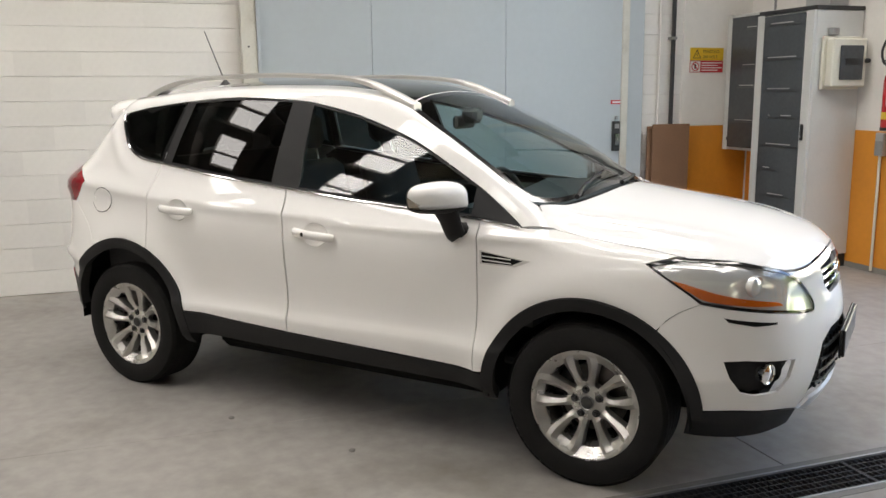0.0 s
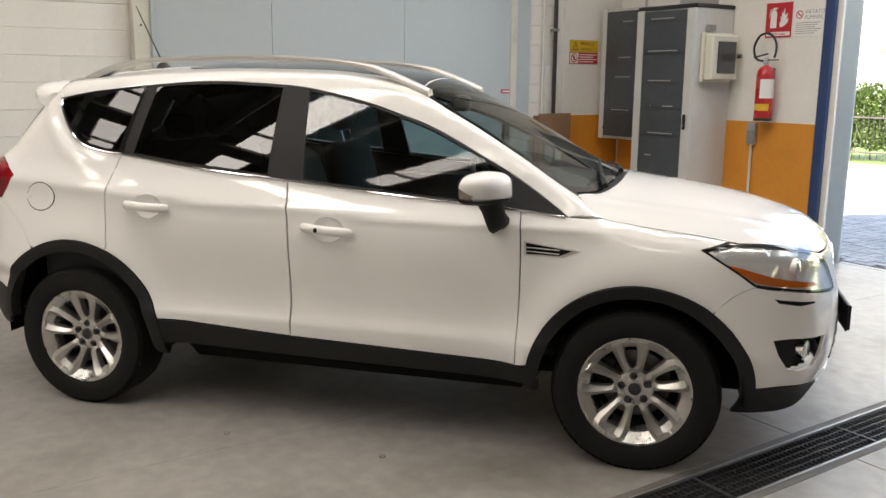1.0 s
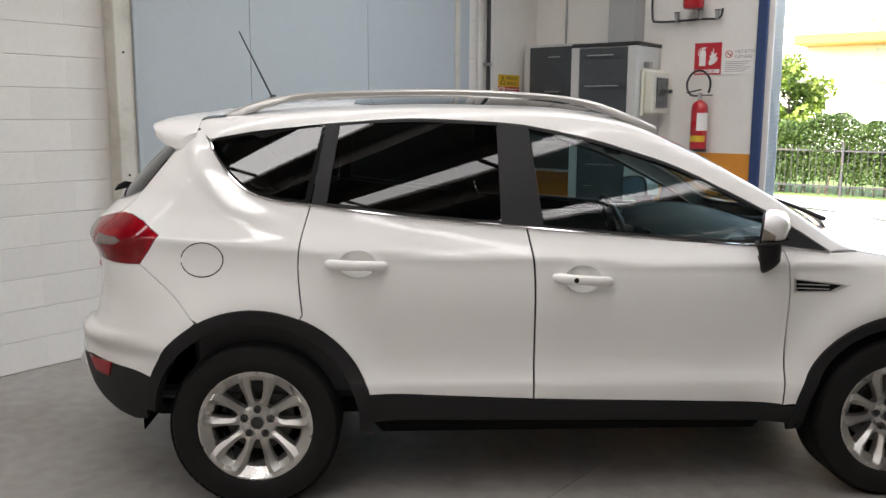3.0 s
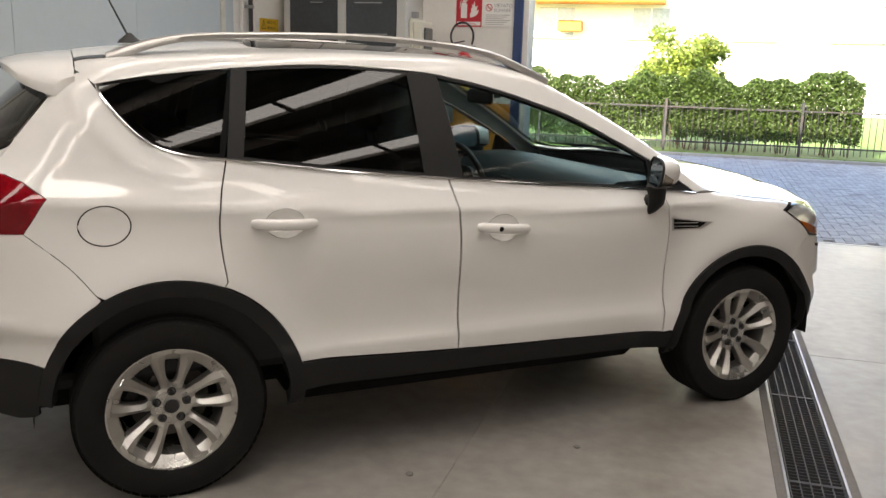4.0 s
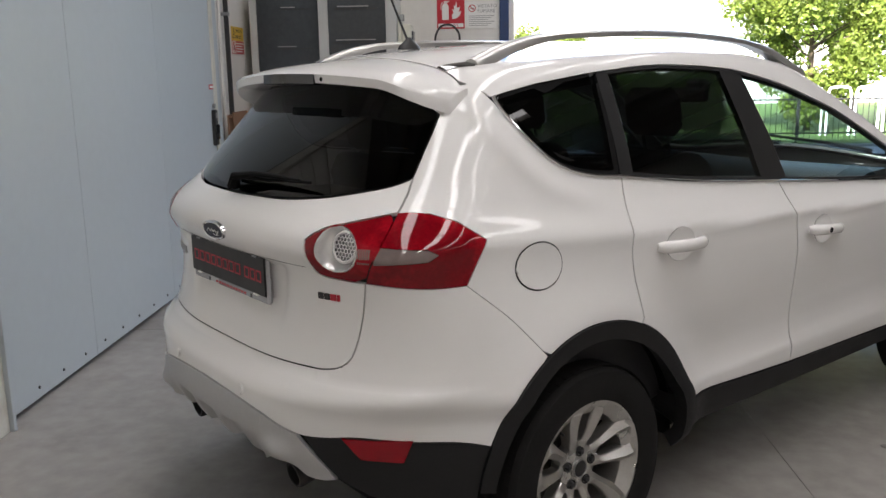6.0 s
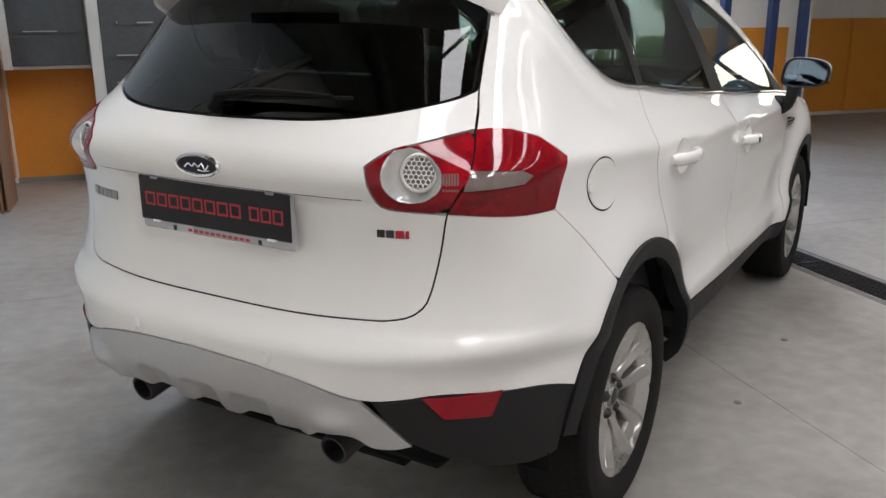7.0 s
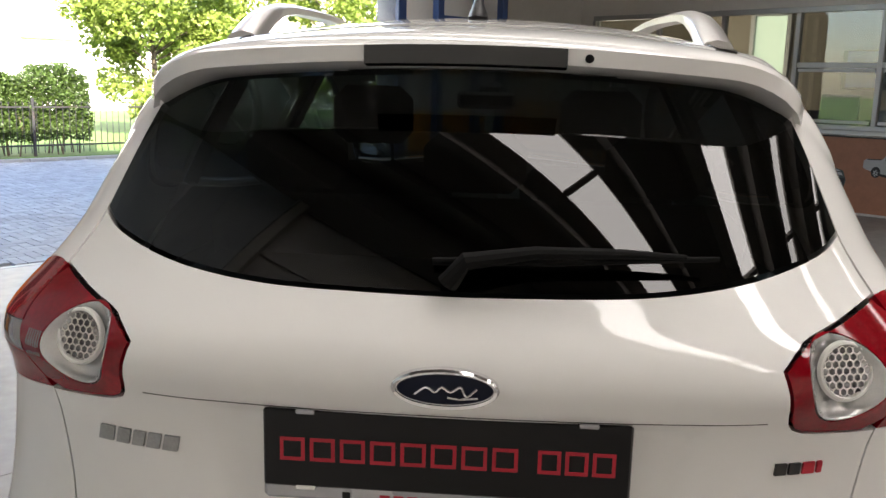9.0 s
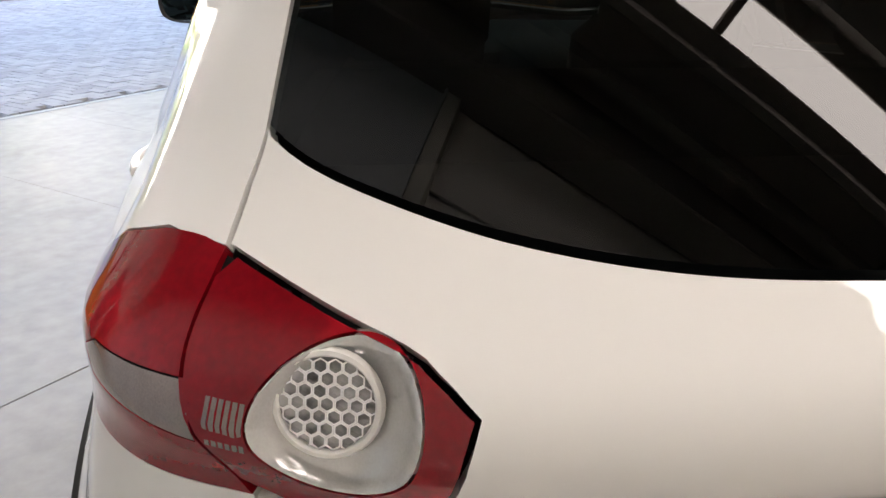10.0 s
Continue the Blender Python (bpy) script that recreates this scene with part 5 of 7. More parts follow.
oval = lambda a, b, h, n=36: [(a * math.cos(2 * math.pi * i / n), b * math.sin(2 * math.pi * i / n), h) for i in range(n)]
EM = pose(-2.146, 0, 1.104) @ pose(0, 0, 0, 0, -90 - 6, 0) @ pose(0, 0, 0, 0, 0, 90)
emblem = part("emblem", Geo().loft([oval(.076, .031, -.006), oval(.076, .031, .004), oval(.073, .0285, .008), oval(.069, .0245, .006), oval(.0685, .024, .003)], cap=True), CHROME, tailgate, "blue oval badge with chrome rim", m=EM)
part("field", Geo().loft([oval(.0685, .024, .002), oval(.066, .022, .0045), oval(.03, .01, .0055)]), BLUE_BADGE, emblem)
part("script_shape", Geo().tube(cat([(-.045, -.004, .006), (-.03, .008, .0063), (-.022, -.006, .0063), (-.008, .002, .0064), (.004, -.005, .0064), (.014, .003, .0064), (.026, -.004, .0063), (.042, .007, .006)], .004), .0022, 6), CHROME, emblem)
part("script_shape", Geo().tube([(-.046, .010, .0058), (-.02, .0125, .006), (-.004, .0105, .006)], .002, 6), CHROME, emblem)


def badge(name, s0, z, widths, mat, lean=0.0, h=.022):
    """A raised badge of plain bars on the tailgate; s runs along the chart."""
    s = s0
    g = Geo()
    for w in widths:
        q = np.array([(s, z - h / 2), (s + w * .8, z - h / 2), (s + w * .8 + lean, z + h / 2), (s + lean, z + h / 2)])
        p = on_belt(q[:, 0], q[:, 1])
        n = slope(p)
        a, b = p - n * .001, p + n * .004
        g.add([tuple(v) for v in a] + [tuple(v) for v in b], [(4, 5, 6, 7), (0, 1, 5, 4), (1, 2, 6, 5), (2, 3, 7, 6), (3, 0, 4, 7)])
        s += w
    return part(name, g, mat, tailgate, "small chrome badge")


badge("badge", 2 * SC + 2.108, .968, [.032, .027, .025, .027, .031], STEEL, .007, .025)
badge("badge", -2.176, .972, [.021, .021], DARKSTEEL, 0, .018)
badge("badge_red", -2.134, .972, [.022, .009], PLATE_RED, 0, .018)
for s in (SC + .236, SC - .220):
    p = on_belt(np.array([s]), np.array([.659]))
    n = slope(p)[0]
    part("parking_sensor", Geo().lathe([(0, .0052), (.0115, .0048), (.0125, .002), (.0155, .003), (.0172, -.002)], 18), PAINT, rear_bumper, m=Matrix.Translation(Vector(p[0])) @ Vector(n).to_track_quat("Z", "Y").to_matrix().to_4x4())
p = on_belt(np.array([-2.374]), np.array([.594]))
part("tow_cap", Geo().lathe([(0, .0068), (.0245, .0068), (.0255, .006), (.0255, 0)], 24), SATIN, rear_bumper, m=Matrix.Translation(Vector(p[0])) @ Vector(slope(p)[0]).to_track_quat("Z", "Y").to_matrix().to_4x4())
for y in (.36, -.36):
    ex = part("exhaust_tip", Geo().lathe([(.034, 0), (.040, 0), (.043, .01), (.043, .16), (.036, .16), (.034, .0)], 28), DARKSTEEL, car, "dark steel exhaust tip", m=pose(-2.105, y, .392, 0, 80, 0))
    # A black disc paints the shade deep in the pipe.
    part("bore", Geo().lathe([(0, .05), (.035, .05)], 20), GAP, ex)

# nose: bumper, grille, lamps
HL = [(1.575, .952)] + [q for q in SIDE_B if q[0] > 1.70] + [q for q in FRONT_B[1:] if q[0] < 2.13] + cat([(2.15, .912), (2.25, .858), (2.335, .775), (2.325, .74)]) + cat([(2.325, .74), (2.2, .752), (1.99, .782), (1.85, .803), (1.779, .815)])[1:] + cat([(1.779, .815), (1.70, .872), (1.575, .952)])[1:-1]
nose_half = [(NC, FRONT_B[-1][1] - .004)] + [(q[0], q[1] - .004) for q in FRONT_B[::-1] if q[0] > 2.17] + cat([(2.155, .912), (2.253, .858), (2.338, .775), (2.327, .735)])[:-1] + cat([(2.327, .735), (2.2, .748), (1.99, .778), (1.85, .799), (1.779, .811)])[1:] + cat([(1.779, .811), (1.70, .7745), (1.642, .7275)])[1:] + arc(*FA, F_OUT, 51.5, 8, 20) + cat([(1.80, .40), (1.95, .392), (2.15, .362), (2.27, .335)]) + [(2.31, .40), (2.40, .60), (2.5, .64), (NC, .645)]
GR = [(2.46, .89), (NC, .912), (NC, .775), (2.55, .775), (2.48, .82)]
FOG = [(1.868, .592), (1.95, .594), (2.18, .572), (2.155, .50), (2.10, .452), (1.99, .452), (1.935, .468), (1.89, .53)]
front_bumper = []
for mirror in (False, True):
    front_bumper.append(part("front_bumper", sheet("front_bumper", [nose_half, GR, FOG], on_belt, PAINT, mirror=mirror, gap=.0005, step=.028), PAINT, car))
pair("grille_opening", [GR], on_belt, GAP, lift=-.03, depth=0, gap=-.01)
for k, gz in enumerate((.875, .843, .808)):
    for mirror in (False, True):
        line = [(2.47 + .02 * k + i * (NC - 2.47 - .02 * k) / 10, gz) for i in range(11)]
        part("grille_bar", Geo().tube([tuple(q) for q in along(line, on_belt, -.006, 0, mirror)], .0085, 8, flat=.8), CHROME, car, "chrome grille bar")
pair("lower_grille", [[(2.32, .40), (2.41, .595), (2.5, .636), (NC, .64), (NC, .37), (2.36, .37)]], on_belt, GAP, lift=-.02)
for k in range(4):
    for mirror in (False, True):
        line = [(2.37 + .012 * k + i * (NC - 2.37) / 10, .42 + .05 * k) for i in range(10)]
        part("grille_slat", Geo().tube([tuple(q) for q in along(line, on_belt, -.004, 0, mirror)], .009, 6), PLASTIC, car)
for k in range(6):
    for mirror in (False, True):
        line = [(2.42 + .06 * k, .39 + .03 * j) for j in range(8)]
        part("grille_post", Geo().tube([tuple(q) for q in along(line, on_belt, -.008, 0, mirror)], .006, 6), PLASTIC, car)
pair("front_skid", [[(2.27, .335), (2.36, .368), (NC, .368), (NC, .30), (2.36, .30)]], on_belt, SATIN, lift=.01, label="silver front skid plate")
pair("front_cladding", [cat([(2.27, .333), (2.15, .36), (1.95, .39), (1.80, .398)]) + [(1.745, .405), (1.745, .27), (1.95, .255), (2.27, .255)]], on_belt, PLASTIC, lift=.003)
pair("fog_recess", [FOG], on_belt, PLASTIC, lift=-.035, depth=0, gap=-.004, bulge=lambda s, z: -.015 * np.sin(s * 60) ** 2)
for mirror in (False, True):
    p = on_belt(np.array([2.075]), np.array([.522]))
    q, n = p[0] * ((1, -1, 1) if mirror else (1, 1, 1)), slope(p)[0] * ((1, -1, 1) if mirror else (1, 1, 1))
    n = n + np.array((.5, 0, 0))
    fog = part("fog_lamp", Geo().lathe([(0, .008), (.02, .006), (.034, .0), (.04, .004), (.044, 0), (.044, -.03)], 24), CHROME, front_bumper[mirror], "chrome-ringed fog lamp", m=Matrix.Translation(Vector(q - n * .02)) @ Vector(n).to_track_quat("Z", "Y").to_matrix().to_4x4())
pair("bumper_slot", [[(1.86, .764), (2.0, .744), (2.08, .735), (2.08, .722), (1.98, .722), (1.88, .742)]], on_belt, GAP, lift=.0015, depth=0)
fplate = part("front_plate", Geo().box(2.236, 2.25, -.26, .26, .515, .63, .004), PLATE_BLACK, car, "black front show plate")
part("plate_rim", Geo().box(2.228, 2.238, -.266, .266, .51, .634, .004), PLASTIC, fplate)
heads = pair("headlamp", [HL], on_belt, GAP, lift=-.06, step=.03, depth=0, label="clear headlamp with amber indicator")
pair("bowl", [inset(dense(HL, .02), .003)], on_belt, REFLECTOR, heads, "silver headlamp reflector", step=.02, depth=0,
     bulge=lambda s, z: -.006 - .03 * np.exp(-((s - 2.0) / .10) ** 2 - ((z - .87) / .05) ** 2) - .004 * np.sin(z * 420) * (s < 1.86))
AMB = cat([(1.655, .906), (1.72, .893), (1.80, .868), (1.9, .842), (2.1, .806), (2.12, .786)]) + cat([(2.12, .786), (1.95, .80), (1.80, .822), (1.745, .85), (1.655, .906)])[1:-1]
pair("indicator", [AMB], on_belt, AMBER, heads, "amber indicator strip", lift=-.002, step=.02, depth=.004)
pair("lens_border", [HL, inset(dense(HL, .02), .009)], on_belt, GLOSSBLACK, heads, "black lamp surround", lift=.0015, step=.02, depth=.004, gap=.0005)
pair("lens", [HL], on_belt, LENSCLEAR, heads, "clear lens", lift=.001, step=.03, depth=0, gap=.001)
for mirror in (False, True):
    for ls, lz, r in ((2.01, .872, .042), (2.14, .835, .036)):
        p = on_belt(np.array([ls]), np.array([lz]))
        q, n = p[0] * ((1, -1, 1) if mirror else (1, 1, 1)), slope(p)[0] * ((1, -1, 1) if mirror else (1, 1, 1))
        part("projector", Geo().lathe([(0, .012), (r * .6, .008), (r * .85, 0), (r, .006), (r * 1.08, -.004), (r * 1.1, -.03)], 24), REFLECTOR, heads[mirror], "round projector", m=Matrix.Translation(Vector(q - n * .028)) @ Vector(n + np.array((.7, 0, -.2))).to_track_quat("Z", "Y").to_matrix().to_4x4())
pe = on_belt(np.array([NC]), np.array([.845]))[0]
part("nose_badge", Geo().loft([oval(.075, .03, -.01), oval(.075, .03, .006), oval(.068, .024, .006), oval(.066, .022, .008), oval(.03, .01, .009)]), CHROME, car, "oval chrome badge", m=pose(*pe, 0, 90, 0) @ pose(0, 0, 0, 0, 0, 90))

# cladding of sills and arches
pair("sill_cladding", [cut(SILL, .895, -.905) + [(-.92, .42), (-.90, .365), (.90, .335)]], on_belt, PLASTIC, lift=.004, depth=.2)
pair("rear_arch_trim", [rear_arc(R_OUT + .002, -6, 172, 70) + rear_arc(R_IN, 172, -6, 60)], on_belt, PLASTIC, lift=.009, depth=.05, step=.025)
pair("front_arch_trim", [arc(*FA, F_OUT + .002, 2, 186, 70) + arc(*FA, F_IN, 186, 2, 60)], on_belt, PLASTIC, lift=.009, depth=.05, step=.025)
for cx, cz, r in ((*FA, F_IN + .03), (*RA, R_IN + .035)):
    for sy in (-1, 1):
        part("wheel_housing", Geo().lathe([(r, .0), (r, .42), (0, .42)], 40, pose(cx, sy * (.88 if cx > 0 else .825), cz, 90 * sy, 0, 0) @ pose(0, 0, 0, 0, 0, -4 if sy > 0 else 176), span=188), GAP, car, smooth=40)
under = Geo().box(-1.9, 1.95, -.45, .45, .24, .40, .04).box(-.88, .88, -.69, .69, .23, .44, .05).box(-1.97, -1.75, -.6, .6, .32, .50, .03)
part("underbody", under, GAP, car, "black underbody")
# side vents, fuel flap, handles, mirrors
vents = pair("side_vent", [[(.864, .957), (1.115, .926), (1.035, .892), (.868, .893)]], on_belt, RAIL, lift=.002, step=.02, label="silver-edged side vent")
pair("vent_mouth", [[(.876, .948), (1.07, .924), (1.02, .901), (.880, .902)]], on_belt, GAP, vents, lift=.003, step=.02, depth=0, gap=0)
for vz in (.914, .930):
    for mirror in (False, True):
        line = [(.880 + .0195 * i, vz - .0008 * i) for i in range(8)]
        part("vent_blade", Geo().tube([tuple(q) for q in along(line, on_belt, .004, 0, mirror)], .0022, 6), RAIL, vents[mirror])
flap = part("fuel_flap", sheet("fuel_flap", [arc(-1.541, 1.034, .069, 90, 450, 48, 1.22)[:-1]], on_belt, PAINT, gap=.003, lift=.0035, depth=.008), PAINT, car)
part("flap_seam", sheet("flap_seam", [arc(-1.541, 1.034, .0703, 90, 450, 48, 1.218)[:-1]], on_belt, GAP, gap=0, lift=.0008, depth=0), GAP, flap)
part("finger_notch", sheet("finger_notch", [arc(-1.612, 1.033, .013, 90, 450, 20)[:-1]], on_belt, PAINT, gap=0, lift=.008, depth=.006, step=.006), PAINT, flap)
for (hs, hz, lean), doors in (((-.925, 1.018, -.004), doors_r), ((-.012, .955, -.010), doors_f)):
    for mirror in (False, True):
        flip = (1, -1, 1) if mirror else (1, 1, 1)
        line = cat([(hs - .118, hz - lean * .9), (hs - .06, hz - lean * .4), (hs + .06, hz + lean * .4), (hs + .118, hz + lean * .9)], .015)
        rise = [.006 + .033 * math.sin(math.pi * min(max((i / (len(line) - 1)) * 1.12 - .06, 0), 1)) ** .38 for i in range(len(line))]
        p = on_belt(np.array([q[0] for q in line]), np.array([q[1] for q in line]))
        p = (p + slope(p) * np.array(rise)[:, None]) * flip
        radii = [.011] + [.0165] * (len(line) - 2) + [.012]
        hob = part("handle", Geo().tube([tuple(q) for q in p], radii, 12, flat=1.25), PAINT, doors[mirror], "body-coloured door handle", smooth=60)
        part("handle_cup", sheet("handle_cup", [cup(hs, hz)], on_belt, PAINT, mirror=mirror, gap=-.003, lift=0, depth=0, step=.010,
                                 bulge=lambda s, z: -.015 * np.clip(1 - (((s - hs - .004) / 1.35) ** 2 + (z - hz) ** 2) / .052**2, 0, 1) ** .6), PAINT, doors[mirror])
        if doors is doors_f:
            k = len(line) // 3
            part("keyhole", Geo().lathe([(0, .003), (.009, .003), (.011, 0)], 16), GAP, hob, m=Matrix.Translation(Vector(p[k] + np.array((0, -.0145, 0)) * flip)) @ pose(0, 0, 0, 90 if not mirror else -90, 0, 0))
def shell(x, w, sy, n=32, up=.078, down=.058):
    """A rounded oblong cross-section of the wing mirror, wider outside than at the foot."""
    out = []
    for k in range(n):
        a = 2 * math.pi * k / n
        c, s = math.cos(a), math.sin(a)
        c, s = math.copysign(abs(c) ** .62, c), math.copysign(abs(s) ** .62, s)
        out.append((.668 + (x - .668) * .58 - .05 * w * c + .02, sy * (.958 + .112 * w * c + .012 * s), 1.166 + (up if s > 0 else down) * w * s * (1 - .10 * c)))
    return out


for sy in (-1, 1):
    cap = [shell(.668 + dx, w, sy) for w, dx in ((.99, 0), (1.0, .03), (.99, .07), (.95, .105), (.87, .135), (.72, .158), (.5, .172), (.2, .179))]
    mirror_part = part("wing_mirror", Geo().loft([[(x, y, max(z, 1.135)) for x, y, z in r] for r in cap]), PAINT, car, "wing mirror with white cap and black foot", smooth=50)
    low = [[(x, y, min(z, 1.1355)) for x, y, z in shell(.668 + dx, w, sy)] for w, dx in ((.985, 0), (.985, .03), (.97, .07), (.93, .105), (.84, .135), (.68, .158), (.4, .172))]
    part("mirror_base", Geo().loft(low), PLASTIC, mirror_part, "black lower shell", smooth=50)
    part("mirror_bezel", Geo().loft([shell(.668, .995, sy), shell(.652, .98, sy), shell(.648, .95, sy), shell(.652, .88, sy), shell(.662, .86, sy)], cap=False), PLASTIC, mirror_part, "black mirror surround", smooth=50)
    part("mirror_glass", Geo().loft([shell(.657, .88, sy), shell(.656, .3, sy)]), TINTMIRROR, mirror_part, "blue-tinted mirror glass")
    foot = [[(cx + rx * math.cos(a), sy * (cy + ry * math.sin(a)), cz + .02 * math.cos(a)) for a in [2 * math.pi * k / 18 for k in range(18)]] for cx, cy, cz, rx, ry in
            ((.735, .915, 1.128, .060, .040), (.742, .905, 1.09, .046, .030), (.752, .893, 1.045, .042, .028), (.76, .878, 1.012, .040, .030), (.764, .862, .996, .030, .026))]
    part("mirror_foot", Geo().loft(foot), PLASTIC, mirror_part, "black mirror foot", smooth=60)
    part("mirror_arm", Geo().box(.722, .80, min(sy * .80, sy * .885), max(sy * .80, sy * .885), 1.0, 1.06, .02), PLASTIC, mirror_part, smooth=60)
    lens = []
    for dx, w in ((.002, 1.006), (.03, 1.014), (.062, 1.014), (.09, 1.004)):
        ring = shell(.668 + dx, w, sy)
        lens.append([(x, y, min(max(z, 1.1375), 1.188 - .35 * dx)) for x, y, z in ring[-6:] + ring[:6]])
    part("repeater", Geo().loft(lens, closed=False), REPEATER, mirror_part, "clear turn repeater")
# roof rails, antenna
for sy in (-1, 1):
    prof = cat([(-1.49, 1.615), (-1.40, 1.650), (-1.28, 1.682), (-1.1, 1.703), (-.7, 1.717), (-.4, 1.715), (-.1, 1.698), (.08, 1.672), (.22, 1.625), (.36, 1.565)], .04)
    rings = []
    for i, (x, z) in enumerate(prof):
        y = sy * (.492 + .03 * np.clip((x - .0) / .36, 0, 1) - .01 * np.clip((-1.2 - x) / .3, 0, 1))
        end = max(0, 1 - min(i, len(prof) - 1 - i) / 9)
        h = .022 + .022 * end
        w = .024 + .008 * end
        rings.append([(x, y - w, z - h), (x, y - w, z - h * .3), (x, y - w * .7, z - .002), (x, y, z + .003), (x, y + w * .7, z - .002), (x, y + w, z - h * .3), (x, y + w, z - h)])
    rail = part("roof_rail", Geo().loft(rings), RAIL, car, "satin silver roof rail", smooth=50)
    part("rail_foot", sheet("rail_foot", [[(-1.598, .455), (-1.598, .495), (-1.50, .515), (-1.47, .485), (-1.50, .46)]], on_top, GLOSSBLACK, lift=.003, gap=0, depth=.003, mirror=sy < 0), GLOSSBLACK, rail, "black rail end pad")
ant = part("antenna", Geo().tube([(-1.375, .0, 1.70), (-1.52, .0, 2.0)], [.0045, .0028], 8), CABBLACK, car, "black roof antenna")
part("antenna_foot", Geo().loft([oval(.05, .022, 0, 20), oval(.042, .018, .012, 20), oval(.02, .011, .03, 20), oval(.008, .007, .042, 20)]), CABBLACK, ant, m=pose(-1.365, 0, 1.661))
# tailgate seams drawn by the lip over the plate
part("gate_lip", Geo().tube([tuple(q) for q in along([(-2.21 - i * (SC * -1 - 2.21) * 2 / 24, 1.052) for i in range(25)], on_belt, -.001, 0)], .0016, 6), GAP, tailgate, "dark seam over the plate recess")

# wheels
tyre = Geo().lathe([(.234, -.105), (.244, -.112), (.30, -.119), (.328, -.112), (.338, -.098), (.3445, -.075), (.345, -.04), (.345, .04), (.3445, .075), (.338, .098), (.328, .112), (.30, .119), (.268, .1185), (.244, .112), (.234, .105)], 72).mesh("wheel", TYRE)
tread = Geo()
for i in range(64):
    a = 2 * math.pi * i / 64
    for z0, tw in ((-.086, .0), (-.045, .4), (.0, .0), (.045, -.4), (.086, .0)):
        tread.box(-.0125, .0125, -.0157, .0157, .3435, .3464, .0012, pose(0, 0, 0, 0, 0, math.degrees(a)) @ pose(0, 0, z0, 0, 90, 0) @ pose(0, 0, 0, 0, 0, 25 if tw else 0))
tread_mesh = tread.mesh("tread", TYRE)
rim = Geo().lathe([(.2, -.10), (.225, -.105), (.228, -.095), (.222, -.07), (.205, -.06), (.2, .06), (.214, .085), (.225, .097), (.227, .1005), (.225, .103), (.218, .1025), (.213, .097), (.187, .080), (.179, .072), (.176, .05), (.176, -.06), (.2, -.10)], 72)
def spoke_edges(r):
    """Angles (degrees from the middle of a pair) of a spoke's two edges at a radius."""
    slot = np.interp(r, [.05, .084, .089, .10, .13, .165, .187, .2015, .2055, .23], [0, 0, .009, .0155, .0215, .0245, .0235, .0215, 0, 0])
    gap = np.interp(r, [.05, .066, .074, .095, .12, .15, .170, .185, .20, .225], [0, 0, .008, .0150, .0225, .0300, .0345, .041, .050, .064])
    return math.degrees(math.asin(slot / r)), 36 - math.degrees(math.asin(gap / r))


def spoke(side):
    """One faceted spoke: two flanks that meet in a ridge, and folded sides."""
    rings = []
    for r in (.05, .066, .074, .084, .0865, .089, .095, .104, .117, .13, .145, .16, .172, .182, .188, .194, .1985, .2015, .2055, .210, .2165, .2225):
        a0, a1 = spoke_edges(r)
        z = float(np.interp(r, [.05, .075, .10, .14, .18, .20, .2145, .2225], [.052, .054, .061, .073, .087, .095, .1025, .105]))
        lift = .021 * min(max((r - .06) / .05, 0), 1) * min(max((.2225 - r) / .024, 0), 1)
        drop = .004 + .010 * min(max((r - .08) / .1, 0), 1) * min(max((.2225 - r) / .03, 0), 1)
        ridge = a0 + (a1 - a0) * .52
        ring = []
        for a, h in ((a0, z - drop - .03), (a0, z - drop), (a0 + (ridge - a0) * .12, z - drop * .6 + lift * .1), (ridge, z + lift * .55), (a1 - (a1 - ridge) * .12, z - drop * .7 + lift * .1), (a1, z - drop * 1.3), (a1, z - drop - .036)):
            ring.append((r * math.cos(radians(90 + side * a)), r * math.sin(radians(90 + side * a)), h))
        rings.append(ring)
    return Geo().loft(rings)


rim_mesh = rim.mesh("rim", ALLOY, 28)
hub_mesh = Geo().lathe([(0, .050), (.026, .056), (.040, .0575), (.066, .056), (.076, .051), (.080, .040), (.080, .01)], 40).mesh("hub", ALLOY)
spoke_meshes = [spoke(side).mesh("spoke", ALLOY, 16) for side in (-1, 1)]
cap_mesh = Geo().lathe([(0, .067), (.02, .0665), (.026, .064), (.027, .058)], 28).mesh("hub_cap", CABBLACK)
ring_mesh = Geo().lathe([(.026, .064), (.0285, .066), (.030, .061), (.030, .056)], 28).mesh("cap_ring", STEEL)
nut_mesh = Geo().lathe([(0, .018), (.007, .018), (.0095, .014), (.0095, 0)], 6).lathe([(.0105, .006), (.0155, .010), (.0165, .004), (.0165, 0)], 16).mesh("wheel_nut", DARKSTEEL)
disc_mesh = Geo().lathe([(0, .0), (.075, .0), (.078, -.02), (.145, -.02), (.145, -.045), (0, -.045)], 48).mesh("brake_disc", BRAKE)
caliper_mesh = Geo().box(.10, .165, -.07, .07, -.07, .0, .015).mesh("caliper", DARKSTEEL)
back_mesh = Geo().lathe([(.0, -.09), (.2, -.09)], 32).mesh("wheel_back", GAP)
valve_mesh = Geo().tube([(.19, 0, .06), (.178, 0, .085)], .004, 8).mesh("valve", CABBLACK)
BROAD = Matrix.Diagonal((1.045, 1.045, 1, 1))  # an eighteen-inch rim
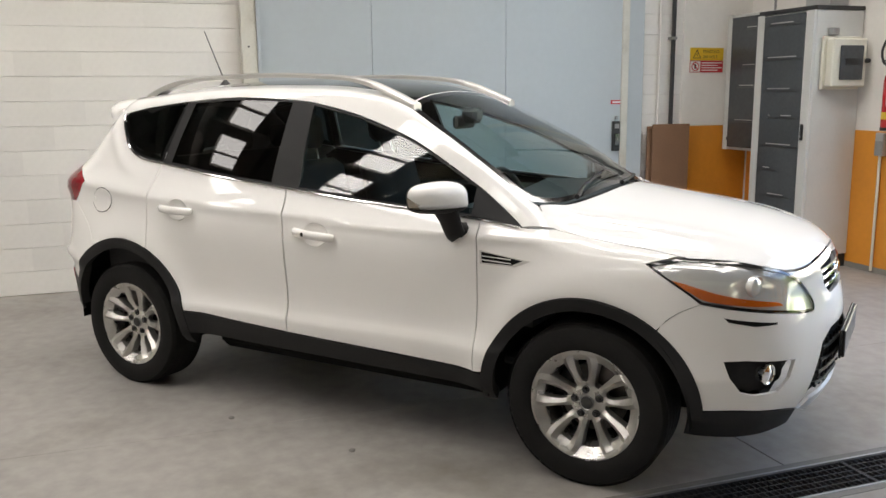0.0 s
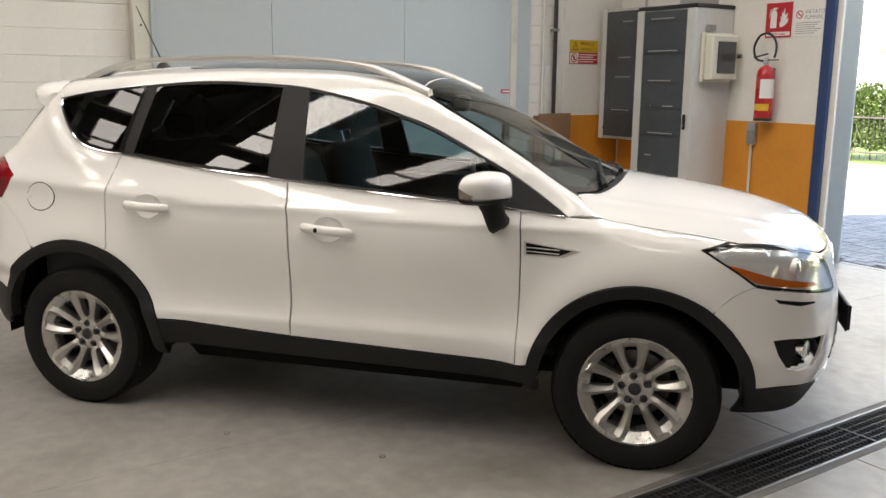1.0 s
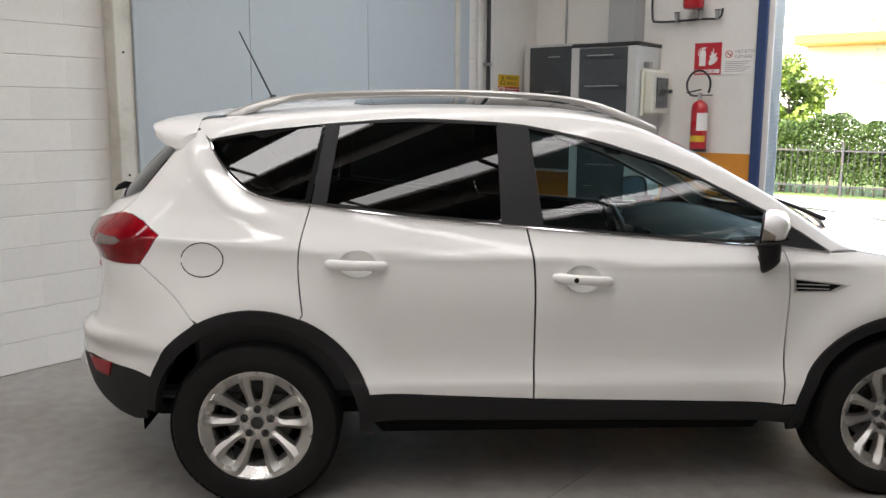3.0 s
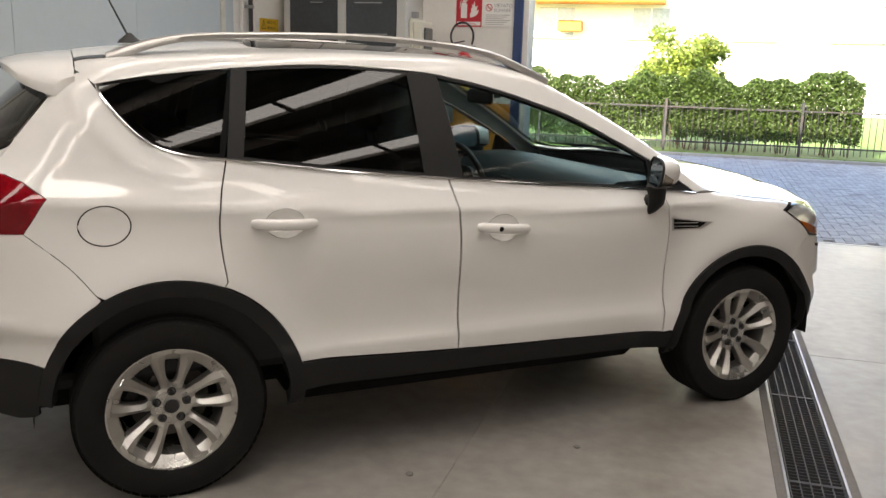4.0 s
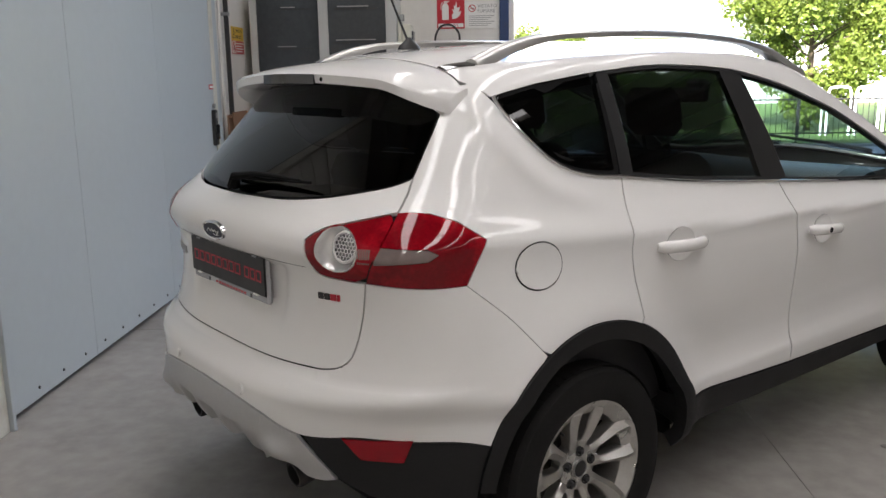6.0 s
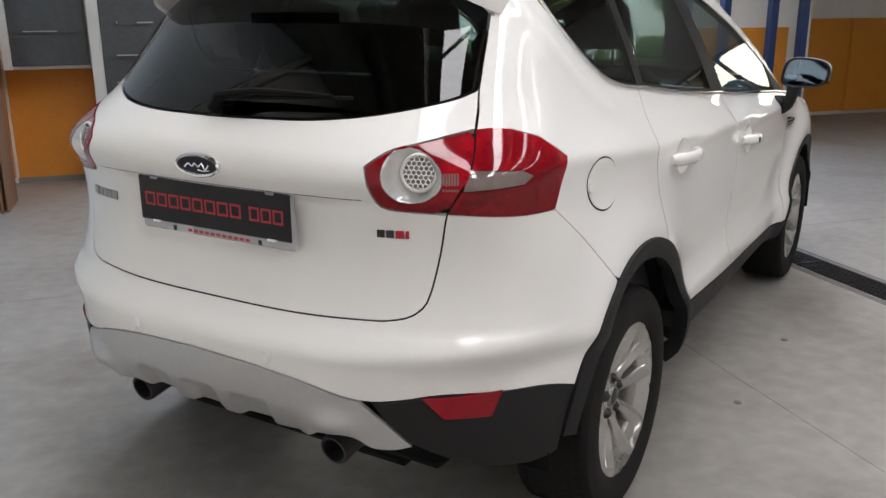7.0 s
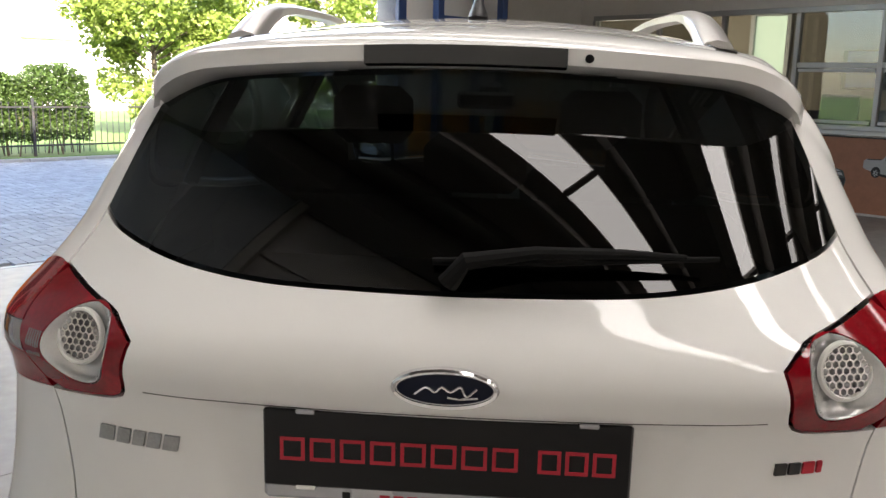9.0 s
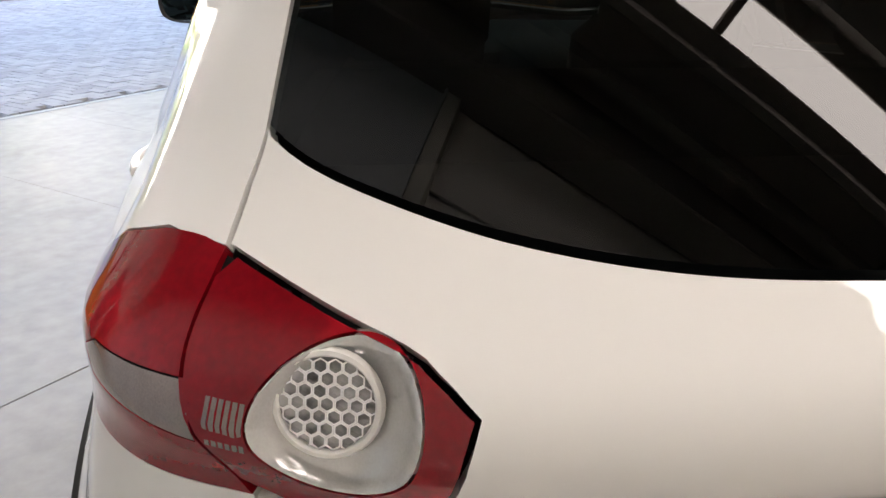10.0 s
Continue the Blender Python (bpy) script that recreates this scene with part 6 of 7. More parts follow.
for cx, sy, turn in ((1.345, -1, 8), (1.345, 1, 30), (-1.345, -1, -2), (-1.345, 1, 50)):
    wheel = part("wheel", tyre, TYRE, car, "black road tyre on a ten-spoke silver alloy wheel", m=pose(cx, sy * .765, .345) @ pose(0, 0, 0, 90 if sy < 0 else -90, 0, 0) @ pose(0, 0, 0, 0, 0, turn))
    part("tread", tread_mesh, TYRE, wheel)
    part("rim", rim_mesh, ALLOY, wheel, "silver alloy rim", m=BROAD)
    part("hub", hub_mesh, ALLOY, wheel)
    for k in range(5):
        for mesh in spoke_meshes:
            part("spoke", mesh, ALLOY, wheel, m=pose(0, 0, 0, 0, 0, 72 * k) @ BROAD)
    part("hub_cap", cap_mesh, CABBLACK, wheel, "dark hub cap")
    part("cap_ring", ring_mesh, STEEL, wheel)
    part("valve", valve_mesh, CABBLACK, wheel, m=pose(0, 0, 0, 0, 0, 126))
    for k in range(5):
        part("wheel_nut", nut_mesh, DARKSTEEL, wheel, m=pose(0, 0, 0, 0, 0, 90 + 72 * k + 0) @ pose(.056, 0, .052))
    part("brake_disc", disc_mesh, BRAKE, wheel)
    part("caliper", caliper_mesh, DARKSTEEL, wheel, m=pose(0, 0, 0, 0, 0, 150))
    part("wheel_back", back_mesh, GAP, wheel)

# cabin
part("cabin_floor", Geo().box(-1.95, 1.0, -.74, .74, .42, .48, .02), CABIN, car)
part("cabin_side", Geo().box(-1.6, .85, -.79, -.74, .45, 1.06, .03), CABIN, car)
part("cabin_side", Geo().box(-1.6, .85, .74, .79, .45, 1.06, .03), CABIN, car)
dash_rings = []
for i in range(13):
    y = -.72 + 1.44 * i / 12
    b = .035 * math.exp(-((y - .36) / .2) ** 2)
    dash_rings.append([(1.05, y, .95), (1.02, y, 1.09), (.85, y, 1.112 + b * .3), (.66, y, 1.105 + b), (.56, y, 1.06 + b), (.52, y, .98), (.56, y, .82), (.66, y, .62), (1.05, y, .6)])
dash = part("dashboard", Geo().loft(dash_rings), DASH, car, "slate grey dashboard", smooth=50)
for y in (-.64, -.09, .09, .64):
    part("air_vent", Geo().box(.512, .535, y - .06, y + .06, .985, 1.035, .008), CABBLACK, dash)
part("console", Geo().box(-.2, .62, -.12, .12, .48, .74, .03), DASH, car)
wheel_m = pose(.43, .36, 1.0, 0, 68, 0)
steer = part("steering_wheel", Geo().lathe([(.19 + .016 * math.cos(a), .016 * math.sin(a)) for a in [2 * math.pi * k / 10 for k in range(11)]], 40), CABBLACK, car, "black steering wheel", m=wheel_m)
part("hub", Geo().box(-.07, .07, -.075, .075, -.03, .02, .03), CABIN, steer)
for a in (0, 90, 180):
    part("spoke", Geo().box(.05, .185, -.018, .018, -.012, .006, .005, pose(0, 0, 0, 0, 0, a - 90)), SATIN, steer)
part("column", Geo().tube([(.45, .36, .99), (.70, .36, .90)], .04, 12), CABBLACK, car)


def seat(x, y, wide, name):
    s = part(name, Geo().box(-.25, .27, -wide, wide, .0, .17, .06, pose(x, y, .56, 0, -6, 0)), CLOTH, car, "dark cloth seat", smooth=50)
    part("backrest", Geo().box(-.08, .07, -wide, wide, .0, .62, .055, pose(x - .26, y, .66, 0, -16, 0)), CLOTH, s, smooth=50)
    return s


for y in (-.37, .37):
    s = seat(.0, y, .25, "front_seat")
    part("headrest", Geo().box(-.045, .05, -.13, .13, 0, .19, .04, pose(-.43, y, 1.32, 0, -10, 0)), CLOTH, s, smooth=50)
    for k in (-.06, .06):
        part("headrest_post", Geo().tube([(-.40, y + k, 1.22), (-.43, y + k, 1.34)], .006, 6), CHROME, s)
s = seat(-.88, 0, .62, "rear_bench")
for y in (-.42, 0, .42):
    part("headrest", Geo().box(-.04, .045, -.12, .12, 0, .14, .035, pose(-1.27, y, 1.27, 0, -10, 0)), CLOTH, s, smooth=50)
part("parcel_shelf", Geo().box(-1.92, -1.22, -.60, .60, 1.10, 1.125, .01), CABIN, car)
part("room_mirror", Geo().box(.30, .33, -.12, .12, 1.42, 1.49, .015, pose(.0, 0, 0, 0, 0, 4)), CABBLACK, car)
part("mirror_mount", Geo().box(.33, .42, -.05, .05, 1.45, 1.53, .02), CABBLACK, car)

# ---- office front ----
GLZ = [5.94, 4.8, 3.77, 2.72, 1.66, .6, -.46, -1.5, -2.58]
band = thing("office_window", "long grey aluminium office window band with clear panes", "window", ROOM, kind="structure")
part("sill", Geo().box(X1 - .07, X1 + .2, -2.6, 5.96, 1.0, 1.06, .006), ALUFRAME, band, "grey window sill")
part("head_rail", Geo().box(X1 - .01, X1 + .08, -2.6, 5.96, 2.53, 2.6, .005), ALUFRAME, band)
part("bottom_rail", Geo().box(X1 - .01, X1 + .08, -2.6, 5.96, 1.06, 1.12, .005), ALUFRAME, band)
for g in GLZ:
    part("mullion", Geo().box(X1 - .012, X1 + .082, g - .03, g + .03, 1.12, 2.53, .005), ALUFRAME, band)
for k, (a, b) in enumerate(zip(GLZ[1:], GLZ)):
    part("pane", Geo().box(X1 + .03, X1 + .036, a + .03, b - .03, 1.12, 2.53, .001), OFFICEGLASS, band).visible_shadow = False
    if k >= 3:
        part("transom", Geo().box(X1 - .012, X1 + .082, a + .03, b - .03, 1.83, 1.90, .005), ALUFRAME, band)
        part("sash", Geo().box(X1 - .02, X1 - .012, a + .05, b - .05, 1.14, 1.18, .003).box(X1 - .02, X1 - .012, a + .05, b - .05, 1.78, 1.82, .003), ALUFRAME, band)
room = Geo().box(12.6, 12.8, -3, 6.5, 0, 3.1, .004).box(9.1, 12.8, -3.2, -3, 0, 3.1, .004).box(9.1, 12.8, 6.3, 6.5, 0, 3.0, .004)
setting("office_wall", room, OFFICEWALL, "beige office walls behind the windows")
setting("office_ceiling", Geo().box(9.1, 12.8, -3.2, 6.5, 3.0, 3.1, .004), WHITEWALL, "white office ceiling")
setting("office_floor", Geo().box(9.1, 12.8, -3.2, 6.5, -.06, 0.0, .004), KERB, "grey office floor")
# Added fill lamp before the closed end wall; there is no window here.
fill_lamp = new("office_fill", bpy.data.lights.new("office_fill", "AREA"))
fill_lamp.data.shape, fill_lamp.data.size, fill_lamp.data.size_y, fill_lamp.data.energy = "RECTANGLE", 2.6, 1.6, 9
fill_lamp.data.color = (1, .88, .70)
fill_lamp.matrix_world = ROOM @ look((10.9, 6.27, 2.0), (10.9, 0, 1.6))
for y in (2.6, 1.4, .2):
    desk = thing("desk", "plain office desk behind the window", "desk", ROOM @ pose(9.75, y, 0), "desks in the office")
    part("top", Geo().box(-.4, .4, -.55, .55, .72, .75, .004), OFFICEWALL, desk)
    for lx in (-.36, .33):
        part("leg", Geo().box(lx, lx + .03, -.5, .5, 0, .72, .004), ALUFRAME, desk)
for y, h in ((2.7, .40), (2.35, .62), (1.75, .30)):
    mon = thing("monitor", "black office monitor on a desk", "monitor", ROOM @ pose(9.6, y, .75))
    part("foot", Geo().box(-.08, .08, -.1, .1, 0, .015, .004), CABBLACK, mon)
    part("stem", Geo().box(-.015, .015, -.02, .02, .015, .16, .003), CABBLACK, mon)
    part("screen", Geo().box(-.02, .02, -.25, .25, .13, .13 + h, .006), CABBLACK, mon)
for ox, y, top in ((9.75, 3.8, 1.57), (10.4, 4.35, 1.22), (10.5, 2.1, 1.3)):
    oc = thing("office_chair", "black high-backed office chair", "chair", ROOM @ pose(ox, y, 0), "office chairs")
    part("seat", Geo().box(-.25, .25, -.25, .25, .45, .54, .03), CABBLACK, oc)
    part("backrest", Geo().loft([[(.2 + .06 * k, -w, z), (.28 + .06 * k, -w * .9, z), (.28 + .06 * k, w * .9, z), (.2 + .06 * k, w, z)] for k, (w, z) in enumerate(((.19, .55), (.23, .55 + (top - .55) * .4), (.22, .55 + (top - .55) * .7), (.17, top - .02), (.12, top)))]), CABBLACK, oc)
    part("column", Geo().tube([(0, 0, .06), (0, 0, .45)], .03, 10), CABBLACK, oc)
    for k in range(5):
        part("foot", Geo().box(0, .3, -.02, .02, .03, .07, .006, pose(0, 0, 0, 0, 0, 72 * k)), CABBLACK, oc)
low = thing("low_cupboard", "plain beige low cupboard behind the office window", "cupboard", ROOM @ pose(9.6, 4.85, 0))
part("body", Geo().box(-.28, .28, -.45, .45, .05, 1.02, .006), OFFICEWALL, low)
part("plinth", Geo().box(-.25, .25, -.43, .43, 0, .05, .003), CABBLACK, low)
part("top", Geo().box(-.30, .30, -.47, .47, 1.02, 1.05, .005), ALUFRAME, low)
prn = thing("printer", "dark grey office printer on a low cupboard", "printer", ROOM @ pose(9.6, 4.85, 1.05))
part("body", Geo().box(-.2, .2, -.2, .2, 0, .26, .02), CABBLACK, prn)
part("lid", Geo().box(-.19, .19, -.19, .19, .262, .33, .02), PLASTIC, prn)
part("tray", Geo().box(-.33, -.2, -.14, .14, .05, .07, .005), ALUFRAME, prn)
part("panel", Geo().box(-.215, -.2, -.17, -.05, .18, .25, .004), SIGNGREY, prn)
cup_thing = thing("paper_cup", "white paper cup beside the printer", "cup", ROOM @ pose(9.5, 4.55, 1.05))
part("wall", Geo().lathe([(0, 0), (.03, 0), (.04, .11), (.037, .11), (.028, .005), (0, .005)], 16), SIGNWHITE, cup_thing)
glazed = thing("glazed_door", "glazed outer door of the office with a pane glowing for daylight", "door", ROOM, kind="structure")
for ya, yb, za, zb in ((4.42, 4.50, 0, 2.9), (5.08, 5.16, 0, 2.9), (4.50, 5.08, 2.82, 2.9), (4.50, 5.08, .9, .98), (4.50, 5.08, 0, .12)):
    part("frame", Geo().box(12.52, 12.598, ya, yb, za, zb, .005), ALUFRAME, glazed)
part("pane", Geo().box(12.585, 12.594, 4.50, 5.08, .98, 2.82, .001), DAYGLOW, glazed, "pane that glows in place of daylight")
part("panel", Geo().box(12.57, 12.594, 4.50, 5.08, .12, .9, .003), ALUFRAME, glazed)
disp = thing("wall_display", "wall-hung display with blue pictures", "display", ROOM)
part("case", Geo().box(12.54, 12.599, 2.1, 3.5, 1.58, 2.22, .006), CABBLACK, disp)
for y, z in ((2.17, 1.92), (2.84, 1.92), (2.17, 1.62), (2.84, 1.62)):
    part("picture", Geo().box(12.535, 12.54, y, y + .58, z, z + .28, .001), SCREENPIC, disp)

# poster along the low office wall: flat print of pickups on reddish ground
poster = thing("wall_poster", "long printed poster of parked pickups on a terracotta ground", "poster", ROOM)
part("print_ground", Geo().box(X1 - .006, X1, -2.6, 3.80, .03, .97, .001), POSTERBASE, poster)


def flat_car(y0, length, mat, z0, high):
    """A pickup drawn as flat shapes; it faces -y."""
    m = Matrix(((0, 0, -1, X1 - .006), (-1, 0, 0, y0), (0, 1, 0, z0), (0, 0, 0, 1)))
    k = length
    def flat(name, pts, z, mt, par):
        return part(name, Geo().plate([(a * k, b * high) for a, b in pts], z, z + .0009, m), mt, par)

    shape = [(.0, .54), (.004, .76), (.04, .84), (.235, .85), (.27, .97), (.34, 1.0), (.53, .985), (.62, .92), (.765, .73), (.90, .69), (.975, .63), (1.0, .46), (.985, .25), (.80, .12), (.72, .12), (.58, .2), (.28, .33), (.2, .36), (.03, .47)]
    flat("print_shade", [(.06, .42), (.24, .26), (.6, .08), (.98, .06), (1.0, .22), (.6, .3)], 0, POSTERDARK, poster)
    body = flat("print_body", shape, .0008, mat, poster)
    flat("print_light", [(.25, .70), (.58, .60), (.70, .52), (.70, .47), (.56, .52), (.25, .62)], .0018, POSTERSILVER, body)
    flat("print_light", [(.64, .71), (.77, .715), (.90, .68), (.96, .62), (.86, .60), (.72, .64)], .0018, POSTERSILVER, body)
    flat("print_glass", [(.268, .82), (.285, .955), (.40, .965), (.405, .775)], .0018, POSTERDARK, body)
    flat("print_glass", [(.415, .77), (.41, .965), (.485, .945), (.565, .71), (.50, .72)], .0018, POSTERDARK, body)
    flat("print_glass", [(.505, .965), (.61, .905), (.755, .725), (.61, .71)], .0018, POSTERDARK, body)
    flat("print_trim", [(.04, .80), (.22, .815), (.22, .85), (.05, .835)], .0018, POSTERDARK, body)
    flat("print_trim", [(.90, .48), (.995, .50), (.985, .28), (.88, .22)], .0018, POSTERDARK, body)
    flat("print_lamp", [(.88, .62), (.965, .59), (.975, .54), (.90, .56)], .0027, POSTERSILVER, body)
    flat("print_mirror", [(.525, .76), (.56, .77), (.575, .73), (.53, .71)], .0027, POSTERSILVER, body)
    for wx, wy, wr in ((.165, .36, .155), (.675, .19, .185)):
        ring = [(math.cos(2 * math.pi * i / 28), math.sin(2 * math.pi * i / 28)) for i in range(28)]
        flat("print_arch", [(wx + .82 * wr * 1.22 * high / k * c, wy + .03 + wr * 1.22 * s) for c, s in ring], .0022, POSTERDARK, body)
        flat("print_wheel", [(wx + .8 * wr * high / k * c, wy + wr * s) for c, s in ring], .0032, POSTERDARK, body)
        for i in range(6):
            a = 2 * math.pi * i / 6 + .3
            flat("print_spoke", [(wx + .8 * wr * .72 * high / k * math.cos(a + d) * q, wy + wr * .72 * math.sin(a + d) * q) for d, q in ((-.25, 1), (.25, 1), (.5, .2), (-.5, .2))], .0042, POSTERSILVER, body)


flat_car(3.66, 1.75, POSTERCAR, .12, .68)
flat_car(1.72, .95, POSTERSILVER, .42, .36)
flat_car(.6, 1.6, POSTERCAR, .12, .66)
part("poster_rail", Geo().box(X1 - .012, X1, -2.6, 3.82, .97, .985, .002), CABBLACK, poster)

tri = thing("tripod", "small silver camera tripod with black head", "tripod", ROOM @ pose(8.25, 5.35, 0))
for k in range(3):
    a = radians(90 + 120 * k + 20)
    leg = part("leg", Geo().tube([(.04 * math.cos(a), .04 * math.sin(a), .72), (.40 * math.cos(a), .40 * math.sin(a), .0)], [.016, .010], 8), STEEL, tri)
    part("foot", Geo().lathe([(0, 0), (.014, 0), (.014, .03), (0, .03)], 8), CABBLACK, leg, m=pose(.40 * math.cos(a), .40 * math.sin(a), 0))
    part("brace", Geo().tube([(0, 0, .42), (.22 * math.cos(a), .22 * math.sin(a), .36)], .006, 6), STEEL, tri)
part("centre_column", Geo().tube([(0, 0, .40), (0, 0, .9)], .014, 8), STEEL, tri)
part("head", Geo().box(-.05, .05, -.04, .04, .88, .98, .012), CABBLACK, tri)
part("pan_handle", Geo().tube([(0, 0, .92), (.05, -.24, .86)], .010, 8), CABBLACK, tri)

# ---- the yard ----
setting("ground", Geo().box(-300, 300, -300, 400, -.4, -.09, 0), GRASS, "wide ground round the hall")
setting("pavement", Geo().box(-14, 22, 4.92, 13.7, -.09, -.035, 0), SAND, "sand bed between the yard pavers")
pave_rest = Geo()
rng = random.Random(3)


def paver(geo, x, y, turned, dz):
    a, b = (.048, .098) if turned else (.098, .048)
    geo.add([(x - a, y - b, -.035), (x + a, y - b, -.035), (x + a, y + b, -.035), (x - a, y + b, -.035), (x - a + .003, y - b + .003, dz), (x + a - .003, y - b + .003, dz), (x + a - .003, y + b - .003, dz), (x - a + .003, y + b - .003, dz)],
            [(4, 5, 6, 7), (0, 1, 5, 4), (1, 2, 6, 5), (2, 3, 7, 6), (3, 0, 4, 7)])


near_pavers = []
for i in range(-80, 150):
    for j in range(0, 90):
        # herringbone of 200 x 100 stones
        k = (i - j) % 4
        cx, cy = i * .1, 5.06 + j * .1
        if cy > 13.55 or not -8 < cx < 14:
            continue
        if k == 0:
            spot = (cx + .1, cy + .05, False)
        elif k == 2:
            spot = (cx + .05, cy, True) if False else None
        else:
            spot = None
        if k == 3:
            spot = (cx + .05, cy + .1, True)
        if spot is None:
            continue
        dz = -.008 + rng.uniform(-.0025, .0025)
        if 2.0 < cx < 4.2 and cy < 6.5 and len(near_pavers) < 300:
            near_pavers.append((*spot, dz))
        else:
            paver(pave_rest, *spot, dz)
solid("yard_pavers", pave_rest, PAVER, "grey concrete block paving of the yard in herringbone bond", "paving", ROOM, kind="stuff", smooth=0)
kerb = Geo()
for i in range(28):
    kerb.box(-9 + i * 1.0, -8.01 + i * 1.0, 13.6, 13.75, -.09, .045, .012)
setting("kerb", kerb, KERB, "low concrete kerb along the hedge")
setting("lawn", Geo().box(-60, 70, 13.75, 40, -.09, .06, .01), GRASS, "sunlit lawn beyond the fence")


def leaves(count, place, size, seed, slim=.55):
    """Many small bent leaves at places drawn by place(rng)."""
    r = random.Random(seed)
    g = Geo()
    for _ in range(count):
        p = Vector(place(r))
        a, b = Vector((r.uniform(-1, 1), r.uniform(-1, 1), r.uniform(-.6, 1))).normalized(), Vector((r.uniform(-1, 1), r.uniform(-1, 1), r.uniform(-1, 1)))
        b = a.cross(b).normalized()
        c = a.cross(b) * .25
        s = size * r.uniform(.6, 1.3)
        g.add([p - a * s, p + b * s * slim, p + a * s + c * s, p - b * s * slim], [(0, 1, 2), (0, 2, 3)])
    return g


def hedge_spot(x0, x1, y0, y1, top):
    def draw(r):
        x = r.uniform(x0, x1)
        h = top + .10 * math.sin(x * 2.1) + .07 * math.sin(x * 5.3 + 1) + .05 * math.sin(x * 11.7)
        z = r.uniform(.12, 1) ** .75 * h
        y = r.uniform(y0, y1) if r.random() < .35 or z > h - .12 else y0 + abs(r.gauss(0, .13)) - .05 * math.sin(x * 4 + z * 5)
        if r.random() < .25 and z < .45:
            z += .5
        return (x, y + .04 * math.sin(z * 9 + x * 7), z)
    return draw


for x0, x1, top, seed in ((-7.0, -3.2, 1.45, 11), (-3.3, 1.0, 1.5, 12), (1.0, 4.25, 1.55, 13)):
    hd = thing("hedge", "dense green hedge with sunlit top behind the fence", "hedge", ROOM, "hedges along the yard")
    part("leaves", leaves(36000, hedge_spot(x0, x1, 13.86, 14.75, top), .032, seed), LEAF, hd, smooth=0, kind="stuff")
    stems = Geo()
    r = random.Random(seed)
    for _ in range(int((x1 - x0) * 9)):
        x, y = r.uniform(x0, x1), r.uniform(13.95, 14.5)
        stems.tube([(x, y, .0), (x + r.uniform(-.1, .1), y + r.uniform(-.1, .1), .5), (x + r.uniform(-.25, .25), y + r.uniform(-.2, .2), 1.1)], [.016, .011, .005], 5)
    part("stem", stems, BARK, hd, "brown woody stems", kind="stuff")


def tree(x, y, height, spread, seed, count, name="tree", leaf=.07, bole=.35):
    t = thing(name, "leafy green " + ("shrub" if name == "shrub" else "tree") + " in sunlight on the lawn", name, ROOM @ pose(x, y, .05))
    r = random.Random(seed)
    wood = Geo().tube([(0, 0, 0), (.03, .02, height * .3), (-.02, .05, height * .6), (.02, 0, height * .9)], [.035 * height * .5, .028 * height * .5, .018 * height * .5, .006], 8)
    clumps = []
    for k in range(26):
        a, z = r.uniform(0, 6.28), height * r.uniform(bole, 1)
        rad = spread * (1 - abs((z / height - .62) / .5) ** 2.2 * .75) * r.uniform(.45, 1)
        tip = (rad * math.cos(a), rad * math.sin(a), z)
        wood.tube([(0, 0, z * .72), (tip[0] * .5, tip[1] * .5, z * .88), tip], [.012 * height * .4, .008 * height * .4, .003], 5)
        clumps.append((tip, spread * r.uniform(.22, .4)))

    def spot(q):
        (cx, cy, cz), s = q.choice(clumps)
        d = Vector((q.gauss(0, 1), q.gauss(0, 1), q.gauss(0, .8))).normalized() * s * q.random() ** .35
        return (cx + d.x, cy + d.y, cz + d.z)
    part("trunk", wood, BARK, t)
    part("crown", leaves(count, spot, leaf, seed), LEAFTREE, t, smooth=0, kind="stuff")


tree(.85, 15.4, 2.3, 1.0, 21, 11000, "shrub", .05, .3)
tree(7.3, 17.5, 4.9, 1.75, 22, 20000, "tree", .07, .1)
tree(9.6, 20.5, 7.0, 2.2, 23, 15000, "tree", .09, .2)
tree(-5.4, 22.0, 3.0, 1.3, 24, 8000, "tree", .08, .25)
tree(13.5, 18.5, 5.5, 2.0, 26, 9000, "tree", .09, .2)

fence = thing("fence", "dark iron railing fence along the lawn", "fence", ROOM)
bar_mesh = Geo().tube([(0, 0, 0), (0, 0, .88)], .007, 6).lathe([(0, .92), (.013, .89), (.0, .86)], 6).mesh("bar", FENCE)
for i in range(200):
    part("bar", bar_mesh, FENCE, fence, m=pose(-7 + i * .115, 13.82, .12))
for z in (.24, .92):
    part("rail", Geo().box(-7.1, 16.1, 13.805, 13.835, z, z + .03, .003), FENCE, fence)
for i in range(10):
    part("post", Geo().box(-7.05 + i * 2.55, -7.0 + i * 2.55, 13.795, 13.845, .05, 1.10, .005), FENCE, fence)

house = thing("apartment_building", "white rendered building with rows of windows and an orange awning", "building", ROOM @ pose(6, 34, 0))
part("wall", Geo().box(-32, 26, 0, 9, 0, 11, .05), FACADE, house)
part("roof", Geo().box(-32.4, 26.4, -.5, 9.5, 11, 11.35, .05), KERB, house)
win_wall = [(wx, wz) for wz in (3.0, 5.4, 8.0) for wx in range(-28, 24, 4)]
glass_mesh = Geo().box(.2, 1.7, -.03, .0, 0, 1.2, .005).mesh("window", SHUTTER)
sill_mesh = Geo().box(-.1, 2.0, -.14, .0, -.1, 0, .01).mesh("sill", KERB)
bar2_mesh = Geo().box(.92, .98, -.05, -.03, 0, 1.25, .004).mesh("window_bar", SIGNWHITE)
for wx, wz in win_wall:
    w = part("window", glass_mesh, SHUTTER, house, m=pose(wx, 0, wz))
    part("sill", sill_mesh, KERB, w)
    part("window_bar", bar2_mesh, SIGNWHITE, w)
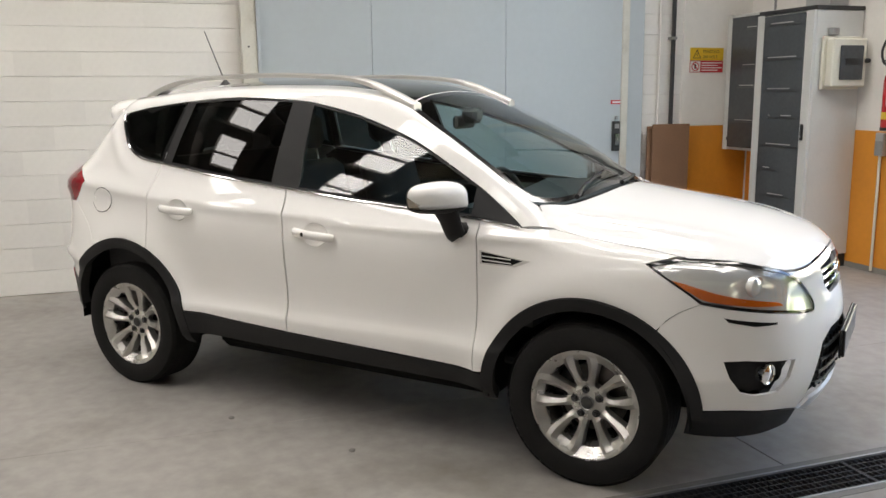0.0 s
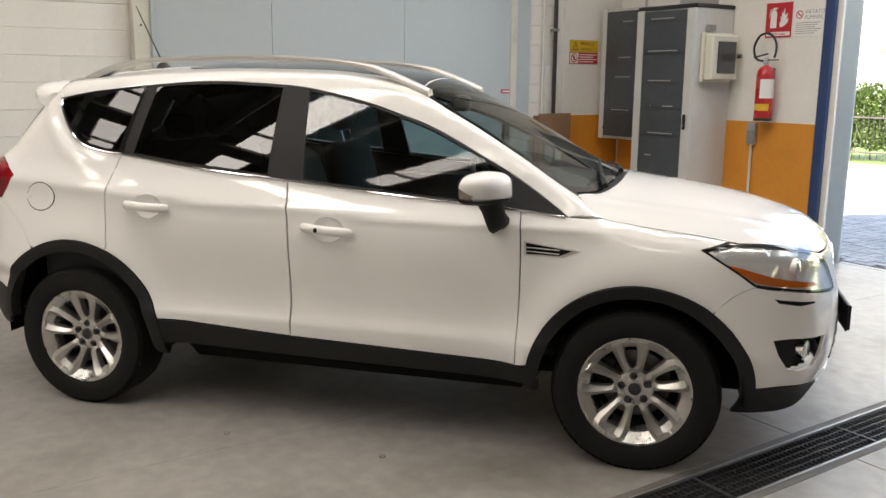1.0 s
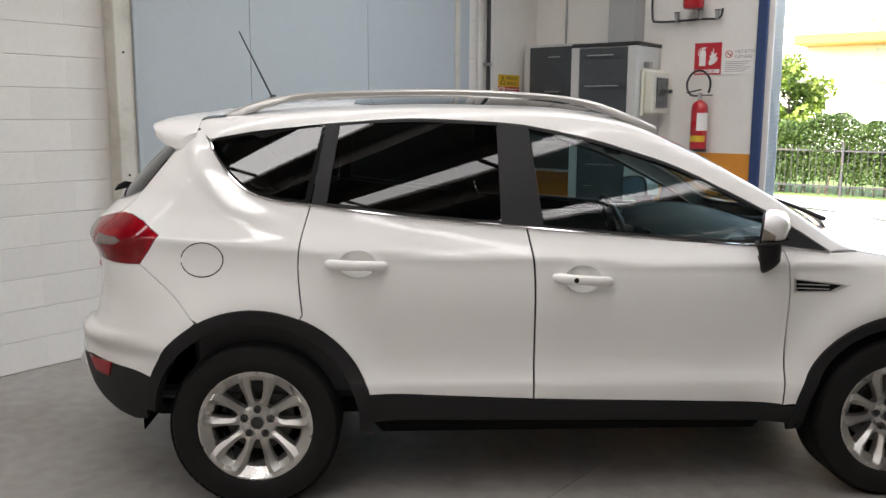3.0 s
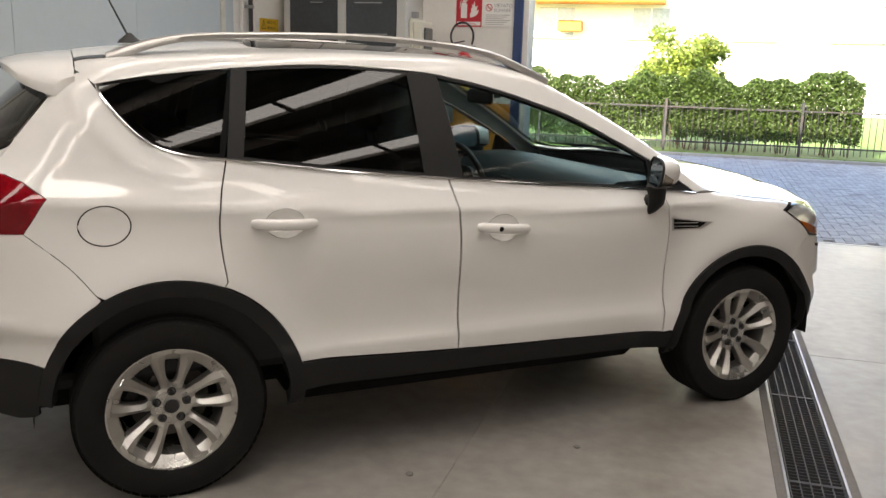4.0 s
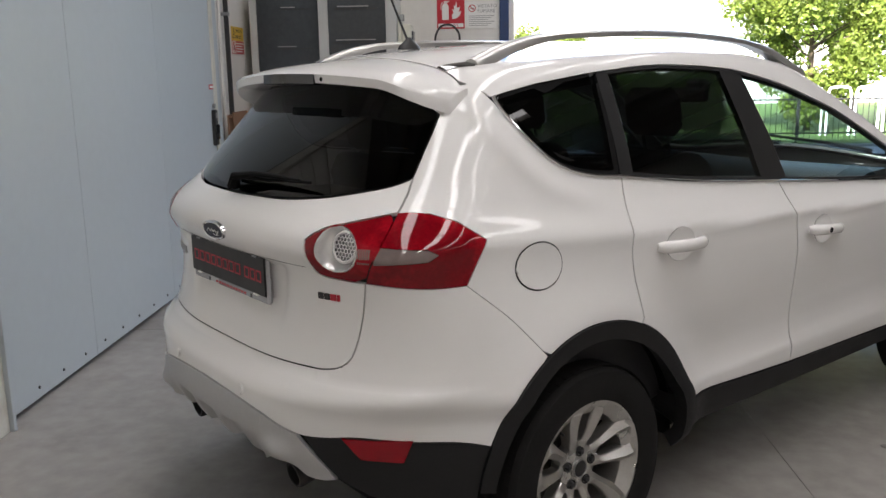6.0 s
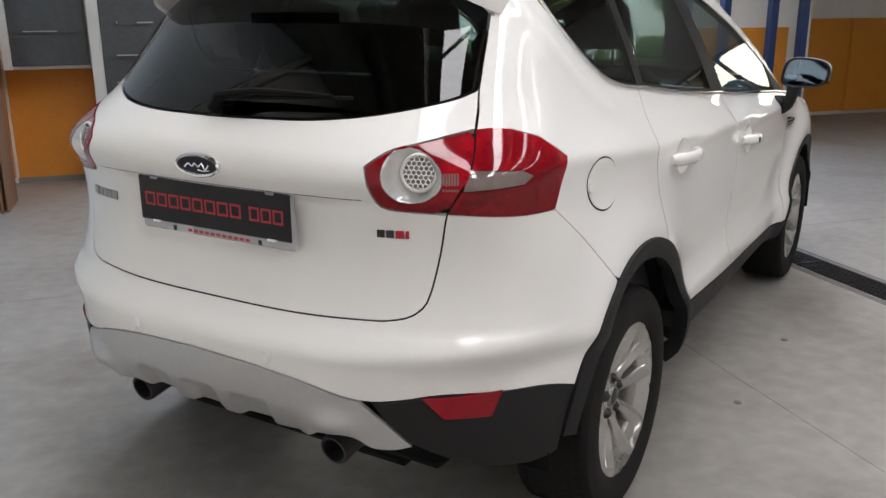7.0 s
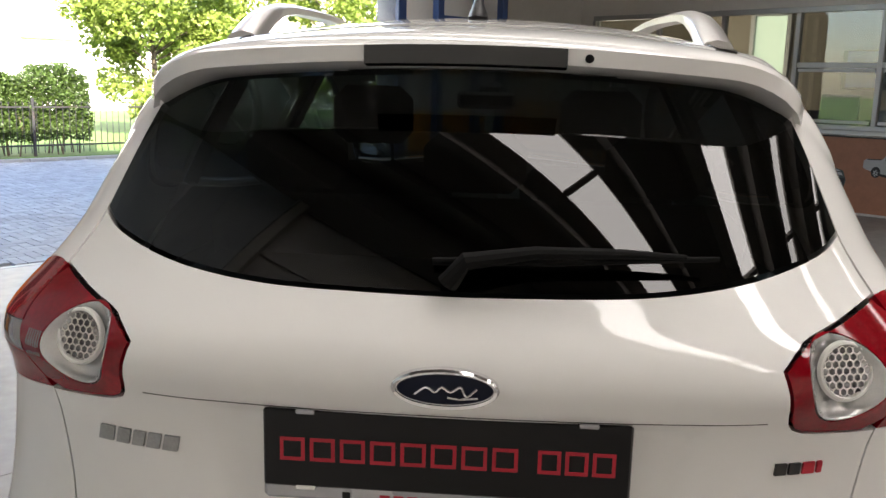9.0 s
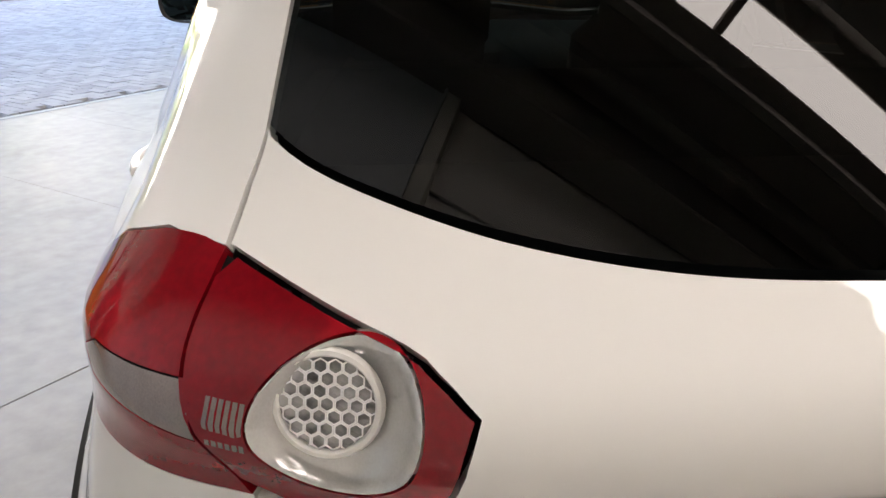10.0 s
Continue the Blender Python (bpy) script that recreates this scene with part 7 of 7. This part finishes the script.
part("awning", Geo().box(-14.5, -6.5, -1.6, 0, 4.35, 4.75, .03), AWNING, house, "orange awning")
part("awning", Geo().box(-10.9, -9.9, -.5, 0, 3.2, 3.65, .03), AWNING, house, "small orange awning")
van_row = thing("bicycle_rack", "pale tubular rack on the lawn path", "rack", ROOM)
for i in range(5):
    part("hoop", Geo().tube(cat([(6.4 + i * .62, 15.6, .05), (6.4 + i * .62, 15.6, 1.0), (6.55 + i * .62, 15.6, 1.12), (6.75 + i * .62, 15.6, 1.12), (6.9 + i * .62, 15.6, 1.0), (6.9 + i * .62, 15.6, .05)], .05), .03, 8), SIGNWHITE, van_row)

# ---- pieces of the setting, last ----
def course_piece(long):
    """A wall block with worn upper and lower edges."""
    edge = ((X0, 0), (X0 + .005, 0), (X0 + .008, .003), (X0 + .008, .1885), (X0 + .005, .1915), (X0, .1915))
    return Geo().loft([[(x, y, z) for x, z in edge] for y in (0, long)])


block_mesh = course_piece(.4937).mesh("block", BLOCKS)
half_mesh = course_piece(.2467).mesh("block", BLOCKS)
wall_west = bpy.data.objects["wall_west"]
for row in range(16):
    for c in range(9):
        y = -.60 - .494 * (c + 1) - (.247 if row % 2 else 0)
        part("block", block_mesh, BLOCKS, wall_west, m=pose(0, y, .003 + row * .1955))
    if row % 2:
        part("block", half_mesh, BLOCKS, wall_west, m=pose(0, -.60 - .247, .003 + row * .1955))
setting("wall_west_rest", Geo().box(X0, X0 + .018, Y0, -5.32, 0, 3.2, .004), WHITEWALL, "white painted wall beyond the blocks")
for row in range(20):
    part("block", half_mesh, BLOCKS, wall_west, m=pose(0, 3.325, .003 + row * .1955))
    part("block", half_mesh, BLOCKS, wall_west, m=pose(0, 3.568, .003 + row * .1955))
pavement = bpy.data.objects["pavement"]
for turned in (False, True):
    g = Geo()
    paver(g, 0, 0, turned, 0)
    me = g.mesh("paver", PAVER_ONE, 0)
    for x, y, t, dz in near_pavers:
        if t == turned:
            part("paver", me, PAVER_ONE, pavement, m=pose(x, y, dz))
# small stones on the floor
for x, y, z in ((.303, -1.05, 0), (-.468, -1.02, 0)):
    solid("pebble", Geo().lathe([(0, .012), (.012, .009), (.016, .003), (.012, 0), (0, 0)], 7), KERB, "tiny grit stone on the concrete floor", "pebble", pose(x, y, z), "grit on the floor")
